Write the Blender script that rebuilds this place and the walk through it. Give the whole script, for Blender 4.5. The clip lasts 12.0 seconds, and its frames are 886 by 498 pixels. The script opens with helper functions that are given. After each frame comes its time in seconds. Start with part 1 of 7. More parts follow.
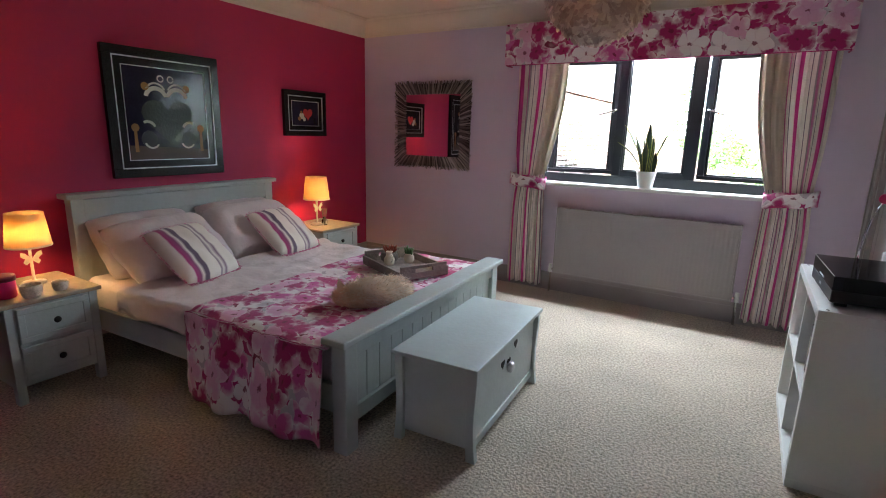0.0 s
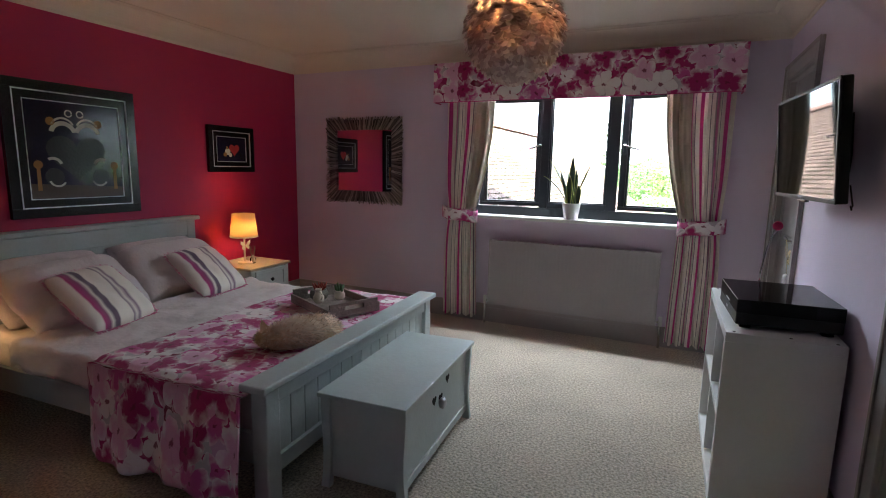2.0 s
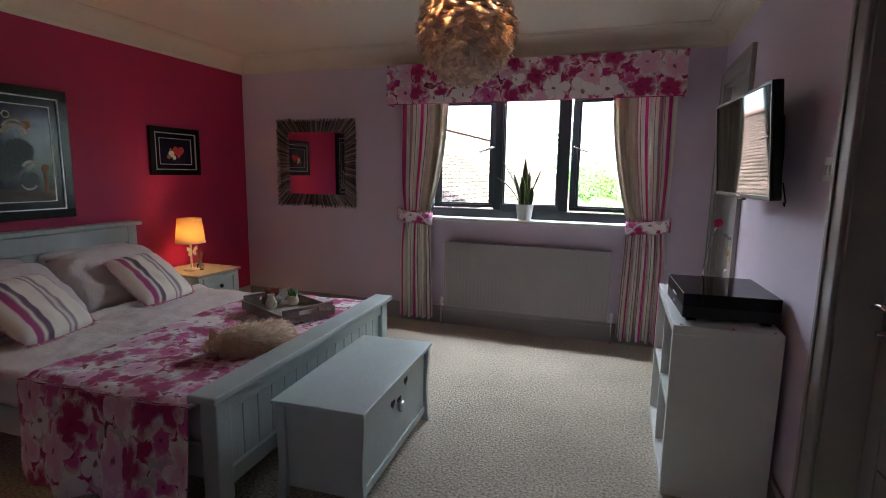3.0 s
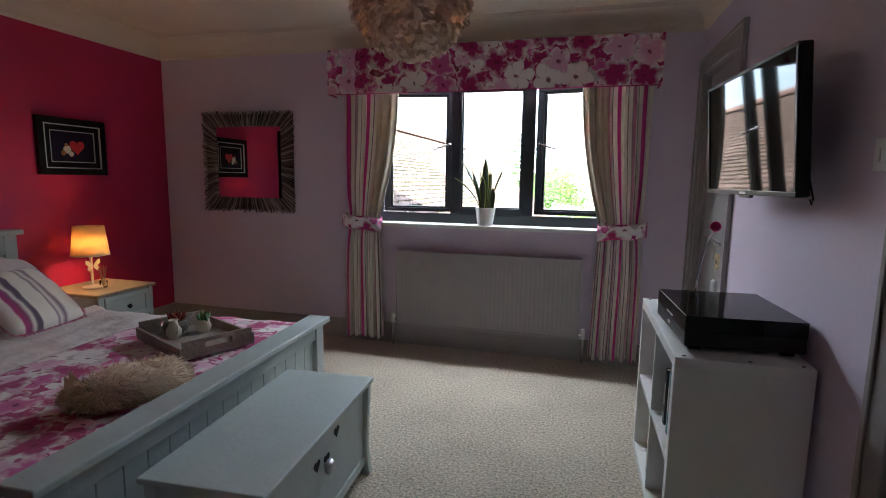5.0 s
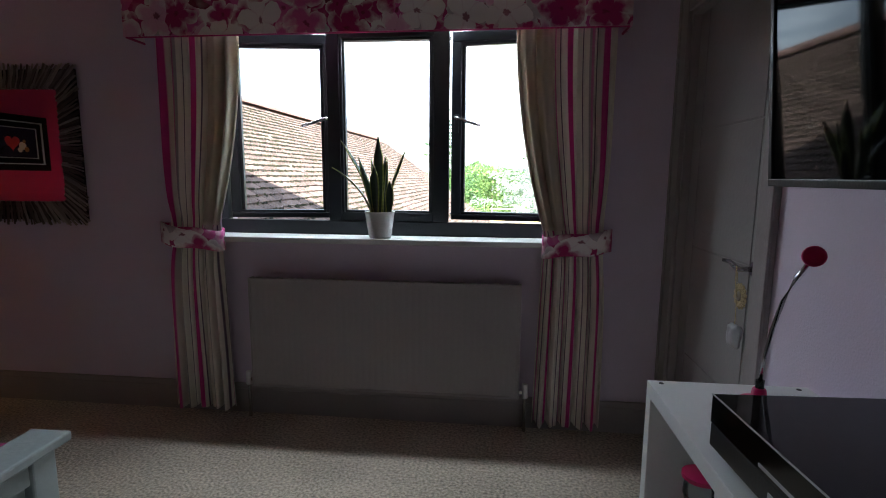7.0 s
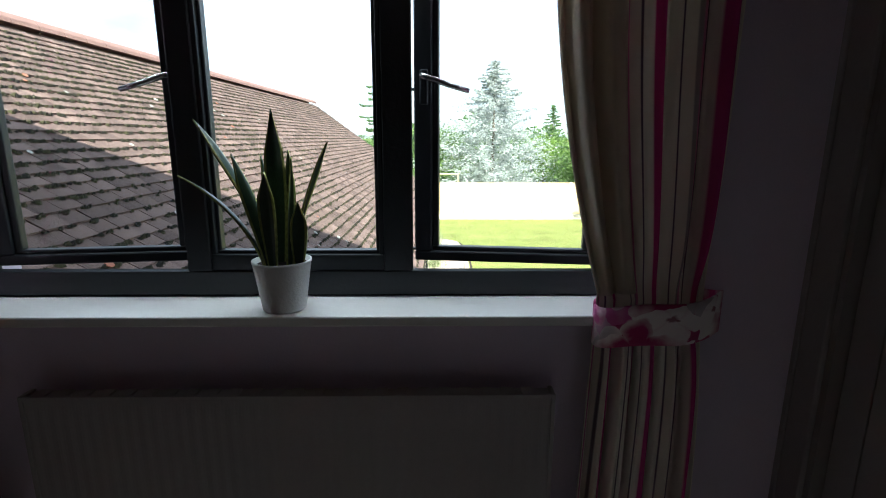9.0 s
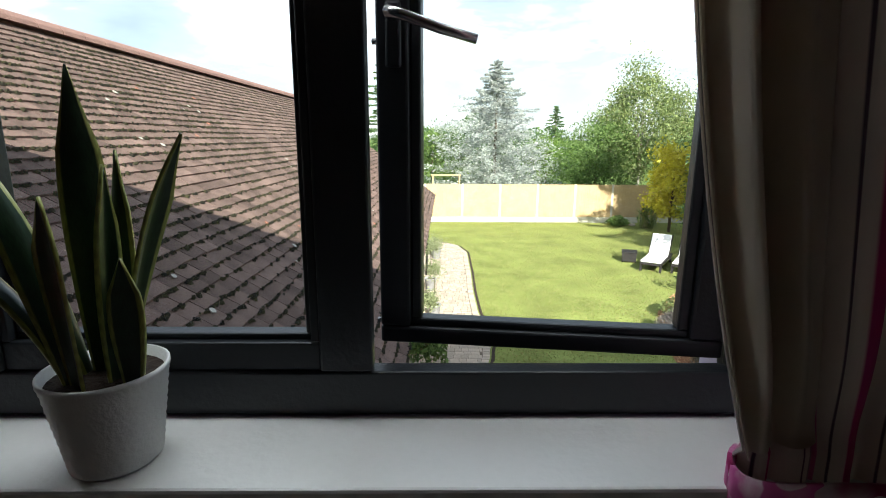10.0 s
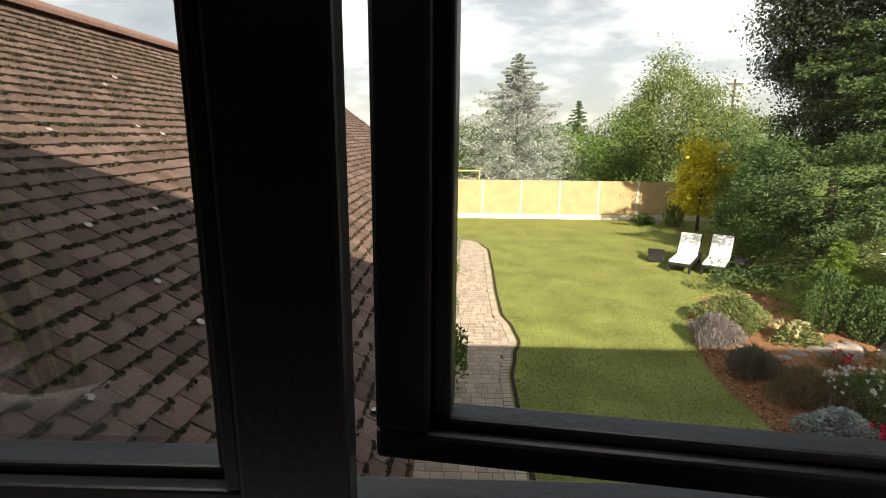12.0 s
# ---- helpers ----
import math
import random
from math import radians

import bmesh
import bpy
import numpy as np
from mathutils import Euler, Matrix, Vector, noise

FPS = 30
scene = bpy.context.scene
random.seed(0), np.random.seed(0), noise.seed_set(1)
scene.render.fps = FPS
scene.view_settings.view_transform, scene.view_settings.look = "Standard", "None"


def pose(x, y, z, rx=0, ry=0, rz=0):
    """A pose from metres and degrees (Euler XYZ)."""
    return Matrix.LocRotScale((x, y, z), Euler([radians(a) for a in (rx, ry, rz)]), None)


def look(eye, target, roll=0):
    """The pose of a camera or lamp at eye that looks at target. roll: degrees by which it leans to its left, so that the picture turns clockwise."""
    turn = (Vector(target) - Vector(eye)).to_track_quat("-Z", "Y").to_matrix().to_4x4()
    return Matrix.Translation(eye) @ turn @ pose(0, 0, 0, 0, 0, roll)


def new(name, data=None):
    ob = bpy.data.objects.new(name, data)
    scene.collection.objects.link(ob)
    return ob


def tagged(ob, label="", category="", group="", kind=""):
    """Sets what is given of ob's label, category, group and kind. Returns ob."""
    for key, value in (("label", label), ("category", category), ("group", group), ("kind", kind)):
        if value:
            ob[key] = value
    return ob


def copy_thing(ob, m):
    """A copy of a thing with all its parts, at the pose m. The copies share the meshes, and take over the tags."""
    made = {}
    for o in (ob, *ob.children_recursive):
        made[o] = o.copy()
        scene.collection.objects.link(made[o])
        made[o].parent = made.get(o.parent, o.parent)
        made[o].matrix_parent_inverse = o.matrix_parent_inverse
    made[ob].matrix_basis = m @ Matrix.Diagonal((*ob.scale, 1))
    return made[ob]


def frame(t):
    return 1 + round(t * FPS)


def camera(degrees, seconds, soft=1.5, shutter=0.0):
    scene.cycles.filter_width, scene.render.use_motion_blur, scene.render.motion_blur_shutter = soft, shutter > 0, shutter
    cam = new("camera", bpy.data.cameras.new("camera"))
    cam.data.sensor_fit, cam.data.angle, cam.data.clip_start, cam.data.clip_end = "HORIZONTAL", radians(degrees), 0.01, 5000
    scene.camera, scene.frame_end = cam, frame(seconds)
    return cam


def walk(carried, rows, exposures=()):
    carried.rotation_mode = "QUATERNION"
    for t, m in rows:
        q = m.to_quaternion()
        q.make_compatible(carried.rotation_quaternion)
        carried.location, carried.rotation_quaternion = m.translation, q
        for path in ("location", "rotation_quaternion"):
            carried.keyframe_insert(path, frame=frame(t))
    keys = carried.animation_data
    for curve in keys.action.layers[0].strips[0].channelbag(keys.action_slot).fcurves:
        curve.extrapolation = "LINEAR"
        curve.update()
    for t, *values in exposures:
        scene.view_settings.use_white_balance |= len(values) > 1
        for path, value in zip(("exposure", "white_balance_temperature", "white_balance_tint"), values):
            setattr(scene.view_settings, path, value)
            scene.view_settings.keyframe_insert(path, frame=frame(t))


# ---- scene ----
cam = camera(82.4, 12.0, 1.0)
PATH = [
    (0, (3.542, -4.283, 1.356), (2.545, -2.608, 0.908), 1.5),
    (0.5, (3.53, -4.267, 1.369), (2.531, -2.579, 0.98), 1.4),
    (1, (3.54, -4.255, 1.365), (2.547, -2.553, 1.023), 1.3),
    (1.5, (3.573, -4.249, 1.369), (2.657, -2.501, 1.042), 1.2),
    (2, (3.597, -4.235, 1.363), (2.787, -2.434, 1.048), 1.1),
    (2.5, (3.599, -4.23, 1.355), (2.882, -2.388, 1.051), 1.0),
    (3, (3.591, -4.229, 1.348), (2.943, -2.36, 1.051), 0.9),
    (3.5, (3.572, -4.22, 1.342), (2.98, -2.332, 1.049), 0.9),
    (3.7, (3.569, -4.213, 1.346), (2.995, -2.321, 1.046), 0.8),
    (5.5, (3.481, -3.444, 1.272), (3.036, -1.512, 1.014), 0.9),
    (6, (3.463, -3.168, 1.258), (3.123, -1.214, 0.998), 0.8),
    (6.5, (3.448, -2.838, 1.298), (3.194, -0.876, 1.020), 0.6),
    (7, (3.424, -2.498, 1.280), (3.218, -0.530, 0.993), 0.4),
    (7.2, (3.410, -2.381, 1.274), (3.230, -0.410, 0.982), 0.4),
    (8.8, (3.227, -1.428, 1.406), (3.264, 0.524, 0.975), 0.2),
    (9, (3.237, -1.286, 1.410), (3.273, 0.667, 0.980), 0.2),
    (9.5, (3.272, -0.935, 1.413), (3.305, 1.018, 0.985), 0.2),
    (10, (3.274, -0.622, 1.395), (3.305, 1.331, 0.968), 0.4),
    (10.5, (3.289, -0.381, 1.392), (3.338, 1.572, 0.963), 0.9),
    (11, (3.306, -0.192, 1.365), (3.372, 1.758, 0.926), 0.4),
    (11.5, (3.294, -0.104, 1.319), (3.364, 1.845, 0.871), 0.5),
    (12, (3.251, -0.212, 1.347), (3.209, 1.737, 0.903), 0.6),
]

EXPOSURES = [(0, 5.05, 5950, 6), (1.5, 4.6, 5950, 6), (2.5, 4.4, 5950, 6), (3.7, 4.35, 5950, 6), (5.5, 4.0, 5950, 6), (6.0, 3.75, 5950, 6), (7.0, 3.05, 5900, 6), (7.2, 2.95, 5900, 6), (9, 1.95, 5850, 2), (9.5, 1.7, 5950, 2), (10, 1.42, 6350, 5), (10.5, 1.02, 7200, 11), (12, 0.86, 7700, 12)]
walk(cam, [(t, look(eye, target, roll)) for t, eye, target, roll in PATH], EXPOSURES)

# ---- light ----
SUN_DIR = Vector((-0.16, 1.0, -0.60)).normalized()
world = bpy.data.worlds.new("world")
scene.world = world
world.use_nodes = True
wn, wl = world.node_tree.nodes, world.node_tree.links
wn.clear()
w_out = wn.new("ShaderNodeOutputWorld")
w_bg = wn.new("ShaderNodeBackground")
w_sky = wn.new("ShaderNodeTexSky")
w_sky.sky_type = "NISHITA"
w_sky.sun_disc = False
w_sky.sun_elevation = math.asin(-SUN_DIR.z)
w_sky.sun_rotation = math.atan2(-SUN_DIR.x, -SUN_DIR.y)
w_geo = wn.new("ShaderNodeTexCoord")
w_map = wn.new("ShaderNodeMapping")
w_map.inputs["Scale"].default_value = (1.5, 1.5, 4.2)
w_noise = wn.new("ShaderNodeTexNoise")
w_noise.inputs["Scale"].default_value = 1.15
w_noise.inputs["Detail"].default_value = 9
w_noise.inputs["Roughness"].default_value = 0.58
w_ramp = wn.new("ShaderNodeValToRGB")
w_ramp.color_ramp.elements[0].position = 0.42
w_ramp.color_ramp.elements[0].color = (1.5, 1.65, 1.9, 1)
w_ramp.color_ramp.elements[1].position = 0.66
w_ramp.color_ramp.elements[1].color = (4.7, 4.8, 4.9, 1)
w_e = w_ramp.color_ramp.elements.new(0.53)
w_e.color = (2.3, 2.5, 2.8, 1)
w_e = w_ramp.color_ramp.elements.new(0.58)
w_e.color = (4.0, 4.2, 4.4, 1)
# the cloud deck thins to white towards the horizon
w_sep = wn.new("ShaderNodeSeparateXYZ")
w_low = wn.new("ShaderNodeMapRange")
w_low.inputs["From Min"].default_value, w_low.inputs["From Max"].default_value = 0.02, 0.34
w_low.inputs["To Min"].default_value, w_low.inputs["To Max"].default_value = 0.03, -0.07
w_sum = wn.new("ShaderNodeMath")
w_mix = wn.new("ShaderNodeMixRGB")
w_mix.inputs["Fac"].default_value = 0.82
w_bg.inputs["Strength"].default_value = 0.15
wl.new(w_geo.outputs["Generated"], w_map.inputs["Vector"])
wl.new(w_map.outputs[0], w_noise.inputs["Vector"])
wl.new(w_geo.outputs["Generated"], w_sep.inputs[0])
wl.new(w_sep.outputs["Z"], w_low.inputs["Value"])
wl.new(w_noise.outputs["Fac"], w_sum.inputs[0])
wl.new(w_low.outputs[0], w_sum.inputs[1])
wl.new(w_sum.outputs[0], w_ramp.inputs["Fac"])
wl.new(w_sky.outputs[0], w_mix.inputs["Color1"])
wl.new(w_ramp.outputs[0], w_mix.inputs["Color2"])
wl.new(w_mix.outputs[0], w_bg.inputs["Color"])
wl.new(w_bg.outputs[0], w_out.inputs["Surface"])

sun_data = bpy.data.lights.new("sun", "SUN")
sun_data.energy, sun_data.angle, sun_data.color = 5.0, radians(0.6), (1.0, 0.94, 0.84)
sun = new("sun", sun_data)
sun.rotation_euler = SUN_DIR.to_track_quat("-Z", "Y").to_euler()


# ---- materials ----
def srgb(r, g, b):
    f = lambda c: (c / 255 / 12.92) if c <= 10 else ((c / 255 + 0.055) / 1.055) ** 2.4
    return (f(r), f(g), f(b), 1)


def mat_base(name):
    m = bpy.data.materials.new(name)
    m.use_nodes = True
    return m, m.node_tree.nodes, m.node_tree.links, m.node_tree.nodes["Principled BSDF"]


def paint(name, c, rough=0.6, scale=8.0, vary=0.12, bump=0.05, bscale=60.0, metal=0.0, per_object=0.0, spec=0.5, sheen=0.0, fine=0.35):
    """A surface with colour variation at two scales and fine relief."""
    m, n, l, b = mat_base(name)
    co = n.new("ShaderNodeTexCoord")
    n1 = n.new("ShaderNodeTexNoise")
    n1.inputs["Scale"].default_value, n1.inputs["Detail"].default_value = scale, 6
    n2 = n.new("ShaderNodeTexNoise")
    n2.inputs["Scale"].default_value, n2.inputs["Detail"].default_value = bscale, 4
    l.new(co.outputs["Object"], n1.inputs["Vector"])
    l.new(co.outputs["Object"], n2.inputs["Vector"])
    mixf = n.new("ShaderNodeMath")
    mixf.operation = "MULTIPLY_ADD"
    mixf.inputs[1].default_value, mixf.inputs[2].default_value = fine, 0.0
    l.new(n2.outputs["Fac"], mixf.inputs[0])
    broad = n.new("ShaderNodeMath")
    broad.operation = "MULTIPLY"
    broad.inputs[1].default_value = 1 - fine
    l.new(n1.outputs["Fac"], broad.inputs[0])
    add = n.new("ShaderNodeMath")
    l.new(broad.outputs[0], add.inputs[0])
    l.new(mixf.outputs[0], add.inputs[1])
    r = n.new("ShaderNodeValToRGB")
    r.color_ramp.elements[0].position, r.color_ramp.elements[1].position = 0.32, 0.68
    r.color_ramp.elements[0].color = (*[x * (1 - vary) for x in c[:3]], 1)
    r.color_ramp.elements[1].color = (*[min(1, x * (1 + vary)) for x in c[:3]], 1)
    l.new(add.outputs[0], r.inputs["Fac"])
    col = r.outputs[0]
    if per_object:
        oi = n.new("ShaderNodeObjectInfo")
        hsv = n.new("ShaderNodeHueSaturation")
        mr = n.new("ShaderNodeMapRange")
        mr.inputs["To Min"].default_value, mr.inputs["To Max"].default_value = 1 - per_object, 1 + per_object
        geo = n.new("ShaderNodeNewGeometry")
        ad = n.new("ShaderNodeMath")
        fr = n.new("ShaderNodeMath")
        fr.operation = "FRACT"
        l.new(oi.outputs["Random"], ad.inputs[0])
        l.new(geo.outputs["Random Per Island"], ad.inputs[1])
        l.new(ad.outputs[0], fr.inputs[0])
        l.new(fr.outputs[0], mr.inputs["Value"])
        l.new(mr.outputs[0], hsv.inputs["Value"])
        l.new(col, hsv.inputs["Color"])
        col = hsv.outputs[0]
    l.new(col, b.inputs["Base Color"])
    bp = n.new("ShaderNodeBump")
    bp.inputs["Strength"].default_value, bp.inputs["Distance"].default_value = min(1, bump * 4), 0.01
    l.new(n2.outputs["Fac"], bp.inputs["Height"])
    l.new(bp.outputs[0], b.inputs["Normal"])
    b.inputs["Roughness"].default_value, b.inputs["Metallic"].default_value = rough, metal
    b.inputs["Specular IOR Level"].default_value = spec
    b.inputs["Sheen Weight"].default_value = sheen
    return m


def ramp_fill(r, stops, mode="LINEAR"):
    cr = r.color_ramp
    cr.interpolation = mode
    cr.elements[0].position, cr.elements[0].color = stops[0][0], stops[0][1]
    cr.elements[1].position, cr.elements[1].color = stops[-1][0], stops[-1][1]
    for p, c in stops[1:-1]:
        e = cr.elements.new(p)
        e.color = c


def floral(name, cell=0.13):
    """Printed cotton with large watercolour flowers; coordinates are metres along the cloth."""
    m, n, l, b = mat_base(name)
    uv = n.new("ShaderNodeUVMap")

    def math_(op, a, c=None, clamp=False):
        k = n.new("ShaderNodeMath")
        k.operation = op
        k.use_clamp = clamp
        for i, q in enumerate((a, c)):
            if isinstance(q, (int, float)):
                k.inputs[i].default_value = q
            elif q is not None:
                l.new(q, k.inputs[i])
        return k.outputs[0]

    def mixc(fac, c1, c2):
        k = n.new("ShaderNodeMixRGB")
        for i, q in ((0, fac), (1, c1), (2, c2)):
            if isinstance(q, (int, float, tuple)):
                k.inputs[i].default_value = q
            else:
                l.new(q, k.inputs[i])
        return k.outputs[0]

    wob = n.new("ShaderNodeTexNoise")
    wob.inputs["Scale"].default_value, wob.inputs["Detail"].default_value = 1.3 / cell, 3
    l.new(uv.outputs[0], wob.inputs["Vector"])
    sub = n.new("ShaderNodeVectorMath")
    sub.operation = "SUBTRACT"
    sub.inputs[1].default_value = (0.5, 0.5, 0.5)
    l.new(wob.outputs["Color"], sub.inputs[0])
    sc = n.new("ShaderNodeVectorMath")
    sc.operation = "SCALE"
    sc.inputs["Scale"].default_value = cell * 0.62
    l.new(sub.outputs[0], sc.inputs[0])
    ad = n.new("ShaderNodeVectorMath")
    l.new(uv.outputs[0], ad.inputs[0])
    l.new(sc.outputs[0], ad.inputs[1])
    wash = n.new("ShaderNodeTexNoise")
    wash.inputs["Scale"].default_value, wash.inputs["Detail"].default_value = 2.4 / cell, 5
    l.new(uv.outputs[0], wash.inputs["Vector"])

    W, P1, P2, MG = srgb(240, 232, 232), srgb(226, 172, 202), srgb(204, 88, 156), srgb(172, 26, 104)
    GR, MV, DK = srgb(196, 184, 190), srgb(206, 160, 190), srgb(122, 14, 62)

    def flowers(size, shift, petals, stops, gap):
        """Blossoms scattered on a jittered grid: mask, colour and heart."""
        of = n.new("ShaderNodeVectorMath")
        of.inputs[1].default_value = shift
        l.new(ad.outputs[0], of.inputs[0])
        v = n.new("ShaderNodeTexVoronoi")
        v.voronoi_dimensions = "2D"
        v.inputs["Scale"].default_value, v.inputs["Randomness"].default_value = 1 / size, 0.75
        l.new(of.outputs[0], v.inputs["Vector"])
        dl = n.new("ShaderNodeVectorMath")
        dl.operation = "SUBTRACT"
        l.new(of.outputs[0], dl.inputs[0])
        l.new(v.outputs["Position"], dl.inputs[1])
        sx = n.new("ShaderNodeSeparateXYZ")
        l.new(dl.outputs[0], sx.inputs[0])
        sp = n.new("ShaderNodeSeparateColor")
        l.new(v.outputs["Color"], sp.inputs[0])
        ang = math_("ADD", math_("ARCTAN2", sx.outputs[1], sx.outputs[0]), math_("MULTIPLY", sp.outputs[1], 6.28))
        lobe = math_("ABSOLUTE", math_("SINE", math_("MULTIPLY", ang, petals / 2)))
        rad = math_("MULTIPLY", math_("ADD", 0.50, math_("MULTIPLY", math_("POWER", lobe, 0.55), 0.5)), gap)
        q = math_("DIVIDE", v.outputs["Distance"], rad)
        mask = math_("MULTIPLY", math_("SUBTRACT", 1.04, q), 30.0, True)
        r = n.new("ShaderNodeValToRGB")
        ramp_fill(r, stops, "CONSTANT")
        l.new(sp.outputs[0], r.inputs["Fac"])
        # each petal runs from deep colour to pale, with veins
        fade = math_("MULTIPLY", math_("SUBTRACT", math_("ADD", q, math_("MULTIPLY", wash.outputs["Fac"], 1.5)), 1.36), 1.7, True)
        col = mixc(fade, r.outputs[0], W)
        seam = math_("MULTIPLY", math_("SUBTRACT", 0.34, lobe), 2.0, True)
        col = mixc(math_("MULTIPLY", seam, 0.22), col, MG)
        heart = math_("MULTIPLY", math_("SUBTRACT", 0.17, math_("ADD", q, math_("MULTIPLY", math_("SUBTRACT", wash.outputs["Fac"], 0.5), 0.5))), 14.0, True)
        return mask, mixc(math_("MULTIPLY", heart, 0.85), col, DK)

    def petals_(size, shift, stops):
        of = n.new("ShaderNodeVectorMath")
        of.inputs[1].default_value = shift
        l.new(ad.outputs[0], of.inputs[0])
        v = n.new("ShaderNodeTexVoronoi")
        v.voronoi_dimensions = "2D"
        v.inputs["Scale"].default_value, v.inputs["Randomness"].default_value = 1 / size, 0.95
        l.new(of.outputs[0], v.inputs["Vector"])
        sp = n.new("ShaderNodeSeparateColor")
        l.new(v.outputs["Color"], sp.inputs[0])
        r = n.new("ShaderNodeValToRGB")
        ramp_fill(r, stops, "CONSTANT")
        l.new(sp.outputs[0], r.inputs["Fac"])
        pale = math_("MULTIPLY", math_("SUBTRACT", math_("ADD", wash.outputs["Fac"], math_("MULTIPLY", v.outputs["Distance"], -0.5)), 0.30), 1.5, True)
        return mixc(math_("MULTIPLY", pale, 0.5), r.outputs[0], W)

    base = petals_(cell * 0.50, (1.3, 2.2, 0), [(0, W), (0.16, GR), (0.26, MG), (0.46, P2), (0.58, W), (0.70, MV), (0.80, MG), (0.93, DK)])
    mk, cl = flowers(cell * 0.80, (3.1, 1.7, 0), 4, [(0, P2), (0.20, W), (0.36, MG), (0.62, P1), (0.74, GR), (0.84, MG)], 0.62)
    base = mixc(mk, base, cl)
    mk, cl = flowers(cell * 1.40, (0, 0, 0), 5, [(0, MG), (0.28, W), (0.40, P2), (0.58, MG), (0.76, P1)], 0.54)
    base = mixc(mk, base, cl)
    l.new(base, b.inputs["Base Color"])
    b.inputs["Roughness"].default_value = 0.85
    b.inputs["Sheen Weight"].default_value = 0.2
    wv = n.new("ShaderNodeTexNoise")
    wv.inputs["Scale"].default_value = 900
    l.new(uv.outputs[0], wv.inputs["Vector"])
    bp = n.new("ShaderNodeBump")
    bp.inputs["Strength"].default_value, bp.inputs["Distance"].default_value = 0.25, 0.002
    l.new(wv.outputs["Fac"], bp.inputs["Height"])
    l.new(bp.outputs[0], b.inputs["Normal"])
    return m


def striped(name, stops, period, translucent=0.0):
    """Woven stripes across the cloth's first coordinate, in metres."""
    m, n, l, b = mat_base(name)
    uv = n.new("ShaderNodeUVMap")
    sx = n.new("ShaderNodeSeparateXYZ")
    l.new(uv.outputs[0], sx.inputs[0])
    dv = n.new("ShaderNodeMath")
    dv.operation = "DIVIDE"
    dv.inputs[1].default_value = period
    l.new(sx.outputs[0], dv.inputs[0])
    fr = n.new("ShaderNodeMath")
    fr.operation = "FRACT"
    l.new(dv.outputs[0], fr.inputs[0])
    r = n.new("ShaderNodeValToRGB")
    ramp_fill(r, stops, "LINEAR")
    l.new(fr.outputs[0], r.inputs["Fac"])
    l.new(r.outputs[0], b.inputs["Base Color"])
    b.inputs["Roughness"].default_value = 0.75
    b.inputs["Sheen Weight"].default_value = 0.25
    wv = n.new("ShaderNodeTexNoise")
    wv.inputs["Scale"].default_value = 700
    l.new(uv.outputs[0], wv.inputs["Vector"])
    bp = n.new("ShaderNodeBump")
    bp.inputs["Strength"].default_value, bp.inputs["Distance"].default_value = 0.2, 0.002
    l.new(wv.outputs["Fac"], bp.inputs["Height"])
    l.new(bp.outputs[0], b.inputs["Normal"])
    if translucent:
        tr = n.new("ShaderNodeBsdfTranslucent")
        l.new(r.outputs[0], tr.inputs["Color"])
        mx = n.new("ShaderNodeMixShader")
        mx.inputs["Fac"].default_value = translucent
        out = n["Material Output"]
        l.new(b.outputs[0], mx.inputs[1])
        l.new(tr.outputs[0], mx.inputs[2])
        l.new(mx.outputs[0], out.inputs["Surface"])
    return m


def leafy(name, c1, c2, rough=0.6, trans=0.3):
    m, n, l, b = mat_base(name)
    geo = n.new("ShaderNodeNewGeometry")
    r = n.new("ShaderNodeValToRGB")
    ramp_fill(r, [(0, c1), (1, c2)])
    l.new(geo.outputs["Random Per Island"], r.inputs["Fac"])
    l.new(r.outputs[0], b.inputs["Base Color"])
    b.inputs["Roughness"].default_value = rough
    tr = n.new("ShaderNodeBsdfTranslucent")
    l.new(r.outputs[0], tr.inputs["Color"])
    mx = n.new("ShaderNodeMixShader")
    mx.inputs["Fac"].default_value = trans
    l.new(b.outputs[0], mx.inputs[1])
    l.new(tr.outputs[0], mx.inputs[2])
    l.new(mx.outputs[0], n["Material Output"].inputs["Surface"])
    return m


def glass_mat(name, tint=(1, 1, 1, 1), gloss=0.08):
    m, n, l, b = mat_base(name)
    n.remove(b)
    t = n.new("ShaderNodeBsdfTransparent")
    t.inputs["Color"].default_value = tint
    g = n.new("ShaderNodeBsdfGlossy")
    g.inputs["Roughness"].default_value = 0.02
    f = n.new("ShaderNodeFresnel")
    f.inputs["IOR"].default_value = 1.45
    sc = n.new("ShaderNodeMath")
    sc.operation = "MULTIPLY"
    sc.inputs[1].default_value = gloss * 10
    l.new(f.outputs[0], sc.inputs[0])
    mx = n.new("ShaderNodeMixShader")
    l.new(sc.outputs[0], mx.inputs["Fac"])
    l.new(t.outputs[0], mx.inputs[1])
    l.new(g.outputs[0], mx.inputs[2])
    l.new(mx.outputs[0], n["Material Output"].inputs["Surface"])
    return m


def glow(name, c, strength, surface=None):
    m, n, l, b = mat_base(name)
    b.inputs["Base Color"].default_value = surface or c
    b.inputs["Emission Color"].default_value = c
    b.inputs["Emission Strength"].default_value = strength
    b.inputs["Roughness"].default_value = 0.8
    return m


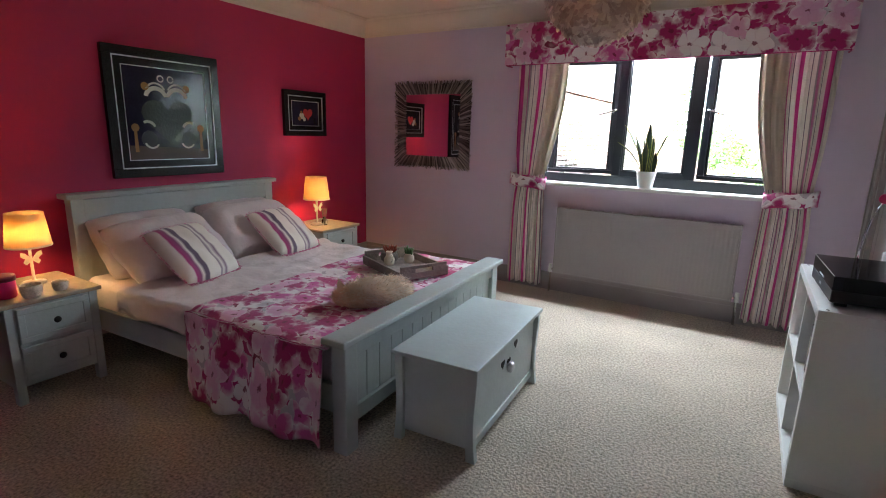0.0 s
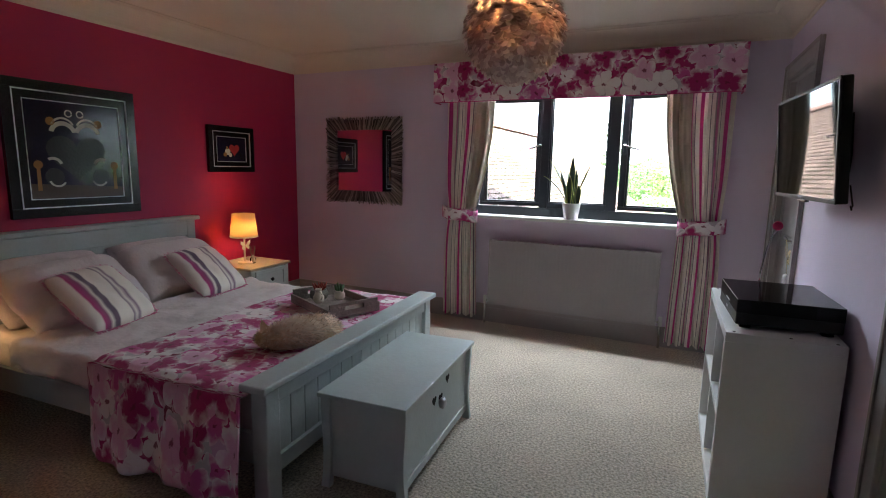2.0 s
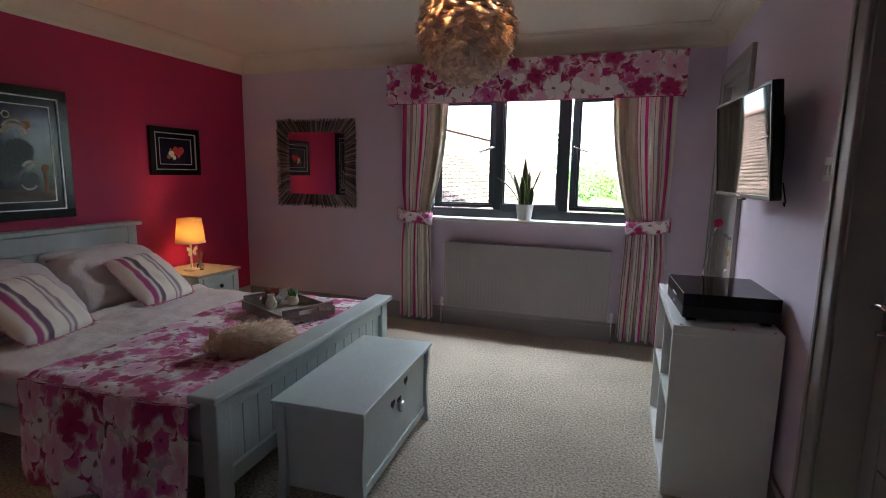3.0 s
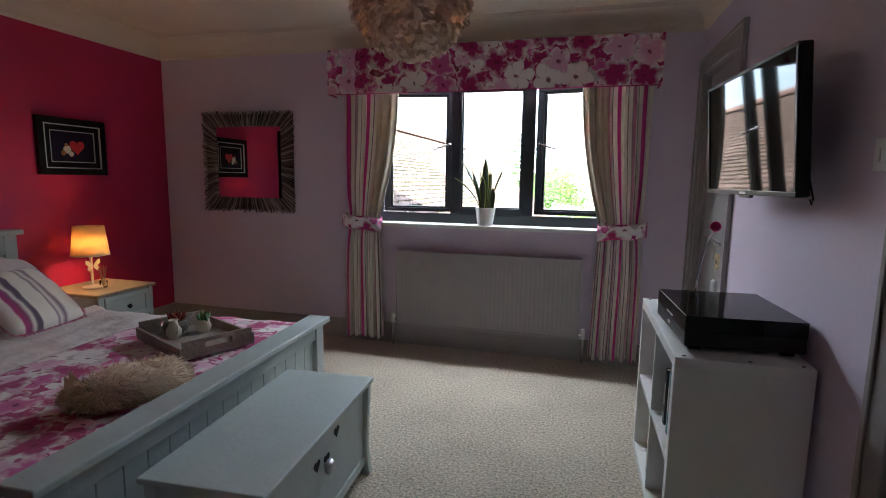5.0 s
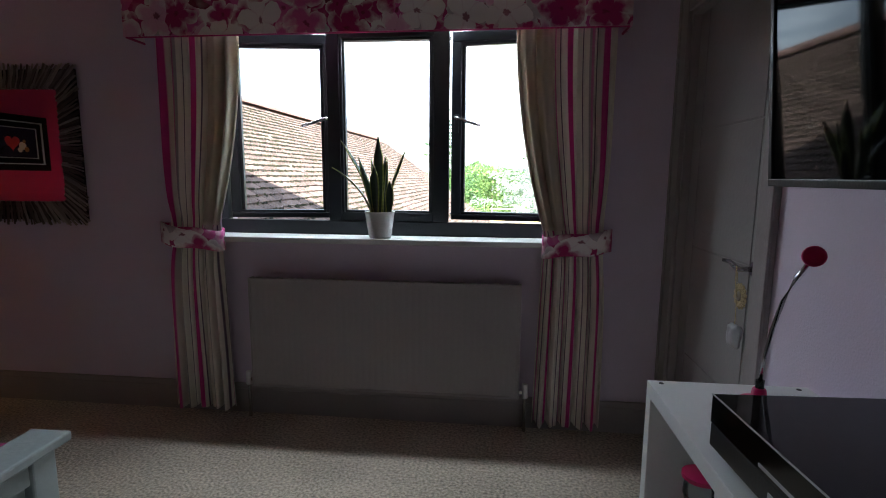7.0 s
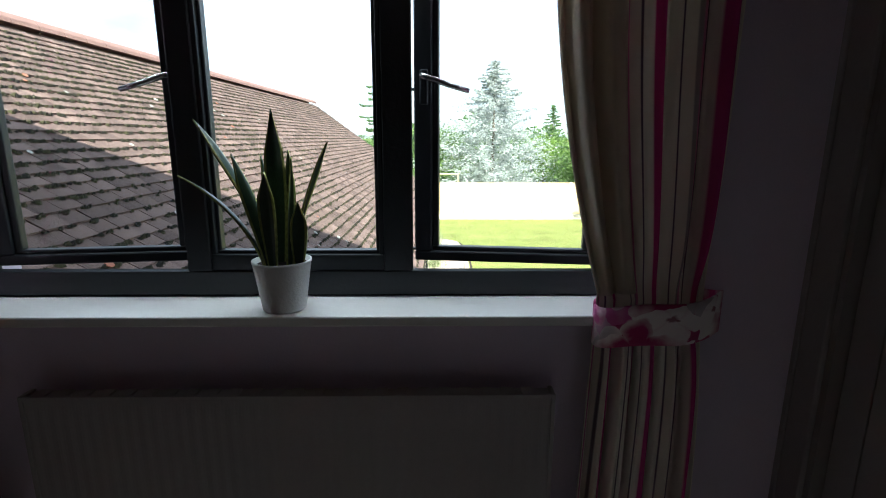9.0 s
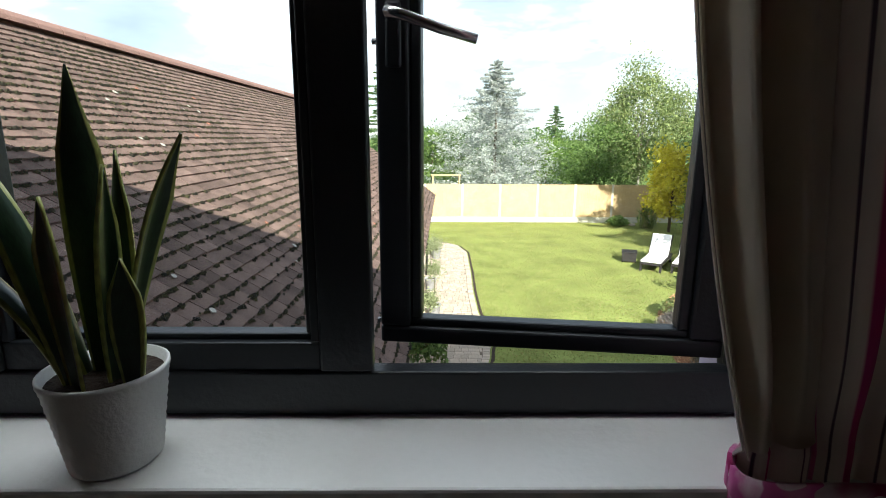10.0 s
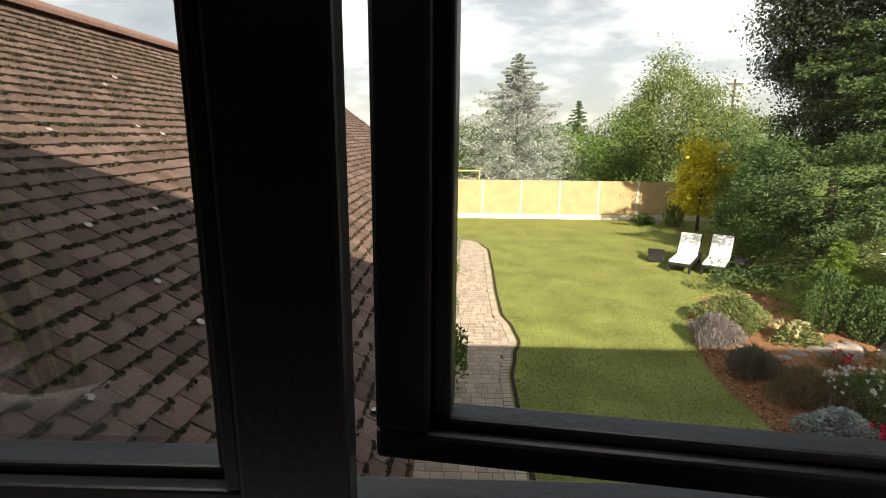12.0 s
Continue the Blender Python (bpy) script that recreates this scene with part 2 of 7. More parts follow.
def shade_cloth(name, c, trans):
    m, n, l, b = mat_base(name)
    b.inputs["Base Color"].default_value = c
    b.inputs["Roughness"].default_value = 0.9
    t = n.new("ShaderNodeBsdfTranslucent")
    t.inputs["Color"].default_value = c
    nz = n.new("ShaderNodeTexNoise")
    nz.inputs["Scale"].default_value = 260
    co = n.new("ShaderNodeTexCoord")
    l.new(co.outputs["Object"], nz.inputs["Vector"])
    bp = n.new("ShaderNodeBump")
    bp.inputs["Strength"].default_value, bp.inputs["Distance"].default_value = 0.3, 0.003
    l.new(nz.outputs["Fac"], bp.inputs["Height"])
    l.new(bp.outputs[0], b.inputs["Normal"])
    mx = n.new("ShaderNodeMixShader")
    mx.inputs["Fac"].default_value = trans
    l.new(b.outputs[0], mx.inputs[1])
    l.new(t.outputs[0], mx.inputs[2])
    l.new(mx.outputs[0], n["Material Output"].inputs["Surface"])
    return m


M_PINK = paint("pink_wall_paint", srgb(184, 34, 88), 0.55, 2.5, 0.05, 0.03, 140)
M_LILAC = paint("lilac_wall_paint", srgb(218, 204, 222), 0.6, 2.5, 0.04, 0.03, 140)
M_CEIL = paint("ceiling_paint", srgb(226, 214, 200), 0.75, 2.0, 0.04, 0.03, 120)
M_WHITE = paint("white_gloss_paint", srgb(232, 232, 230), 0.4, 6, 0.03, 0.02, 80)
M_TAUPE = paint("taupe_woodwork_paint", srgb(156, 148, 146), 0.4, 5, 0.06, 0.02, 60)
M_DOOR = paint("grey_door_paint", srgb(158, 154, 152), 0.38, 5, 0.05, 0.02, 60)
M_BED = paint("sage_grey_bed_paint", srgb(176, 184, 182), 0.42, 7, 0.06, 0.03, 50)
M_CHEST = paint("pale_grey_chest_paint", srgb(186, 196, 195), 0.42, 7, 0.05, 0.03, 50)
M_OAKTOP = paint("warm_grey_top", srgb(160, 146, 126), 0.5, 10, 0.12, 0.05, 40)
M_CARPET = paint("beige_carpet", srgb(186, 174, 158), 0.95, 2.2, 0.55, 1.0, 80, sheen=0.2, spec=0.1, fine=0.8)
M_ANTH = paint("anthracite_frame", srgb(35, 39, 44), 0.42, 6, 0.06, 0.03, 90)
M_SEAL = paint("black_rubber_seal", srgb(18, 18, 20), 0.6)
M_BLACK = paint("black_lacquer", srgb(14, 13, 14), 0.2, 10, 0.1, 0.02)
M_BLKPLAS = paint("black_plastic", srgb(10, 10, 11), 0.35, 10, 0.1, 0.02, 200)
M_SILVER = paint("silver_line", srgb(205, 205, 208), 0.35, 10, 0.06, 0.02, metal=0.6)
M_CHROME = paint("brushed_steel", srgb(190, 190, 192), 0.22, 12, 0.05, 0.02, metal=1.0)
M_KNOB = paint("dark_bronze_knob", srgb(40, 36, 34), 0.35, 12, 0.2, 0.02, metal=0.7)
M_LINEN = paint("white_bed_linen", srgb(226, 216, 216), 0.9, 9, 0.05, 0.12, 40, sheen=0.2)
M_PILLOW = paint("oatmeal_pillow", srgb(214, 204, 204), 0.9, 9, 0.05, 0.12, 40, sheen=0.2)
M_FLORAL = floral("floral_throw_cotton", 0.110)
M_FLORAL2 = floral("floral_pelmet_cotton", 0.135)
CR, PK, MG_, GY, DG = srgb(242, 234, 224), srgb(224, 146, 186), srgb(206, 48, 140), srgb(168, 156, 158), srgb(104, 84, 104)
M_CURT = striped("striped_curtain", [(0, CR), (0.26, CR), (0.275, MG_), (0.37, MG_), (0.385, CR), (0.52, CR), (0.53, DG), (0.548, DG), (0.558, CR), (0.66, CR), (0.67, PK), (0.75, srgb(206, 122, 166)), (0.76, GY), (0.79, GY), (0.80, CR), (0.90, CR), (0.91, DG), (0.925, DG), (0.935, CR), (1, CR)], 0.40, 0.16)
M_CUSH = striped("striped_cushion", [(0, CR), (0.14, CR), (0.16, srgb(190, 60, 130)), (0.22, srgb(150, 80, 120)), (0.26, CR), (0.30, DG), (0.35, DG), (0.37, CR), (0.55, CR), (0.57, srgb(150, 128, 140)), (0.61, CR), (0.66, srgb(140, 110, 130)), (0.70, CR), (1, CR)], 0.44)
M_LINING = striped("cream_curtain_lining", [(0, srgb(236, 228, 214)), (0.5, srgb(228, 219, 204)), (1, srgb(236, 228, 214))], 0.21, 0.5)
M_GLASS = glass_mat("window_glass", (0.97, 0.98, 0.98, 1), 0.04)
M_SMOKE = glass_mat("smoked_acrylic", (0.12, 0.12, 0.125, 1), 0.10)
M_CLEAR = glass_mat("clear_glass", (0.93, 0.95, 0.95, 1), 0.10)
M_MIRROR = paint("mirror_silver", (0.9, 0.9, 0.9, 1), 0.015, 1, 0.0, 0.0, metal=1.0)
M_SCREEN = paint("tv_screen", srgb(8, 8, 9), 0.04, 2, 0.0, 0.0, spec=0.28)


# ---- mesh helpers ----
def box(bm, x0, x1, y0, y1, z0, z1, bev=0.0, seg=2):
    r = bmesh.ops.create_cube(bm, size=1, matrix=Matrix.LocRotScale(((x0 + x1) / 2, (y0 + y1) / 2, (z0 + z1) / 2), None, (abs(x1 - x0), abs(y1 - y0), abs(z1 - z0))))
    if bev:
        es = list({e for v in r["verts"] for e in v.link_edges})
        bmesh.ops.bevel(bm, geom=es, offset=bev, segments=seg, affect="EDGES", profile=0.5)
    return bm


def boxes(*specs, bev=0.0):
    bm = bmesh.new()
    for s in specs:
        box(bm, *s, bev=bev)
    return bm


def lathe(profile, seg=24, caps=True):
    """A turned shape from (radius, height) pairs round z."""
    bm = bmesh.new()
    rings = [[bm.verts.new((r * math.cos(2 * math.pi * i / seg), r * math.sin(2 * math.pi * i / seg), z)) for i in range(seg)] for r, z in profile]
    for a, b in zip(rings, rings[1:]):
        for i in range(seg):
            bm.faces.new((a[i], a[(i + 1) % seg], b[(i + 1) % seg], b[i]))
    if caps:
        bm.faces.new(rings[0][::-1])
        bm.faces.new(rings[-1])
    return bm


def tube(points, r, seg=10, taper=1.0):
    """A round rod along points, thinning to taper of its radius."""
    bm = bmesh.new()
    pts = [Vector(p) for p in points]
    rings = []
    for k, p in enumerate(pts):
        d = (pts[min(k + 1, len(pts) - 1)] - pts[max(k - 1, 0)]).normalized()
        a = d.orthogonal().normalized() if abs(d.z) > 0.95 else d.cross(Vector((0, 0, 1))).normalized()
        b = d.cross(a)
        rr = r * (1 + (taper - 1) * k / (len(pts) - 1))
        rings.append([bm.verts.new(p + rr * (math.cos(2 * math.pi * i / seg) * a + math.sin(2 * math.pi * i / seg) * b)) for i in range(seg)])
    for a, b in zip(rings, rings[1:]):
        for i in range(seg):
            bm.faces.new((a[i], a[(i + 1) % seg], b[(i + 1) % seg], b[i]))
    bm.faces.new(rings[0][::-1])
    bm.faces.new(rings[-1])
    bmesh.ops.recalc_face_normals(bm, faces=bm.faces[:])
    return bm


def prism(outline, depth, bev=0.0):
    """A flat outline in x and z, given depth along y."""
    bm = bmesh.new()
    f = bm.faces.new([bm.verts.new((x, 0, z)) for x, z in outline])
    r = bmesh.ops.extrude_face_region(bm, geom=[f])
    for v in r["geom"]:
        if isinstance(v, bmesh.types.BMVert):
            v.co.y += depth
    bmesh.ops.recalc_face_normals(bm, faces=bm.faces[:])
    if bev:
        bmesh.ops.bevel(bm, geom=bm.edges[:], offset=bev, segments=1, affect="EDGES")
    return bm


def shell(bm, t):
    """Gives an open sheet the thickness t, behind its faces, with closed edges."""
    bm.normal_update()
    uvl = bm.loops.layers.uv.active
    front = bm.faces[:]
    rim = [e for e in bm.edges if e.is_boundary]
    twin = {v: bm.verts.new(v.co - v.normal * t) for v in bm.verts[:]}
    for f in front:
        g = bm.faces.new([twin[v] for v in reversed(f.verts)])
        if uvl:
            for lp, src in zip(g.loops, reversed(f.loops[:])):
                lp[uvl].uv = src[uvl].uv
    for e in rim:
        lp = e.link_loops[0]
        a, b = lp.vert, lp.link_loop_next.vert
        g = bm.faces.new((b, a, twin[a], twin[b]))
        if uvl:
            ua, ub = lp[uvl].uv.copy(), lp.link_loop_next[uvl].uv.copy()
            for k, q in zip(g.loops, (ub, ua, ua, ub)):
                k[uvl].uv = q
    return bm


def grid(nu, nv, fn, thick=0.0):
    """A cloth of nu by nv cells; fn(u, v) gives the place and the coordinates along the cloth."""
    bm = bmesh.new()
    uvl = bm.loops.layers.uv.new("UVMap")
    vs, uvs = [], {}
    for j in range(nv + 1):
        row = []
        for i in range(nu + 1):
            p, q = fn(i / nu, j / nv)
            v = bm.verts.new(p)
            uvs[v] = q
            row.append(v)
        vs.append(row)
    for j in range(nv):
        for i in range(nu):
            f = bm.faces.new((vs[j][i], vs[j][i + 1], vs[j + 1][i + 1], vs[j + 1][i]))
            for lp in f.loops:
                lp[uvl].uv = uvs[lp.vert]
    if thick:
        shell(bm, thick)
    return bm


def obj(name, bm, mat, parent=None, label="", smooth=False):
    me = bpy.data.meshes.new(name)
    bm.to_mesh(me)
    bm.free()
    me.materials.append(mat)
    if smooth:
        me.shade_smooth()
    ob = new(name, me)
    if parent is not None:
        ob.parent = parent
    if label:
        ob["label"] = label
    return ob


def part(name, bm, mat, parent, label="", smooth=False):
    return obj(name, bm, mat, parent, label, smooth)


def struct(name, bm, mat, label, category, smooth=False):
    return tagged(obj(name, bm, mat, None, "", smooth), label, category, "", "structure")


def thing(name, label, category, m=None, group=""):
    ob = new(name)
    ob.empty_display_size = 0.1
    ob.matrix_basis = m if m is not None else Matrix.Identity(4)
    return tagged(ob, label, category, group)


def single(name, bm, mat, label, category, m=None, group="", smooth=True, kind=""):
    ob = obj(name, bm, mat, None, "", smooth)
    if m is not None:
        ob.matrix_basis = m
    return tagged(ob, label, category, group, kind)


def quads(name, verts, faces, mat, parent=None, label=""):
    me = bpy.data.meshes.new(name)
    me.from_pydata(verts, [], faces)
    me.materials.append(mat)
    ob = new(name, me)
    if parent is not None:
        ob.parent = parent
    if label:
        ob["label"] = label
    return ob


# ---- room shell ----
RX, RY, RH = 4.25, -5.3, 2.42
WX0, WX1, WZ0, WZ1 = 1.94, 3.785, 0.967, 2.06
struct("floor", boxes((-0.1, RX + 0.1, RY - 0.1, 0.3, -0.2, 0.0)), M_CARPET, "beige deep-pile fitted bedroom carpet", "carpet floor")
ceil_bm = boxes((-0.1, RX + 0.1, RY - 0.1, 0.3, RH, RH + 0.1))
struct("ceiling", ceil_bm, M_CEIL, "cream painted plaster ceiling above the bedroom", "ceiling")
struct("wall_west", boxes((-0.2, 0, RY - 0.1, 0.3, 0.0, RH)), M_PINK, "deep pink painted feature wall behind the bed", "wall")
struct("wall_north", boxes((0, WX0, 0, 0.28, 0.0, RH), (WX1, RX, 0, 0.28, 0.0, RH), (WX0, WX1, 0, 0.28, 0.0, WZ0 - 0.012), (WX0, WX1, 0, 0.28, WZ1, RH)), M_LILAC, "pale lilac painted wall around the window", "wall")
D1 = (-0.84, -0.08)
D2 = (-3.12, -2.36)
struct("wall_east", boxes((RX, RX + 0.2, D1[1], 0.28, 0.0, RH), (RX, RX + 0.2, D1[0], D1[1], 2.0, RH), (RX, RX + 0.2, D2[1], D1[0], 0.0, RH), (RX, RX + 0.2, D2[0], D2[1], 2.0, RH), (RX, RX + 0.2, RY - 0.1, D2[0], 0.0, RH)), M_LILAC, "pale lilac painted wall with two doors", "wall")
struct("wall_south", boxes((0, RX, RY - 0.2, RY, 0.0, RH)), M_LILAC, "plain pale lilac painted wall", "wall")


def coving(x0, y0, x1, y1, nx, ny, s=0.15):
    """A concave plaster coving along a wall; nx, ny points into the room."""
    bm = bmesh.new()
    prof = [(0.0, s), (0.004, s), (0.012, s - 0.012), (0.018, s - 0.014)]
    prof += [(0.02 + (s - 0.04) * (1 - math.cos(a)), (s - 0.02) - (s - 0.04) * math.sin(a)) for a in [math.pi / 2 * k / 8 for k in range(9)]]
    prof += [(s - 0.012, 0.012), (s, 0.006), (s, 0.0), (0.0, 0.0)]
    ends = []
    for x, y in ((x0, y0), (x1, y1)):
        ends.append([bm.verts.new((x + nx * d, y + ny * d, RH - h)) for d, h in prof])
    k = len(prof)
    for i in range(k):
        bm.faces.new((ends[0][i], ends[0][(i + 1) % k], ends[1][(i + 1) % k], ends[1][i]))
    bm.faces.new(ends[0])
    bm.faces.new(ends[1][::-1])
    bmesh.ops.recalc_face_normals(bm, faces=bm.faces[:])
    return bm


for nm, a in (("trim_coving_north", (0, 0, RX, 0, 0, -1)), ("trim_coving_west", (0, RY, 0, 0, 1, 0)), ("trim_coving_east", (RX, RY, RX, 0, -1, 0)), ("trim_coving_south", (0, RY, RX, RY, 0, 1))):
    struct(nm, coving(*a), M_CEIL, "cream concave plaster coving under the ceiling", "coving")


def skirting(x0, x1, y0, y1):
    bm = boxes((x0, x1, y0, y1, 0, 0.13))
    box(bm, x0 + (0.004 if x1 - x0 < 0.05 else 0), x1 - (0.004 if x1 - x0 < 0.05 else 0), y0 + (0.004 if y1 - y0 < 0.05 else 0), y1 - (0.004 if y1 - y0 < 0.05 else 0), 0.13, 0.16)
    return bm


for nm, a in (("baseboard_north", (0.02, RX - 0.02, -0.02, 0)), ("baseboard_west", (0, 0.02, RY, 0)), ("baseboard_east", (RX - 0.02, RX, D2[1] + 0.09, D1[0] - 0.1)), ("baseboard_east_far", (RX - 0.02, RX, RY, D2[0] - 0.09))):
    struct(nm, skirting(*a), M_TAUPE, "taupe painted moulded skirting board", "skirting board")


# ---- window ----
window = tagged(new("window_1"), "dark grey three-light window with two casements ajar", "window", "", "structure")
FY0, FY1 = 0.105, 0.180
FZ = WZ0 + 0.073
ML, MR = (2.545, 2.612), (3.097, 3.178)
FM = FY0 + 0.032
RZ = FZ - 0.018
part("window_frame", boxes((WX0, WX1, FY0, FM, WZ0, FZ), (WX0, WX1, FY0, FM, WZ1 - 0.05, WZ1), (WX0, WX0 + 0.045, FY0, FM, FZ, WZ1 - 0.05), (WX1 - 0.045, WX1, FY0, FM, FZ, WZ1 - 0.05), (*ML, FY0, FM, FZ, WZ1 - 0.05), (*MR, FY0, FM, FZ, WZ1 - 0.05), bev=0.004), M_ANTH, window)
part("outer_frame", boxes((WX0, WX1, FM, FY1, WZ0, RZ), (WX0, WX1, FM, FY1, WZ1 - 0.03, WZ1), (WX0, WX0 + 0.028, FM, FY1, RZ, WZ1 - 0.03), (WX1 - 0.028, WX1, FM, FY1, RZ, WZ1 - 0.03), (ML[0] + 0.026, ML[1], FM, FY1, RZ, WZ1 - 0.03), (MR[0], MR[1] - 0.034, FM, FY1, RZ, WZ1 - 0.03), bev=0.003), M_ANTH, window)
for x0, x1 in ((WX0 + 0.045, ML[0] + 0.02), (MR[1] - 0.02, WX1 - 0.045)):
    part("weather_seal", boxes((x0, x1, FM, FM + 0.006, FZ - 0.012, FZ - 0.003)), M_SEAL, window)
for x0, x1 in ((ML[0] + 0.004, ML[0] + 0.014), (MR[1] - 0.014, MR[1] - 0.004)):
    part("weather_seal", boxes((x0, x1, FM, FM + 0.006, FZ, WZ1 - 0.05)), M_SEAL, window)
# fixed middle light: a stepped bead round the pane
BX0, BX1, BZ0, BZ1 = ML[1], MR[0], FZ, WZ1 - 0.05
for nm, w, y0, y1 in (("glazing_bead", 0.046, FY0 + 0.006, FY1 - 0.02), ("bead_step", 0.010, FY0 + 0.020, FY1 - 0.024)):
    o = 0.0 if nm == "glazing_bead" else 0.014
    b = 0.0 if nm == "glazing_bead" else 0.046
    sw_ = 0.014 if nm == "glazing_bead" else 0.010
    part(nm, boxes((BX0 + o, BX1 - o, y0, y1, BZ0 + b, BZ0 + b + w), (BX0 + o, BX1 - o, y0, y1, BZ1 - b - w, BZ1 - b), (BX0 + o, BX0 + o + sw_, y0, y1, BZ0 + b + w, BZ1 - b - w), (BX1 - o - sw_, BX1 - o, y0, y1, BZ0 + b + w, BZ1 - b - w), bev=0.003), M_ANTH, window)
pane = part("pane", boxes((BX0 + 0.018, BX1 - 0.018, 0.139, 0.145, BZ0 + 0.05, BZ1 - 0.05)), M_GLASS, window)
pane.visible_shadow = False


def casement(name, hinge_x, side, angle):
    """An outward-opening sash, hinged at hinge_x; side is -1 for a sash that reaches to the left."""
    e = new(name)
    e.parent = window
    e.matrix_basis = pose(hinge_x, FY1 - 0.012, FZ + 0.006, 0, 0, angle)
    w, h, f, g = 0.566, WZ1 - 0.056 - FZ, 0.052, 0.030
    a = lambda u0, u1, y0, y1, z0, z1: (min(side * u0, side * u1), max(side * u0, side * u1), y0, y1, z0, z1)
    part("sash", boxes(a(0, w, -0.03, 0.03, 0, g), a(0, w, -0.03, 0.03, h - f, h), a(0, f, -0.03, 0.03, g, h - f), a(w - f, w, -0.03, 0.03, g, h - f), bev=0.005), M_ANTH, e)
    part("sash_bead", boxes(a(f, w - f, -0.02, 0.012, g, g + 0.013), a(f, w - f, -0.02, 0.012, h - f - 0.018, h - f), a(f, f + 0.018, -0.02, 0.012, g + 0.013, h - f - 0.018), a(w - f - 0.018, w - f, -0.02, 0.012, g + 0.013, h - f - 0.018), bev=0.004), M_ANTH, e)
    p = part("pane", boxes(a(f + 0.006, w - f - 0.006, -0.006, 0.0, g + 0.006, h - f - 0.006)), M_GLASS, e)
    p.visible_shadow = False
    hx = side * (w - 0.030)
    hb = boxes((hx - 0.012, hx + 0.012, -0.042, -0.029, 0.455, 0.55), bev=0.004)
    part("handle_plate", hb, M_ANTH, e)
    lev = tube([(hx, -0.042, 0.53), (hx, -0.066, 0.53), (hx - side * 0.02, -0.072, 0.524), (hx - side * 0.075, -0.072, 0.504), (hx - side * 0.13, -0.070, 0.488)], 0.010, 10, 0.7)
    part("handle", lev, M_CHROME, e, "silver lever handle", True)
    for z in (0.03, 0.5, h - 0.03):
        part("latch_pin", tube([(side * w, 0.0, z), (side * (w + 0.012), 0.0, z)], 0.005, 8), M_CHROME, e)
    return e


casement("casement", WX1 - 0.040, -1, -7.4)
casement("casement", WX0 + 0.040, 1, 7.4)
for sx, x in ((1, WX0 + 0.06), (-1, WX1 - 0.06)):
    part("stay_arm", boxes((min(x, x + sx * 0.22), max(x, x + sx * 0.22), FY1 - 0.034, FY1 - 0.016, RZ + 0.0005, RZ + 0.005)), M_CHROME, window)
part("outer_sill", boxes((WX0 - 0.04, WX1 + 0.04, 0.182, 0.290, WZ0 - 0.0115, WZ0 + 0.001), bev=0.004), M_ANTH, window)
struct("window_sill", boxes((WX0 + 0.001, WX1 - 0.001, -0.070, 0.104, WZ0 - 0.028, WZ0), (WX0 - 0.05, WX0, -0.070, -0.002, WZ0 - 0.028, WZ0), (WX1, WX1 + 0.05, -0.070, -0.002, WZ0 - 0.028, WZ0), bev=0.005), M_WHITE, "white painted inner window board", "window sill")

# ---- doors in the east wall ----


def door(name, y0, y1, handle_at, label, x=RX + 0.03):
    d = tagged(new(name), label, "door", "", "structure")
    part("leaf", boxes((x + 0.006, x + 0.044, y0 + 0.032, y1 - 0.032, 0.008, 1.968), bev=0.002), M_DOOR, d)
    edge = 0.125
    ys = (y0 + 0.034, y0 + edge, y1 - edge, y1 - 0.034)
    zs = (0.01, 0.50, 0.985, 1.475, 1.966)
    for k in range(3):
        if k == 1:
            for z0, z1 in zip(zs, zs[1:]):
                part("panel", boxes((x, x + 0.006, ys[k] + 0.003, ys[k + 1] - 0.003, z0 + 0.003, z1 - 0.003), bev=0.002), M_DOOR, d)
        else:
            part("panel", boxes((x, x + 0.006, ys[k] + 0.003, ys[k + 1] - 0.003, zs[0], zs[-1]), bev=0.002), M_DOOR, d)
    part("jamb", boxes((RX - 0.001, RX + 0.18, y0, y0 + 0.03, 0, 2.0), (RX - 0.001, RX + 0.18, y1 - 0.03, y1, 0, 2.0), (RX - 0.001, RX + 0.18, y0 + 0.03, y1 - 0.03, 1.97, 2.0)), M_TAUPE, d)
    w = 0.085
    part("architrave", boxes((RX - 0.018, RX, y0 - w, y0 + 0.012, 0, 2.0 + w), (RX - 0.018, RX, y1 - 0.012, y1 + w, 0, 2.0 + w), (RX - 0.018, RX, y0 + 0.012, y1 - 0.012, 1.988, 2.0 + w), bev=0.005), M_TAUPE, d)
    part("architrave_step", boxes((RX - 0.026, RX - 0.018, y0 - w, y0 - w + 0.022, 0, 2.0 + w), (RX - 0.026, RX - 0.018, y1 + w - 0.022, y1 + w, 0, 2.0 + w), (RX - 0.026, RX - 0.018, y0 - w + 0.022, y1 + w - 0.022, 1.978 + w, 2.0 + w), bev=0.003), M_TAUPE, d)
    s = 1 if handle_at < (y0 + y1) / 2 else -1
    ro = lathe([(0.026, 0), (0.026, 0.008), (0.02, 0.012)], 20)
    bmesh.ops.transform(ro, matrix=pose(x, handle_at, 0.98, 0, -90, 0), verts=ro.verts[:])
    part("rose", ro, M_CHROME, d, "", True)
    hd = part("handle", tube([(x - 0.01, handle_at, 0.98), (x - 0.05, handle_at, 0.98), (x - 0.056, handle_at + s * 0.02, 0.985), (x - 0.056, handle_at + s * 0.06, 0.996), (x - 0.052, handle_at + s * 0.115, 0.992)], 0.0095, 10, 0.75), M_CHROME, d, "brushed steel lever handle", True)
    return d, s


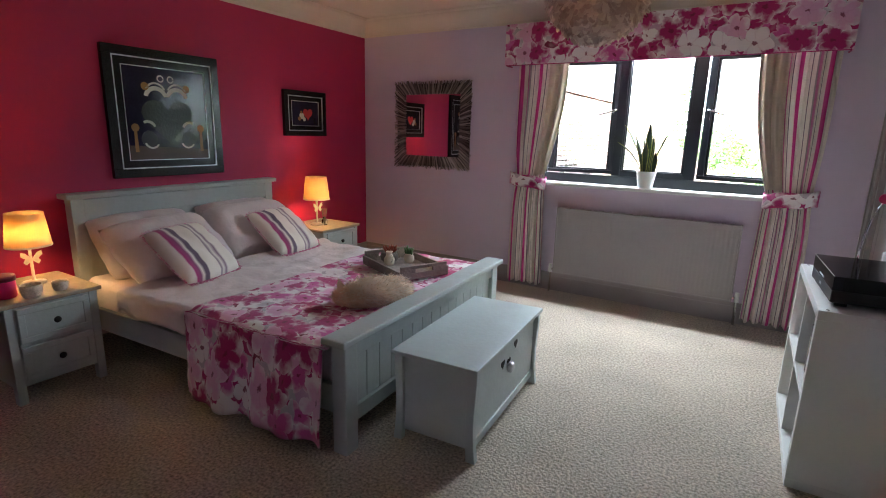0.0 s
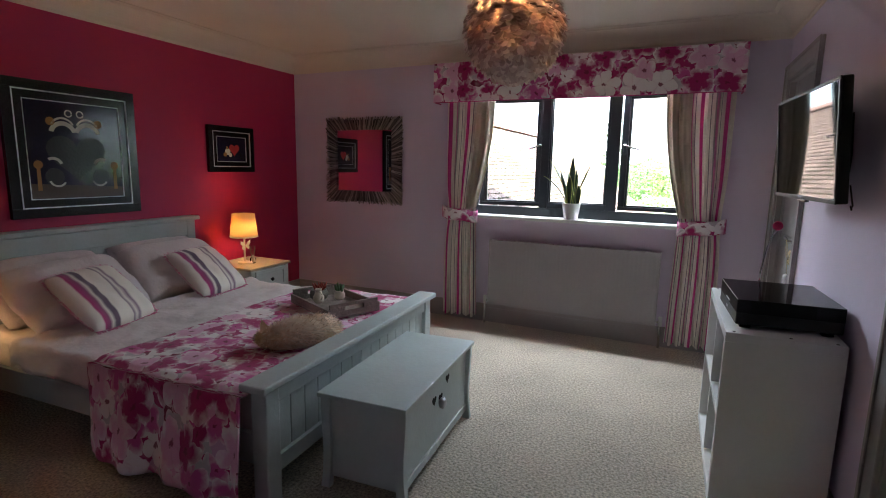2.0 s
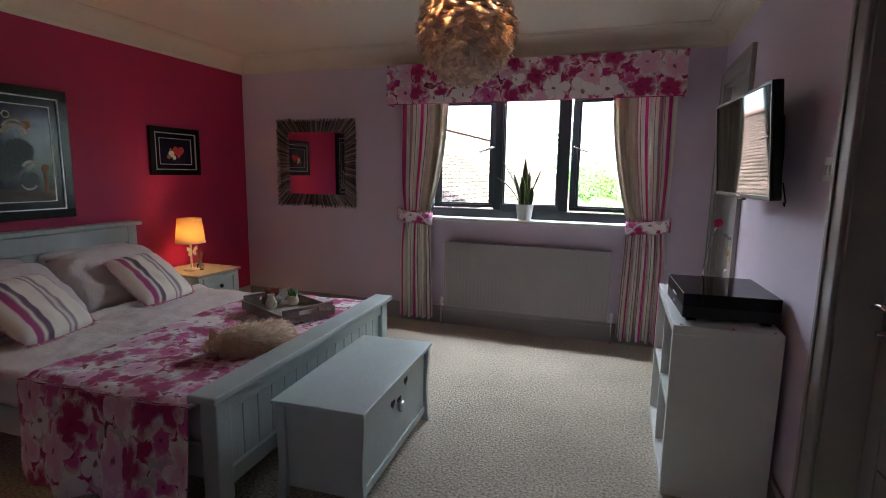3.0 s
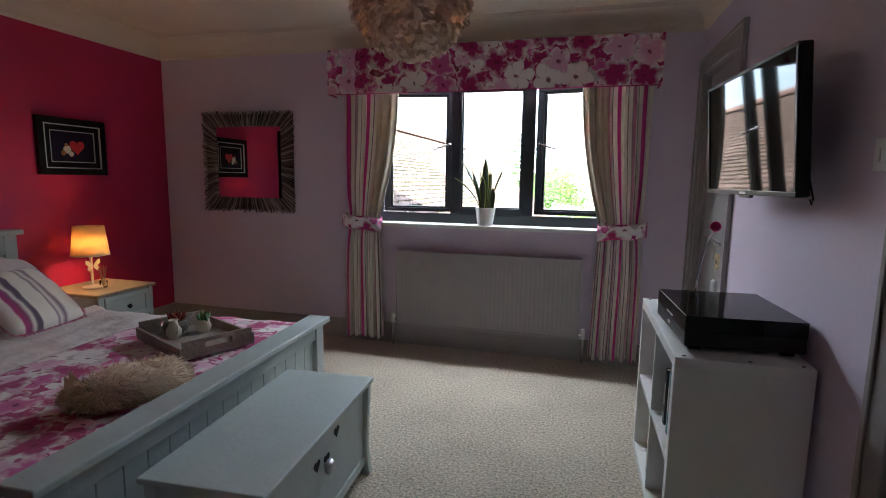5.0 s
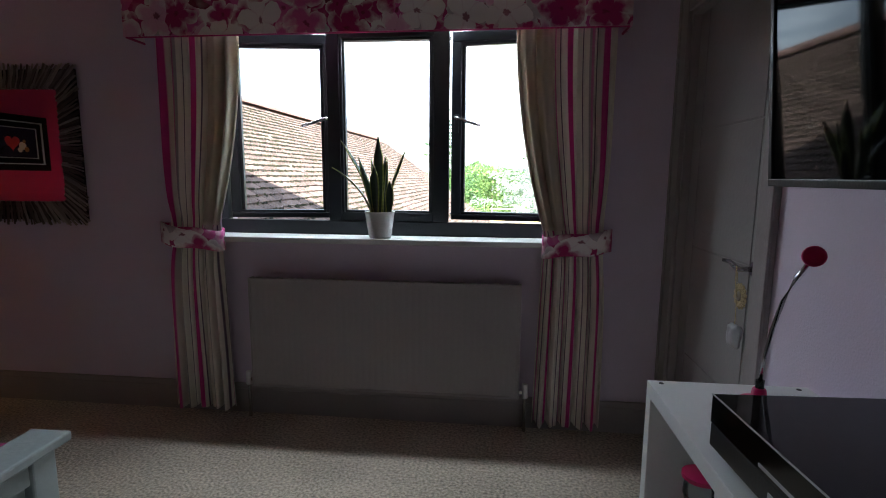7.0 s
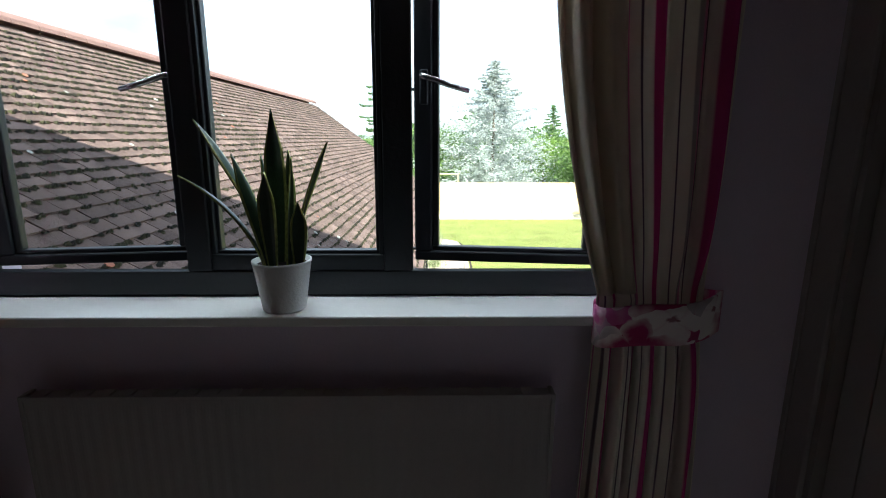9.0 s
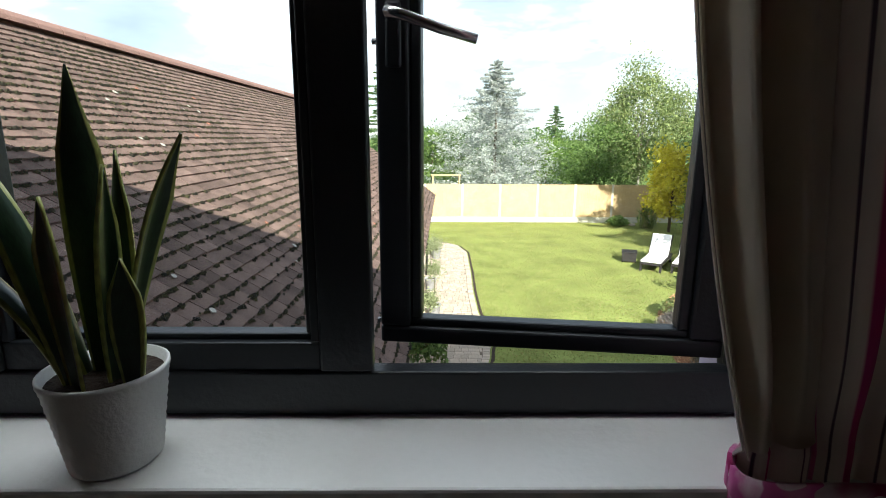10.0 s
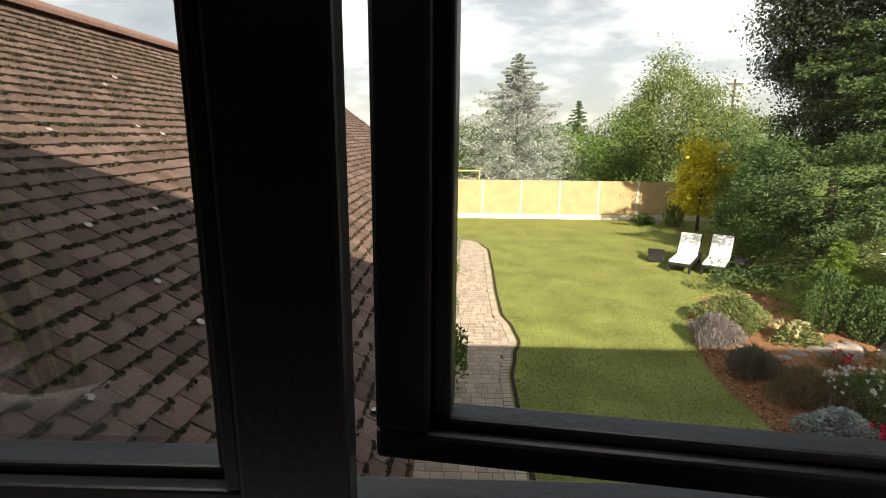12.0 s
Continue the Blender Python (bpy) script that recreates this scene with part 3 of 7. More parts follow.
door("door_1", D1[0], D1[1], D1[0] + 0.085, "closed pale grey grooved door with steel lever")
dd2, _ = door("door_2", D2[0], D2[1], D2[1] - 0.085, "closed grey door with steel lever and thumbturn", RX + 0.11)
lk = lathe([(0.024, 0), (0.024, 0.008), (0.016, 0.012), (0.008, 0.012), (0.008, 0.03)], 20)
bmesh.ops.transform(lk, matrix=pose(RX + 0.11, D2[1] - 0.085, 0.90, 0, -90, 0), verts=lk.verts[:])
part("thumbturn", lk, M_CHROME, dd2, "", True)

# ---- bed ----
BY0, BY1 = -2.90, -1.30
# the bed stands a little askew to the wall
BEDM = pose(1.165, -2.10, 0, 0, 0, 2.4) @ Matrix.Translation((-1.15, 2.10, 0))
bed = thing("bed", "sage grey painted wooden double bed with panelled ends", "bed", BEDM)
HY0, HY1 = BY0 + 0.055, BY1 - 0.02
part("headboard_panel", boxes((0.075, 0.105, HY0 + 0.06, HY1 - 0.06, 0.25, 0.90)), M_BED, bed)
for z0, z1 in ((0.80, 0.915), (0.25, 0.34)):
    part("headboard_rail", boxes((0.065, 0.125, HY0 + 0.07, HY1 - 0.07, z0, z1), bev=0.004), M_BED, bed)
for y in (HY0, HY1 - 0.075):
    part("headboard_post", boxes((0.06, 0.13, y, y + 0.075, 0, 0.92), bev=0.005), M_BED, bed)
part("headboard_cap", boxes((0.045, 0.155, HY0 - 0.03, HY1 + 0.03, 0.92, 0.95), bev=0.006), M_BED, bed)
FX = 2.12
for y in (BY0 + 0.005, BY1 - 0.085):
    part("footboard_post", boxes((FX, FX + 0.075, y, y + 0.08, 0, 0.505), bev=0.006), M_BED, bed)
part("footboard_cap", boxes((FX - 0.025, FX + 0.10, BY0 - 0.03, BY1 + 0.03, 0.505, 0.535), bev=0.007), M_BED, bed)
part("footboard_top_rail", boxes((FX + 0.008, FX + 0.066, BY0 + 0.085, BY1 - 0.085, 0.43, 0.505), bev=0.003), M_BED, bed)
part("footboard_bottom_rail", boxes((FX + 0.008, FX + 0.066, BY0 + 0.085, BY1 - 0.085, 0.13, 0.20), bev=0.003), M_BED, bed)
nb = 15
bw = (BY1 - BY0 - 0.17) / nb
for k in range(nb):
    y = BY0 + 0.085 + k * bw
    part("slat", boxes((FX + 0.018, FX + 0.050, y + 0.0015, y + bw - 0.0015, 0.20, 0.43), bev=0.004), M_BED, bed)
for y in (BY0 + 0.03, BY1 - 0.055):
    part("side_rail", boxes((0.13, FX, y, y + 0.025, 0.17, 0.30), bev=0.003), M_BED, bed)
part("bed_base", boxes((0.14, FX - 0.01, BY0 + 0.06, BY1 - 0.06, 0.2, 0.25)), M_BED, bed)


def cushion_mesh(w, h, d, puff=0.55, n=18, wrinkle=0.006, seed=0):
    """A stuffed cushion in its own x (width) and z (height), thick along y."""
    def f(s):
        def fn(u, v):
            a, b = 2 * u - 1, 2 * v - 1
            t = max(0.0, (1 - a ** 4) * (1 - b ** 4)) ** puff
            pinch = 1 - 0.06 * (a * a * b * b)
            x, z = a * w / 2 * (1 - 0.05 * (1 - abs(b)) ** 0.5 * abs(a) ** 3) * pinch, b * h / 2 * pinch
            wr = wrinkle * noise.noise(Vector((a * 3 + seed, b * 3, s * 7)))
            return Vector((x, s * (t * d / 2 + 0.002) + wr * t, z + h / 2)), (x + w / 2, z + h / 2)
        return fn
    bm = grid(n, n, f(-1))
    b2 = grid(n, n, f(1))
    me = bpy.data.meshes.new("tmp")
    b2.to_mesh(me)
    b2.free()
    bm.from_mesh(me)
    bpy.data.meshes.remove(me)
    bmesh.ops.remove_doubles(bm, verts=bm.verts[:], dist=0.0055)
    bmesh.ops.recalc_face_normals(bm, faces=bm.faces[:])
    return bm


# mattress with its fitted sheet: a rounded slab with soft unevenness
mb = bmesh.new()
box(mb, 0.135, FX - 0.012, BY0 + 0.065, BY1 - 0.065, 0.252, 0.45, bev=0.05, seg=4)
bmesh.ops.subdivide_edges(mb, edges=[e for e in mb.edges if e.calc_length() > 0.3], cuts=14, use_grid_fill=True)
for v in mb.verts:
    v.co += 0.006 * noise.noise_vector(v.co * 6)
single("mattress", mb, M_LINEN, "white sheeted mattress on the bed", "mattress", BEDM)


def duvet_fn(u, v):
    x = 0.62 + u * 0.86
    s = v * 1.86 - 0.93
    half, top = 0.80, 0.475
    if abs(s) < half:
        y, z = s, top
    else:
        y, z = math.copysign(half + 0.02, s), top - (abs(s) - half) * 1.0
    z += 0.014 * noise.noise(Vector((x * 5, s * 5, 1.0))) + 0.010 * noise.noise(Vector((x * 13, s * 11, 3.0))) + 0.006 * abs(noise.noise(Vector((x * 26, s * 18, 7.0))))
    if u < 0.12:
        z += 0.02 * math.sin(u / 0.12 * math.pi)
    y += 0.012 * noise.noise(Vector((x * 7, 0, 5.0))) * (abs(s) > half)
    return Vector((x, (BY0 + BY1) / 2 + y, z)), (x, s)


single("duvet", grid(60, 80, duvet_fn, 0.012), M_LINEN, "white crumpled duvet folded across the mattress", "duvet", BEDM)


def throw_fn(u, v):
    x = 1.25 + u * 0.863
    s = -1.06 + v * 1.92
    half = 0.815
    top = 0.492
    drop = max(0.0, abs(s) - half)
    if s < -half:
        c = (BY0 + BY1) / 2
        sw = 0.02 * math.sin(x * 16) * min(1, drop * 6) + 0.015 * math.sin(x * 31 + 1) * min(1, drop * 6)
        y, z = -half - 0.03 - 0.05 * min(1, drop * 5) + sw, top - drop * 1.72
        x += 0.03 * drop
    elif s > half:
        y, z = half + 0.02, top - drop
    else:
        e = max(0.0, abs(s) - half + 0.05) / 0.05
        y, z = s, top - 0.02 * e * e
    z += 0.009 * noise.noise(Vector((x * 6, s * 6, 9.0))) + 0.004 * noise.noise(Vector((x * 15, s * 15, 2.0)))
    return Vector((x, (BY0 + BY1) / 2 + y, z)), (x, s * (1.25 if s < -half else 1.0))


single("bed_throw", grid(70, 120, throw_fn, 0.008), M_FLORAL, "pink and white floral quilted throw over the bed foot", "bed throw", BEDM)

pg = "pillows on the bed"
for k, (x, y, z, w, h, d, tilt, rz, mat, lab) in enumerate([
    (0.40, -2.47, 0.455, 0.68, 0.44, 0.20, -40, 90, M_PILLOW, "pale oatmeal pillow leaning on the headboard"),
    (0.38, -1.72, 0.455, 0.70, 0.44, 0.20, -40, 90, M_PILLOW, "pale oatmeal pillow leaning on the headboard"),
    (0.64, -2.44, 0.462, 0.72, 0.48, 0.21, -52, 95, M_LINEN, "white cotton pillow propped against another"),
    (0.58, -1.74, 0.462, 0.74, 0.48, 0.21, -50, 87, M_LINEN, "white cotton pillow propped against another"),
]):
    single("pillow", cushion_mesh(w, h, d, 0.5, 22, 0.026, k), mat, lab, "pillow", BEDM @ pose(x, y, z, 0, 0, rz) @ pose(0, 0, 0, tilt, 0, 0), pg)


def fringe(w, h, seed):
    """Short loose threads round a cushion's seam."""
    rr = random.Random(seed)
    vs, fs = [], []
    for k in range(800):
        t = rr.uniform(0, 4)
        a, b = (t % 1) * 2 - 1, 1 if int(t) % 2 else -1
        x, z, dx, dz = (a * w / 2, b * h / 2, rr.uniform(-0.4, 0.4), b) if t < 2 else (b * w / 2, a * h / 2, b, rr.uniform(-0.4, 0.4))
        L, q = rr.uniform(0.014, 0.026), 0.0018
        pin = 0.94 if abs(a) > 0.8 else 0.98
        x, z = x * pin, z * pin + h / 2
        i0 = len(vs)
        vs += [(x - q * dz, -0.001, z + q * dx), (x + q * dz, 0.001, z - q * dx), (x + dx * L, rr.uniform(-0.006, 0.006), z + dz * L)]
        fs.append((i0, i0 + 1, i0 + 2))
    return vs, fs


M_FRINGE = paint("pink_fringe_thread", srgb(206, 120, 156), 0.9, 20, 0.25)
for k, (x, y, rz) in enumerate([(0.87, -2.46, 100), (0.80, -1.68, 93)]):
    cu = thing("cushion", "cream cushion with plum and pink stripes and fringed edge", "cushion", BEDM @ pose(x, y, 0.482, 0, 0, rz) @ pose(0, 0, 0, -51, 0, 0), "striped cushions on the bed")
    part("cushion_cover", cushion_mesh(0.44, 0.43, 0.13, 0.62, 20, 0.016, 20 + k), M_CUSH, cu, "", True)
    fv, ff = fringe(0.44, 0.43, 70 + k)
    tagged(quads("fringe", fv, ff, M_FRINGE, cu, "short pink thread fringe"), kind="stuff")

# ---- blanket chest ----
chest = thing("blanket_chest", "pale grey wooden blanket chest with heart cut-outs", "chest", pose(2.495, -2.19, 0, 0, 0, 3.3))
part("lid", boxes((-0.205, 0.205, -0.44, 0.44, 0.415, 0.435), bev=0.004), M_CHEST, chest)
part("body", boxes((-0.17, 0.172, -0.405, 0.405, 0.05, 0.415), bev=0.002), M_CHEST, chest)
part("bottom_rail", boxes((-0.175, 0.180, -0.40, 0.40, 0.045, 0.085), bev=0.003), M_CHEST, chest)
for sx in (-1, 1):
    for sy in (-1, 1):
        out = []
        for k in range(11):
            t = k / 10
            z = 0.415 * (1 - t)
            off = 0.006 * math.cos(t * math.pi * 1.5) + 0.010 * (t ** 3)
            out.append((off, z))
        pr = [(0.002 + o, z) for o, z in out] + [(-0.036 + o * 0.6, z) for o, z in reversed(out)]
        lg = prism(pr, 0.032, 0.002)
        bmesh.ops.transform(lg, matrix=Matrix.Translation((sx * 0.19, sy * 0.407 - (0.016), 0)) @ Matrix.Diagonal((sx, 1, 1, 1)), verts=lg.verts[:])
        bmesh.ops.recalc_face_normals(lg, faces=lg.faces[:])
        part("leg", lg, M_CHEST, chest)


def heart_outline(s):
    o = []
    for k in range(28):
        t = 2 * math.pi * k / 28
        o.append((s * 16 * math.sin(t) ** 3 / 17, s * (13 * math.cos(t) - 5 * math.cos(2 * t) - 2 * math.cos(3 * t) - math.cos(4 * t)) / 17))
    return o


# no holes are cut: near-black hearts on the front paint the hollows' shade
M_HOLE_SHADE = paint("painted_hole_shade", srgb(24, 22, 22), 0.9)
for y, z in ((-0.06, 0.30), (0.02, 0.283), (0.11, 0.345)):
    hm = prism(heart_outline(0.026), 0.006)
    bmesh.ops.transform(hm, matrix=pose(0.1735, y, z, 0, 0, 90), verts=hm.verts[:])
    part("heart_cutout", hm, M_HOLE_SHADE, chest, "dark heart shape painted with the shade of a hole")
hk = cushion_mesh(0.045, 0.05, 0.025, 0.5, 8)
part("hanging_ornament", hk, M_SILVER, chest, "small hanging fabric heart", True).matrix_basis = pose(0.19, 0.005, 0.24, 0, 0, 90)

# ---- bedside cabinets ----


def bedside(m, w, d, h, label):
    e = thing("bedside_cabinet", label, "bedside cabinet", m, "bedside cabinets")
    part("top", boxes((-0.02, d + 0.02, -w / 2 - 0.02, w / 2 + 0.02, h - 0.022, h), bev=0.005), M_OAKTOP, e, "warm pale wooden top")
    part("carcass", boxes((0, d, -w / 2, w / 2, 0.09, h - 0.022), bev=0.002), M_BED, e)
    for y in (-w / 2, w / 2 - 0.04):
        part("leg", boxes((d - 0.04, d + 0.006, y, y + 0.04, 0, h - 0.022), bev=0.004), M_BED, e)
        part("leg", boxes((0, 0.04, y, y + 0.04, 0, 0.09), bev=0.004), M_BED, e)
    zz = (0.12, (h - 0.02) / 2 + 0.05, h - 0.035)
    for z0, z1 in ((zz[0], zz[1] - 0.01), (zz[1] + 0.01, zz[2])):
        dr = part("drawer", boxes((d, d + 0.008, -w / 2 + 0.045, w / 2 - 0.045, z0, z1), bev=0.002), M_BED, e)
        a, b, c0, c1 = -w / 2 + 0.045, w / 2 - 0.045, z0, z1
        q = 0.03
        part("drawer_frame", boxes((d + 0.008, d + 0.016, a, b, c0, c0 + q), (d + 0.008, d + 0.016, a, b, c1 - q, c1), (d + 0.008, d + 0.016, a, a + q, c0 + q, c1 - q), (d + 0.008, d + 0.016, b - q, b, c0 + q, c1 - q), bev=0.003), M_BED, dr)
        kn = lathe([(0.006, 0), (0.006, 0.012), (0.015, 0.016), (0.017, 0.022), (0.012, 0.029), (0.001, 0.031)], 16)
        bmesh.ops.transform(kn, matrix=pose(d + 0.008, 0, (z0 + z1) / 2, 0, 90, 0), verts=kn.verts[:])
        part("knob", kn, M_KNOB, dr, "dark round knob", True)
    return e


bedside(pose(0.20, -3.22, 0), 0.40, 0.45, 0.52, "sage grey two-drawer bedside cabinet with cluttered top")
bedside(pose(0.06, -0.96, 0), 0.44, 0.44, 0.52, "sage grey two-drawer bedside cabinet by the corner")

M_SHADE = shade_cloth("yellow_lamp_shade", (0.80, 0.60, 0.33, 1), 0.34)
M_BULB = glow("warm_bulb", (1.0, 0.60, 0.25, 1), 7.5)
M_CREAM = paint("cream_ceramic", srgb(222, 212, 196), 0.4)


def table_lamp(m, k):
    e = thing("table_lamp", "lit bedside lamp with yellow drum shade and butterfly stem", "table lamp", m, "bedside table lamps")
    part("base", lathe([(0.045, 0), (0.045, 0.008), (0.012, 0.014), (0.006, 0.02), (0.006, 0.15), (0.012, 0.16), (0.012, 0.19)], 20), M_CREAM, e, "cream turned stem", True)
    for s in (-1, 1):
        wing = prism([(0.002, 0), (0.022, 0.024), (0.038, 0.030), (0.040, 0.012), (0.024, -0.002), (0.032, -0.016), (0.022, -0.028), (0.004, -0.012)], 0.003)
        bmesh.ops.transform(wing, matrix=pose(0.012, 0, 0.115, 0, 0, 90) @ Matrix.Diagonal((s, 1, 1, 1)), verts=wing.verts[:])
        bmesh.ops.recalc_face_normals(wing, faces=wing.faces[:])
        part("butterfly_wing", wing, M_CREAM, e)
    sh = part("shade", lathe([(0.084, 0.17), (0.068, 0.315), (0.066, 0.315), (0.082, 0.17), (0.084, 0.17)], 32, False), M_SHADE, e, "yellow fabric shade", True)
    part("shade_rim", lathe([(0.085, 0.168), (0.085, 0.176), (0.083, 0.176), (0.083, 0.168), (0.085, 0.168)], 32, False), M_CREAM, sh)
    part("bulb", lathe([(0.006, 0.19), (0.02, 0.215), (0.022, 0.235), (0.012, 0.252), (0.001, 0.256)], 16), M_BULB, e, "glowing warm bulb", True)
    return e


table_lamp(pose(0.36, -3.18, 0.52) @ Matrix.Diagonal((1.2, 1.2, 1.2, 1)), 0)
table_lamp(pose(0.27, -1.01, 0.52) @ Matrix.Diagonal((1.36, 1.36, 1.36, 1)), 1)

# ---- pelmet, curtains, radiator ----
PX0, PX1, PZ0, PZ1, PY = 1.645, 3.98, 1.925, 2.245, -0.13
plen = [abs(PY), PX1 - PX0, abs(PY)]


def pelmet_fn(u, v):
    s = u * sum(plen)
    z = PZ1 + (PZ0 - PZ1) * v
    if s < plen[0]:
        p = (PX0, -s, z)
    elif s < plen[0] + plen[1]:
        p = (PX0 + s - plen[0], PY - 0.004 * noise.noise(Vector((s * 4, v * 2, 0))), z)
    else:
        p = (PX1, PY + (s - plen[0] - plen[1]), z)
    return Vector(p), (s, z)


pel = thing("pelmet", "padded pelmet in pink and white floral cotton", "pelmet")
part("fabric_front", grid(120, 8, pelmet_fn, 0.012), M_FLORAL2, pel)
part("piping", tube([(PX0, -0.002, PZ0), (PX0, PY, PZ0), ((PX0 + PX1) / 2, PY - 0.002, PZ0), (PX1, PY, PZ0), (PX1, -0.002, PZ0)], 0.006, 8), M_FLORAL2, pel)
part("pelmet_board", boxes((PX0 + 0.014, PX1 - 0.014, PY + 0.014, -0.001, PZ1 - 0.03, PZ1 - 0.012)), M_CEIL, pel)
rail = thing("curtain_pole_board", "long cream moulded batten above the pelmet", "batten")
part("batten", boxes((PX0 - 0.02, PX1 + 0.02, -0.045, -0.001, PZ1 + 0.002, PZ1 + 0.022), bev=0.003), M_CEIL, rail)



def lerp(tab, t):
    for (a, x), (b, y) in zip(tab, tab[1:]):
        if t <= b:
            k = (t - a) / (b - a)
            k = k * k * (3 - 2 * k)
            return x + (y - x) * k
    return tab[-1][1]


def curtain(mirror):
    top, bot = 1.96, 0.05

    def fn(u, v):
        z = top + (bot - top) * v
        x1 = 2.19 - 0.155 * min(1, v / 0.5) ** 1.9 + 0.03 * max(0, (v - 0.53) / 0.47) ** 0.8
        x0 = 1.735 + 0.02 * math.exp(-((v - 0.5) / 0.12) ** 2)
        tie = math.exp(-((v - 0.505) / 0.055) ** 2)
        amp = 0.030 * (1 - 0.72 * tie) * (0.75 + 0.25 * math.sin(7 * u + 1))
        ph = 2 * math.pi * 5.5 * u + 0.9 * math.sin(3.1 * u * 2) + 0.35 * math.sin(5 * v + 4 * u)
        y = -0.070 + amp * math.sin(ph) + 0.010 * math.sin(2.2 * ph + 1) * (1 - tie) + 0.012 * tie
        if u > 0.86 and v < 0.5:
            y -= 0.03 * (u - 0.86) / 0.14
        x = x0 + (x1 - x0) * (u + 0.012 * math.cos(ph))
        if mirror:
            x = 5.685 - x
        return Vector((x, min(y, -0.012), z + 0.008 * math.sin(ph) * (v > 0.97))), (u * 1.12, v * 1.9)

    e = thing("curtain", "floor-length cream curtain with pink and grey stripes, tied back", "curtain", None, "window curtains")
    part("drape", grid(150, 70, fn, 0.003), M_CURT, e, "", True)

    def fold(u, v):
        p, q = fn(0.62 + 0.38 * u, 0.49 * v)
        return p + Vector((0, -0.007, 0)), q

    part("lining", grid(60, 40, fold, 0.002), M_LINING, e, "plain cream lining of the folded-back leading edge", True)

    def band(u, v):
        a = 2 * math.pi * u
        w = 1.735 + 0.145
        x = w + 0.162 * math.cos(a)
        y = -0.068 + 0.066 * math.sin(a)
        z = 1.035 - 0.105 * v - 0.035 * (0.5 + 0.5 * math.cos(a)) + 0.005 * math.sin(4 * a)
        if mirror:
            x = 5.685 - x
        return Vector((x, min(y, -0.003), z)), (u * 0.8, v * 0.105)

    part("tieback", grid(48, 4, band, 0.006), M_FLORAL2, e, "pink floral fabric tieback", True)
    return e


curtain(False)
curtain(True)

M_RAD = paint("radiator_enamel", srgb(166, 160, 160), 0.4, 4, 0.05, 0.02, 90)
rad = thing("radiator", "wide pale grey ribbed panel radiator under the window", "radiator")
RA, RB = 2.17, 3.555


def rad_fn(u, v):
    x = RA + 0.012 + u * (RB - RA - 0.024)
    d = 0.0009 * math.sin(u * 2 * math.pi * 42)
    return Vector((x, -0.082 - d * (0.03 < v < 0.97), 0.19 + v * 0.555)), (u, v)


part("front_panel", grid(192, 12, rad_fn, 0.004), M_RAD, rad)
part("back_panel", boxes((RA + 0.012, RB - 0.012, -0.070, -0.035, 0.18, 0.75)), M_RAD, rad)
for x in (RA, RB - 0.012):
    part("side_casing", boxes((x, x + 0.012, -0.086, -0.035, 0.178, 0.757), bev=0.002), M_RAD, rad)
for z in (0.178, 0.745):
    part("edge_rail", boxes((RA + 0.012, RB - 0.012, -0.086, -0.076, z, z + 0.012), bev=0.002), M_RAD, rad)
for k in range(24):
    x = RA + 0.03 + k * (RB - RA - 0.06) / 24
    part("grille_slat", boxes((x, x + 0.03, -0.075, -0.04, 0.7505, 0.756)), M_RAD, rad)
for x in (RA - 0.03, RB + 0.03):
    part("valve", tube([(x, -0.06, 0.0), (x, -0.06, 0.16), (x, -0.06, 0.215)], 0.009, 10), M_CHROME, rad)
    part("valve_cap", tube([(x, -0.06, 0.18), (x, -0.06, 0.25)], 0.017, 12, 0.85), M_WHITE, rad)
    part("bracket", boxes((min(x, RA if x < 3 else RB) , max(x, RA if x < 3 else RB), -0.068, -0.052, 0.20, 0.216)), M_CHROME, rad)
for x in (RA + 0.2, RB - 0.2):
    part("wall_bracket", boxes((x, x + 0.03, -0.036, -0.001, 0.25, 0.70)), M_RAD, rad)

# ---- snake plant on the sill ----
M_POT = paint("white_ribbed_pot", srgb(214, 214, 212), 0.5, 10, 0.05, 0.05, 150)
M_SOIL = paint("potting_soil", srgb(52, 38, 30), 0.95, 30, 0.3, 0.4, 120)


def blade_mat():
    m, n, l, b = mat_base("snake_plant_leaf")
    uv = n.new("ShaderNodeUVMap")
    sx = n.new("ShaderNodeSeparateXYZ")
    l.new(uv.outputs[0], sx.inputs[0])
    r = n.new("ShaderNodeValToRGB")
    Y, D = srgb(168, 172, 92), srgb(36, 62, 40)
    ramp_fill(r, [(0, Y), (0.10, Y), (0.15, D), (0.85, D), (0.90, Y), (1, Y)])
    l.new(sx.outputs[0], r.inputs["Fac"])
    nz = n.new("ShaderNodeTexWave")
    nz.bands_direction = "Y"
    nz.inputs["Scale"].default_value, nz.inputs["Distortion"].default_value, nz.inputs["Detail"].default_value = 14, 9, 3
    l.new(uv.outputs[0], nz.inputs["Vector"])
    mx = n.new("ShaderNodeMixRGB")
    mx.blend_type = "MULTIPLY"
    mx.inputs["Fac"].default_value = 0.35
    l.new(r.outputs[0], mx.inputs["Color1"])
    l.new(nz.outputs["Color"], mx.inputs["Color2"])
    l.new(mx.outputs[0], b.inputs["Base Color"])
    b.inputs["Roughness"].default_value = 0.35
    return m


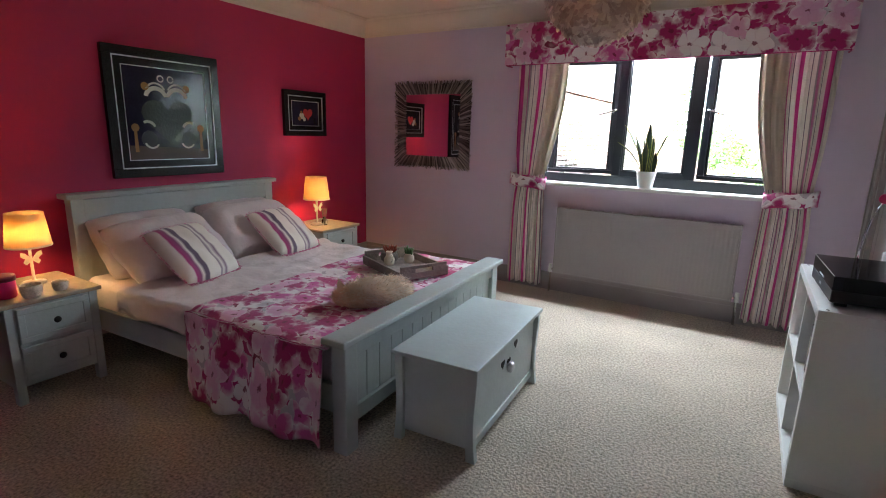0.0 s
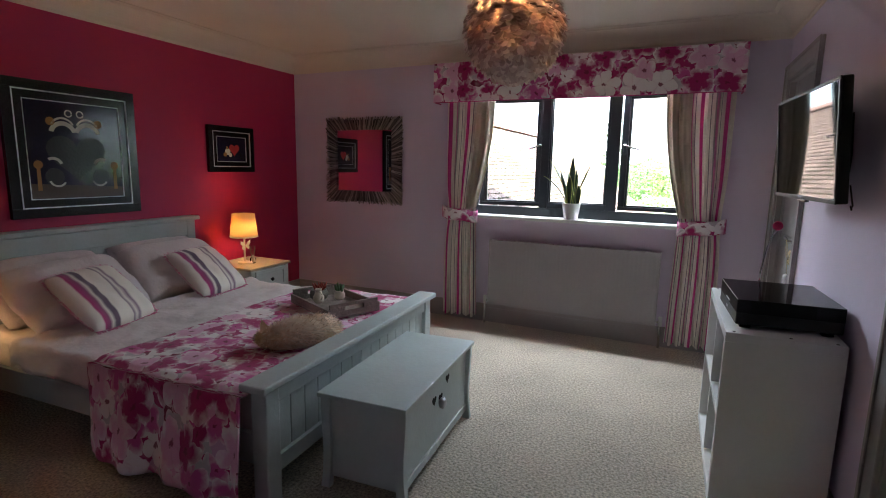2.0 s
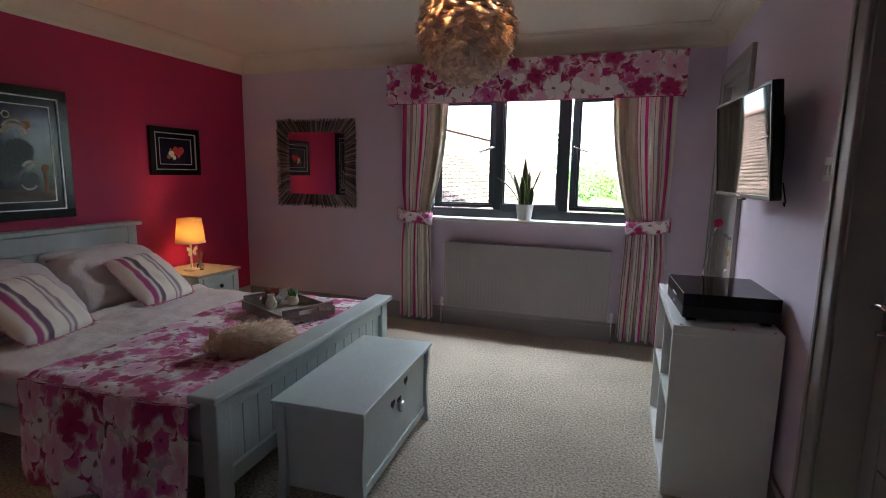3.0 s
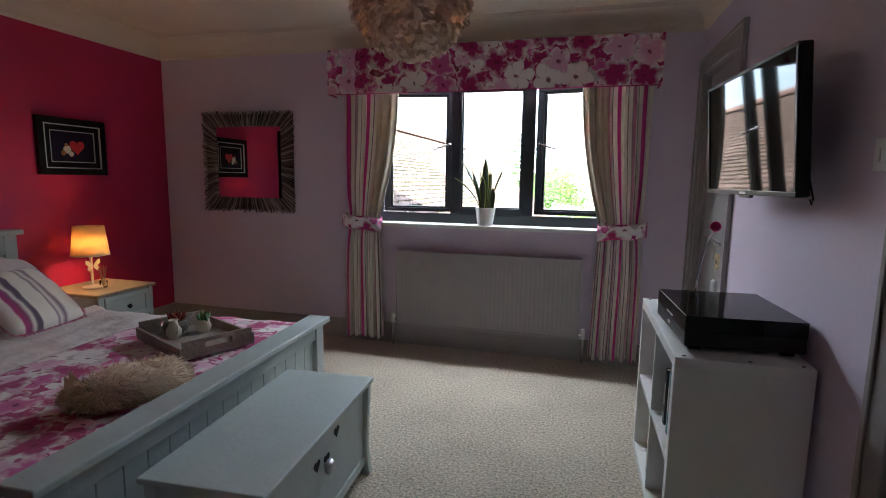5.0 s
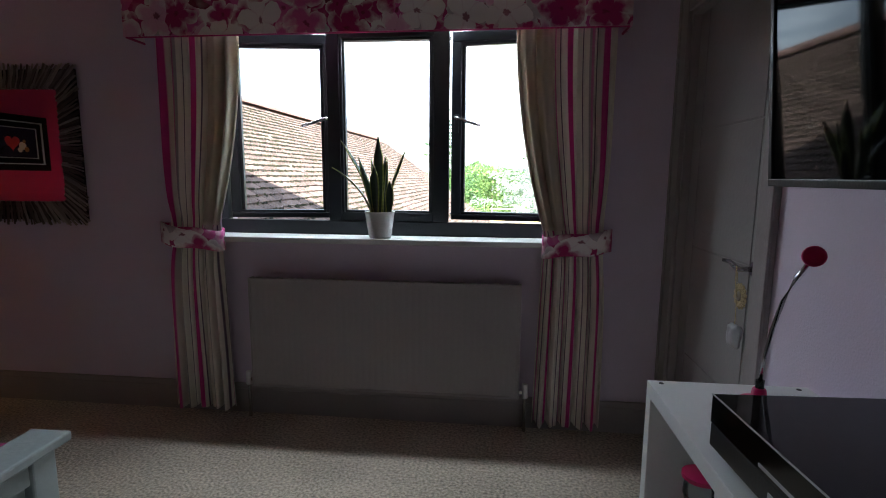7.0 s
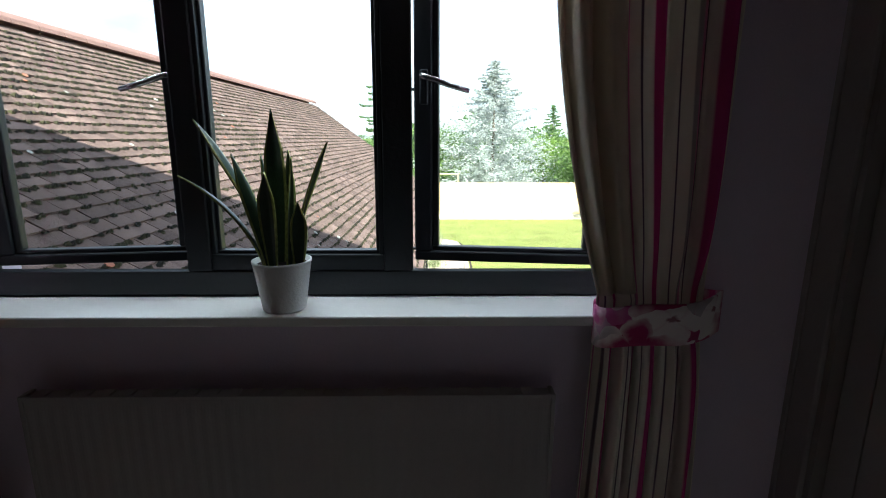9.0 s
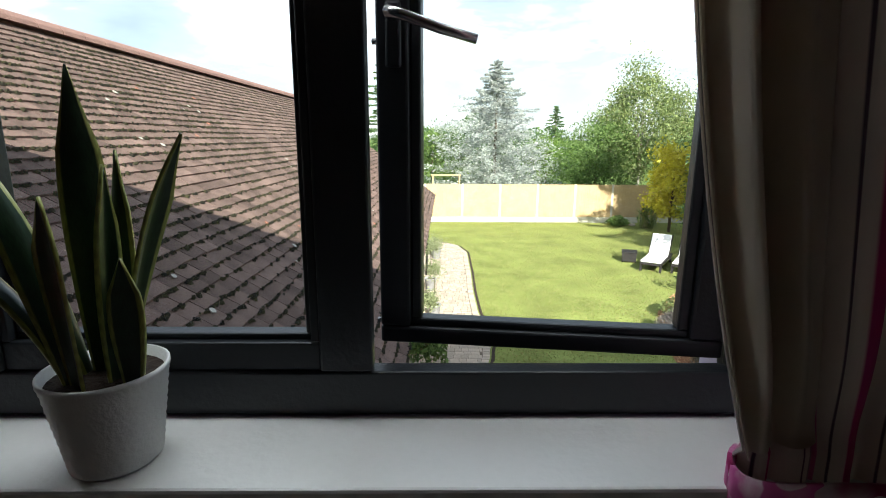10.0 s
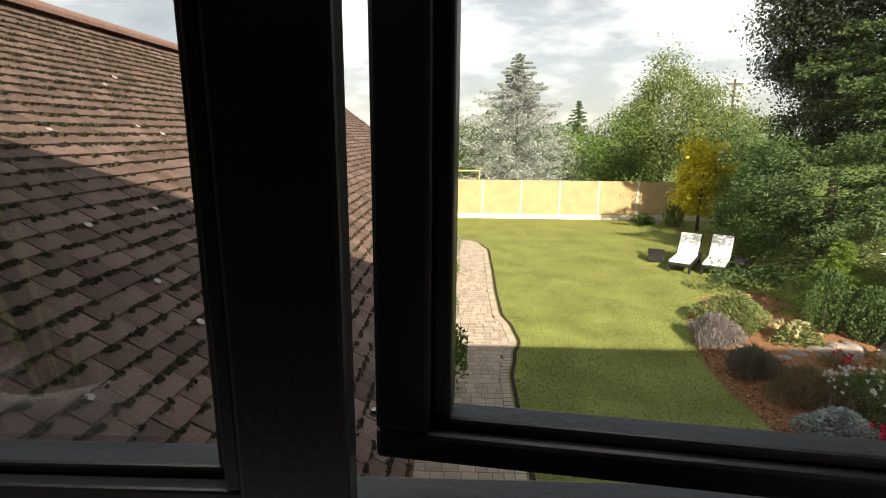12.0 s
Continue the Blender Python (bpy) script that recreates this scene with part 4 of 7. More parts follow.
M_BLADE = blade_mat()
plant = thing("snake_plant", "snake plant with yellow-edged leaves in white pot", "potted plant", pose(2.842, 0.0, WZ0) @ Matrix.Diagonal((1.0, 1.0, 1.0, 1)))
prof = [(0.052, 0.0), (0.056, 0.004)] + [(0.056 + 0.0175 * k / 20 + (0.0006 if k % 2 else -0.0006), 0.006 + 0.118 * k / 20) for k in range(21)] + [(0.0755, 0.127), (0.0755, 0.133), (0.071, 0.133), (0.069, 0.116)]
part("pot", lathe(prof, 40), M_POT, plant, "white ribbed tapered pot", True)
part("soil", lathe([(0.069, 0.110), (0.068, 0.1195), (0.03, 0.123)], 24), M_SOIL, plant)
rl = random.Random(5)
for k, (ang, lean, h, w, x, y) in enumerate([(184, 29, 0.31, 0.037, -0.036, -0.012), (178, 18, 0.41, 0.043, -0.026, 0.008), (172, 11, 0.30, 0.034, -0.026, -0.022), (100, 2, 0.40, 0.043, -0.008, 0.010), (-6, 13, 0.335, 0.038, 0.030, 0.0), (-100, 4, 0.25, 0.052, -0.012, -0.034), (-30, 4, 0.285, 0.032, 0.024, -0.016), (70, 4, 0.30, 0.030, 0.012, 0.030), (-60, 4, 0.175, 0.034, 0.050, -0.026), (140, 8, 0.29, 0.032, -0.014, 0.034)]):
    def leaf(u, v, ang=ang, lean=lean, h=h, w=w, x=x, y=y, k=k):
        wd = w * (0.55 + 0.75 * math.sin(min(1, v * 1.15) * math.pi * 0.62)) * (1 - v ** 5) ** 0.9 * (1 if v < 0.75 else 1 - 0.55 * ((v - 0.75) / 0.25))
        a = (u - 0.5) * wd
        cup = 0.35 * abs(u - 0.5) * wd
        L = radians(lean) * (0.5 + 0.9 * v)
        r, z = h * v * math.sin(L), h * v * math.cos(L)
        tw = radians(ang + 90 + 25 * math.sin(k * 2.1 + v * 1.5))
        ca, sa = math.cos(radians(ang)), math.sin(radians(ang))
        return Vector((x + ca * r + a * math.cos(tw) + cup * ca, y + sa * r * 0.6 + a * math.sin(tw) + cup * sa, 0.112 + z)), (u, v * h)
    part("leaf", grid(6, 16, leaf, 0.004), M_BLADE, plant, "", True)

# ---- pictures and mirror ----
M_ART = paint("dark_picture_print", srgb(34, 30, 52), 0.10, 4, 0.35, 0.02)
M_ARTB = paint("dark_print_heart", srgb(16, 16, 24), 0.3)
M_ARTW = paint("print_white", srgb(210, 206, 196), 0.4)
M_ARTG = paint("print_gold", srgb(150, 104, 50), 0.4)
M_ARTR = paint("print_red", srgb(190, 30, 44), 0.4)
M_ARTBR = paint("print_brown", srgb(70, 50, 36), 0.4)


def picture(y0, y1, z0, z1, fw, label):
    """Framed print on the west wall; its own u runs along y and w up."""
    e = thing("framed_picture", label, "framed picture", pose(0.0, (y0 + y1) / 2, (z0 + z1) / 2), "framed pictures on the pink wall")
    a, b = (y1 - y0) / 2, (z1 - z0) / 2

    def ring(ao, bo, t, x0, x1, bev=0.0):
        return boxes((x0, x1, -ao, ao, bo - t, bo), (x0, x1, -ao, ao, -bo, -bo + t), (x0, x1, -ao, -ao + t, -bo + t, bo - t), (x0, x1, ao - t, ao, -bo + t, bo - t), bev=bev)
    part("frame", ring(a, b, fw, 0.001, 0.035, 0.004), M_BLACK, e)
    part("silver_inlay", ring(a - fw, b - fw, 0.007, 0.004, 0.033), M_SILVER, e, "thin silver line")
    part("mount", ring(a - fw - 0.007, b - fw - 0.007, fw * 0.8, 0.004, 0.024), M_BLACK, e)
    q = fw * 1.8 + 0.007
    part("inner_line", ring(a - q, b - q, 0.005, 0.004, 0.025), M_SILVER, e)
    part("print", boxes((0.004, 0.020, -a + q + 0.005, a - q - 0.005, -b + q + 0.005, b - q - 0.005)), M_ART, e)
    return e, a - q, b - q


def put(e, name, outline, mat, d=0.0215, th=0.0015):
    bm = prism(outline, th)
    bmesh.ops.transform(bm, matrix=pose(d, 0, 0, 0, 0, 90), verts=bm.verts[:])
    return part(name, bm, mat, e)


def disc(cx, cz, r, sx=1.0, n=24, a0=0, a1=360):
    return [(cx + sx * r * math.cos(radians(a0 + (a1 - a0) * k / n)), cz + r * math.sin(radians(a0 + (a1 - a0) * k / n))) for k in range(n)]


def arc(cx, cz, r, w, a0, a1, n=16):
    o = [(cx + r * math.cos(radians(a0 + (a1 - a0) * k / n)), cz + r * math.sin(radians(a0 + (a1 - a0) * k / n))) for k in range(n + 1)]
    i = [(cx + (r - w) * math.cos(radians(a0 + (a1 - a0) * k / n)), cz + (r - w) * math.sin(radians(a0 + (a1 - a0) * k / n))) for k in range(n, -1, -1)]
    return o + i


p1, pa, pb = picture(-2.555, -1.75, 1.01, 1.845, 0.058, "large framed dark print with striped heart shapes")
put(p1, "painted_shape", [(x * 1.15, z * 1.05 - 0.03) for x, z in heart_outline(0.17)], M_ARTB, 0.0202)
for s in (-1, 1):
    put(p1, "painted_arc", arc(s * 0.075, 0.10, 0.085, 0.028, 15, 165), M_ARTW, 0.0202)
    put(p1, "painted_arc", arc(s * 0.075, 0.135, 0.075, 0.012, 25, 155), M_ARTW, 0.022)
    put(p1, "painted_loop", arc(s * 0.035, 0.235, 0.024, 0.008, 0, 350), M_ARTW, 0.022)
    put(p1, "painted_arc", arc(s * 0.15, -0.10, 0.06, 0.018, 20 if s < 0 else 60, 120 if s < 0 else 160), M_ARTW, 0.0238)
    put(p1, "painted_arc", arc(s * 0.13, -0.175, 0.055, 0.012, 200, 330), M_ARTW, 0.0238)
    put(p1, "painted_disc", disc(s * 0.145, -0.165, 0.055), M_ARTB, 0.022)
    put(p1, "painted_post", [(s * 0.235 - 0.012, -0.25), (s * 0.235 + 0.012, -0.25), (s * 0.235 + 0.009, -0.10), (s * 0.235 - 0.009, -0.10)], M_ARTG, 0.022)
    put(p1, "painted_knob", disc(s * 0.235, -0.09, 0.026), M_ARTG, 0.0238)
    put(p1, "painted_knob", disc(s * 0.145, 0.18, 0.026), M_ARTG, 0.022)
put(p1, "painted_floor", [(-pa + 0.006, -pb + 0.006), (pa - 0.006, -pb + 0.006), (pa - 0.006, -pb + 0.07), (-pa + 0.006, -pb + 0.10)], M_ARTBR, 0.0203)
p2, pa, pb = picture(-1.12, -0.615, 1.295, 1.688, 0.045, "small framed dark print with a red heart")
put(p2, "painted_heart", [(x + 0.03, z) for x, z in heart_outline(0.06)], M_ARTR)
for k, (x, z, r) in enumerate([(-0.045, -0.02, 0.028), (-0.075, -0.045, 0.018), (-0.02, -0.05, 0.018), (-0.055, 0.012, 0.012)]):
    put(p2, "painted_spot", disc(x, z, r), M_ARTW if k % 2 == 0 else M_ARTG, 0.0215 + 0.0016 * (k + 1))

MX0, MX1, MZ0, MZ1 = 0.41, 1.275, 1.01, 1.83
mir = thing("wall_mirror", "square wall mirror framed with twisted driftwood sticks", "mirror")
fwid = 0.118
part("mirror_glass", boxes((MX0 + fwid - 0.02, MX1 - fwid + 0.02, -0.018, -0.012, MZ0 + fwid - 0.02, MZ1 - fwid + 0.02)), M_MIRROR, mir, "silvered mirror glass")
part("backing", boxes((MX0 + 0.02, MX1 - 0.02, -0.012, -0.001, MZ0 + 0.02, MZ1 - 0.02)), M_BLACK, mir)
M_STICK = [paint("driftwood_%d" % k, c, 0.85, 30, 0.3, 0.3, 160) for k, c in enumerate((srgb(158, 144, 138), srgb(112, 98, 94), srgb(192, 178, 172), srgb(84, 72, 70)))]
rs = random.Random(11)
cx, cz = (MX0 + MX1) / 2, (MZ0 + MZ1) / 2
ha, hh = (MX1 - MX0) / 2, (MZ1 - MZ0) / 2
stick_meshes = []
for k in range(10):
    L = 1.0
    pts = [(rs.uniform(-0.0025, 0.0025), rs.uniform(-0.002, 0.002), -0.5 + t / 4) for t in range(5)]
    bm = tube(pts, 0.0052, 6, rs.uniform(0.6, 1.0))
    me = bpy.data.meshes.new("stick")
    bm.to_mesh(me)
    bm.free()
    me.materials.append(M_STICK[k % 4])
    stick_meshes.append(me)
for side in range(4):
    n = 58
    for k in range(n):
        t = (k + 0.5) / n * 2 - 1
        if side % 2 == 0:
            o, i = Vector((t * ha, 0, hh)), Vector((t * (ha - fwid), 0, hh - fwid))
        else:
            o, i = Vector((ha, 0, t * hh)), Vector((ha - fwid, 0, t * (hh - fwid)))
        if side >= 2:
            o, i = -o, -i
        o = o + Vector((rs.uniform(-0.004, 0.004), 0, rs.uniform(-0.004, 0.004))) + (o - i).normalized() * rs.uniform(-0.012, 0.008)
        d = o - i
        mid = (o + i) / 2 + Vector((cx, -0.024 - rs.uniform(0, 0.010), cz))
        ob = new("stick", rs.choice(stick_meshes))
        ob.parent = mir
        q = d.to_track_quat("Z", "Y")
        ob.matrix_basis = Matrix.LocRotScale(mid, q, (rs.uniform(0.9, 1.5), rs.uniform(0.9, 1.4), d.length))

# ---- television ----
tv = thing("television", "black flat television on a wall bracket, switched off", "television", pose(4.088, -1.60, 1.485, 0, 0, 4.2) @ pose(0, 0, 0, 0, -4.5, 0))
part("housing", boxes((0.0, 0.035, -0.40, 0.40, -0.225, 0.225), bev=0.006), M_BLKPLAS, tv)
part("screen", boxes((-0.003, 0.001, -0.386, 0.386, -0.208, 0.213)), M_SCREEN, tv, "glossy dark screen")
part("bezel", boxes((-0.007, 0.0, -0.40, 0.40, 0.213, 0.225), (-0.007, 0.0, -0.40, 0.40, -0.225, -0.208), (-0.007, 0.0, -0.40, -0.386, -0.208, 0.213), (-0.007, 0.0, 0.386, 0.40, -0.208, 0.213), bev=0.002), M_BLKPLAS, tv)
part("back_housing", boxes((0.035, 0.07, -0.26, 0.26, -0.18, 0.10), bev=0.012), M_BLKPLAS, tv)
part("bracket_plate", boxes((0.07, 0.085, -0.1, 0.1, -0.1, 0.1)), M_BLACK, tv)
part("bracket_arm", boxes((0.085, 0.146, -0.03, 0.03, -0.03, 0.03), (0.138, 0.156, -0.05, 0.05, -0.12, 0.12)), M_BLACK, tv)
part("badge", boxes((-0.0085, -0.007, -0.03, 0.03, -0.221, -0.213)), M_SILVER, tv)
part("sensor", boxes((-0.004, 0.012, -0.05, 0.05, -0.236, -0.225), bev=0.002), M_BLACK, tv)
part("cable", tube([(0.06, -0.33, -0.16), (0.06, -0.36, -0.235), (0.06, -0.35, -0.25), (0.06, -0.34, -0.235)], 0.003, 6), M_BLACK, tv)

# ---- shelf unit ----
CX0, CX1, CY0, CY1, CH = 3.83, 4.225, -2.03, -1.175, 0.75
case = thing("shelf_unit", "white cube shelf unit with books, open towards the bed", "shelf unit")
tk = 0.038
part("top_board", boxes((CX0, CX1, CY0, CY1, CH - tk, CH), bev=0.002), M_WHITE, case)
part("bottom_board", boxes((CX0, CX1, CY0, CY1, 0.0, tk), bev=0.002), M_WHITE, case)
for y in (CY0, CY1 - tk):
    part("side_panel", boxes((CX0, CX1, y, y + tk, tk, CH - tk), bev=0.002), M_WHITE, case)
ym, zm = (CY0 + CY1) / 2, 0.375
part("divider", boxes((CX0 + 0.004, CX1, ym - 0.009, ym + 0.009, tk, CH - tk)), M_WHITE, case)
for y0, y1 in ((CY0 + tk, ym - 0.009), (ym + 0.009, CY1 - tk)):
    part("shelf", boxes((CX0 + 0.004, CX1, y0, y1, zm - 0.009, zm + 0.009)), M_WHITE, case)
part("back_panel", boxes((CX1 - 0.006, CX1 - 0.001, CY0 + tk, CY1 - tk, tk, CH - tk)), M_WHITE, case)
for x, y in ((CX0 + 0.03, CY0 + 0.02), (CX1 - 0.03, CY0 + 0.02), (CX0 + 0.03, CY1 - 0.02), (CX1 - 0.03, CY1 - 0.02), (4.05, CY0 + 0.02)):
    s = lathe([(0.006, CH), (0.006, CH + 0.0012), (0.003, CH + 0.0012)], 12)
    bmesh.ops.transform(s, matrix=Matrix.Translation((x, y, 0)), verts=s.verts[:])
    part("screw_cap", s, M_KNOB, case)

M_PAGE = paint("book_pages", srgb(222, 214, 196), 0.9, 20, 0.06, 0.2, 200)
rb = random.Random(3)


def book(x, y, z, w, d, h, c, lean=0.0, name="book", lab="upright paperback book on the shelf"):
    e = thing(name, lab, "book", pose(x, y, z, 0, 0, 0) @ pose(0, 0, 0, lean, 0, 0), "books on the shelf unit")
    mt = paint("book_cover", c, 0.45, 20, 0.1, 0.03)
    part("cover", boxes((0, d, 0, 0.002, 0, h), (0, d, w - 0.002, w, 0, h), (0, 0.002, 0.002, w - 0.002, 0, h)), mt, e)
    part("pages", boxes((0.004, d - 0.004, 0.002, w - 0.002, 0.003, h - 0.003)), M_PAGE, e)
    part("spine_bar", boxes((-0.0008, 0, w * 0.3, w * 0.7, h * 0.35, h * 0.75)), M_PAGE if sum(c[:3]) < 0.9 else M_BLACK, e)
    return e


yy = CY0 + tk + 0.012
for c in (srgb(60, 60, 66), srgb(220, 214, 204), srgb(28, 44, 62), srgb(225, 225, 222), srgb(122, 40, 40), srgb(34, 34, 36), srgb(90, 140, 150), srgb(216, 200, 180), srgb(46, 60, 54), srgb(24, 24, 26)):
    w = rb.uniform(0.018, 0.032)
    book(CX0 + 0.03 + rb.uniform(0, 0.02), yy, zm + 0.009, w, rb.uniform(0.13, 0.17), rb.uniform(0.20, 0.27), c)
    yy += w + 0.0015
yy = ym + 0.03
for c in (srgb(20, 20, 22), srgb(40, 52, 60), srgb(186, 108, 40), srgb(24, 22, 22), srgb(70, 96, 110), srgb(200, 190, 170)):
    w = rb.uniform(0.008, 0.02)
    book(CX0 + 0.02, yy, tk, w, 0.31, 0.305, c, 0, "record_sleeve", "tall record sleeve standing in the lower shelf")
    yy += w + 0.002
yy = CY0 + tk + 0.02
for c in (srgb(226, 224, 220), srgb(210, 206, 200), srgb(180, 176, 178), srgb(36, 36, 40)):
    w = rb.uniform(0.02, 0.04)
    book(CX0 + 0.03, yy, tk, w, 0.2, rb.uniform(0.22, 0.29), c)
    yy += w + 0.002
M_HOTPINK = paint("hot_pink_plastic", srgb(214, 26, 104), 0.3, 10, 0.05, 0.01)
hg = thing("hourglass", "pink and clear glass hourglass on the shelf", "hourglass", pose(CX0 + 0.09, -1.33, zm + 0.0095))
part("glass_body", lathe([(0.034, 0.012), (0.038, 0.05), (0.03, 0.075), (0.006, 0.10), (0.03, 0.125), (0.038, 0.15), (0.034, 0.188)], 20), M_CLEAR, hg, "", True)
part("end_cap", lathe([(0.042, 0), (0.042, 0.010), (0.036, 0.0118)], 20), M_HOTPINK, hg)
part("sand", lathe([(0.031, 0.0125), (0.034, 0.045), (0.012, 0.062)], 18), M_HOTPINK, hg)
part("end_cap", lathe([(0.036, 0.1885), (0.042, 0.19), (0.042, 0.20)], 20), M_HOTPINK, hg)

# ---- record player ----
tt = thing("record_player", "black record player with smoked dust cover", "record player", pose(4.035, -1.735, CH, 0, 0, 3))
part("plinth", boxes((-0.18, 0.18, -0.215, 0.215, 0.018, 0.065), bev=0.004), M_BLKPLAS, tt)
for x in (-0.14, 0.14):
    for y in (-0.17, 0.17):
        part("foot", boxes((x - 0.02, x + 0.02, y - 0.02, y + 0.02, 0.0, 0.018), bev=0.003), M_BLACK, tt)
pl = lathe([(0.145, 0.0655), (0.148, 0.070), (0.145, 0.078), (0.02, 0.078), (0.004, 0.079), (0.004, 0.09)], 40)
bmesh.ops.transform(pl, matrix=Matrix.Translation((0.0, -0.04, 0)), verts=pl.verts[:])
part("platter", pl, M_BLACK, tt, "", True)
part("tonearm", tube([(0.12, 0.16, 0.066), (0.12, 0.16, 0.092), (0.05, 0.12, 0.092), (-0.09, 0.07, 0.088)], 0.004, 8), M_CHROME, tt, "", True)
lid = part("dust_cover", boxes((-0.18, 0.18, -0.215, 0.215, 0.117, 0.120)), M_SMOKE, tt, "smoked clear lid")
for q in ((-0.18, -0.177, -0.215, 0.215, 0.0655, 0.117), (0.177, 0.18, -0.215, 0.215, 0.0655, 0.117), (-0.177, 0.177, -0.215, -0.212, 0.0655, 0.117), (-0.177, 0.177, 0.212, 0.215, 0.0655, 0.117)):
    part("cover_side", boxes(q), M_SMOKE, lid)
part("cover_edge", boxes((-0.182, -0.179, -0.216, 0.216, 0.1195, 0.1215), (-0.182, -0.1805, -0.04, 0.05, 0.072, 0.078), bev=0.0004), M_SILVER, tt)
part("badge", boxes((-0.1815, -0.18, -0.01, 0.02, 0.036, 0.046)), M_SILVER, tt)

dl = thing("desk_lamp", "hot pink desk lamp with bendy metal neck", "desk lamp", pose(4.02, -1.35, CH))
part("base", lathe([(0.062, 0), (0.062, 0.008), (0.055, 0.022), (0.035, 0.036), (0.016, 0.044), (0.014, 0.06), (0.011, 0.064)], 28), M_HOTPINK, dl, "", True)
part("collar", tube([(0, 0, 0.062), (0, 0, 0.082)], 0.009, 12), M_BLACK, dl)
npts = [(0, 0, 0.08), (0.002, -0.004, 0.14), (0.008, -0.014, 0.21), (0.016, -0.026, 0.27), (0.028, -0.042, 0.325), (0.04, -0.055, 0.355)]
part("neck", tube(npts, 0.0045, 10), M_CHROME, dl, "flexible ribbed metal neck", True)
hd = lathe([(0.012, 0.0), (0.028, 0.004), (0.032, 0.012), (0.032, 0.024), (0.026, 0.026), (0.024, 0.022)], 24)
bmesh.ops.transform(hd, matrix=pose(0.045, -0.062, 0.372, 78, 0, -25) @ Matrix.Diagonal((0.66, 0.66, 0.8, 1)), verts=hd.verts[:])
part("head", hd, M_HOTPINK, dl, "", True)

# ---- hangings on the first door and the switch ----
M_RAFFIA = paint("cream_raffia", srgb(206, 186, 140), 0.85, 60, 0.3, 0.4, 200)
fl = thing("hanging_flower", "cream raffia flower hanging from the door handle", "door hanging", pose(RX + 0.0, D1[0] + 0.10, 0.885, 0, 0, 0))
for k in range(14):
    a = 2 * math.pi * k / 14
    b = lathe([(0.001, 0), (0.010, 0.012), (0.012, 0.026), (0.006, 0.042), (0.001, 0.046)], 8)
    bmesh.ops.transform(b, matrix=pose(-0.004, 0, 0, 0, 0, 0) @ Matrix.Rotation(a, 4, "X") @ Matrix.Diagonal((0.5, 1, 1, 1)), verts=b.verts[:])
    part("petal", b, M_RAFFIA, fl, "", True)
b = lathe([(0.001, -0.012), (0.016, -0.008), (0.018, 0.0), (0.012, 0.006), (0.001, 0.008)], 16)
bmesh.ops.transform(b, matrix=pose(-0.008, 0, 0, 0, -90, 0), verts=b.verts[:])
part("flower_centre", b, M_OAKTOP, fl, "", True)
part("string", tube([(-0.02, -0.01, 0.0), (-0.028, -0.012, 0.05), (-0.03, -0.013, 0.105)], 0.0018, 6), M_RAFFIA, fl)
hh_ = thing("hanging_heart", "small sparkling silver heart hanging on the door", "door hanging", pose(RX - 0.002, D1[0] + 0.115, 0.70))
ht = cushion_mesh(0.06, 0.085, 0.03, 0.5, 10)
part("heart", ht, M_SILVER, hh_, "", True).matrix_basis = pose(-0.004, 0, 0.0, 0, 0, 90)
part("string", tube([(-0.004, 0, 0.08), (-0.01, -0.01, 0.16), (-0.02, -0.02, 0.27)], 0.0014, 6), M_RAFFIA, hh_)
sw = thing("light_switch", "white double light switch on lilac wall", "light switch")
part("plate", boxes((RX - 0.010, RX - 0.0005, -2.235, -2.150, 1.335, 1.42), bev=0.003), M_WHITE, sw)
for y in (-2.215, -2.185):
    part("rocker", boxes((RX - 0.014, RX - 0.010, y, y + 0.016, 1.36, 1.395), bev=0.002), M_WHITE, sw)

# ---- feather pendant lamp ----
LB = Vector((2.79, -1.60, 2.065))
lamp = thing("pendant_lamp", "round pendant lamp covered in beige feathers, lit", "pendant lamp", Matrix.Translation(LB))
M_FEATHER = leafy("beige_feathers", srgb(200, 172, 164), srgb(240, 222, 212), 0.9, 0.35)
vs, fs = [], []
rf = random.Random(8)
NF = 2400
for k in range(NF):
    zc = 1 - 2 * (k + 0.5) / NF
    a = k * 2.399963 + rf.uniform(-0.1, 0.1)
    rr = math.sqrt(max(0, 1 - zc * zc))
    nrm = Vector((rr * math.cos(a), rr * math.sin(a), zc))
    down = (Vector((0, 0, -1)) - nrm * (-nrm.z))
    down = down.normalized() if down.length > 0.05 else Vector((math.cos(a), math.sin(a), 0))
    side = nrm.cross(down).normalized()
    down = (down + side * rf.uniform(-0.45, 0.45)).normalized()
    side = nrm.cross(down).normalized()
    L, w = rf.uniform(0.045, 0.07), rf.uniform(0.016, 0.026)
    r0 = 0.215 + rf.uniform(0, 0.012)
    i0 = len(vs)
    for t, wt, lift in ((0, 0.3, 0), (0.35, 1.0, 0.012), (0.75, 0.95, 0.026), (1.0, 0.35, 0.036)):
        c = nrm * (r0 + lift * rf.uniform(0.6, 1.3)) + down * (t * L)
        vs += [c - side * w * wt / 1.0, c + side * w * wt / 1.0]
    for j in range(3):
        b = i0 + 2 * j
        fs.append((b, b + 1, b + 3, b + 2))
quads("feather_layer", [tuple(v) for v in vs], fs, M_FEATHER, lamp, "layered beige feathers")
bmi = bmesh.new()
bmesh.ops.create_uvsphere(bmi, u_segments=24, v_segments=16, radius=0.21)
part("inner_globe", bmi, shade_cloth("paper_globe", (0.8, 0.72, 0.62, 1), 0.6), lamp, "", True)
bb = bmesh.new()
bmesh.ops.create_uvsphere(bb, u_segments=16, v_segments=10, radius=0.035)
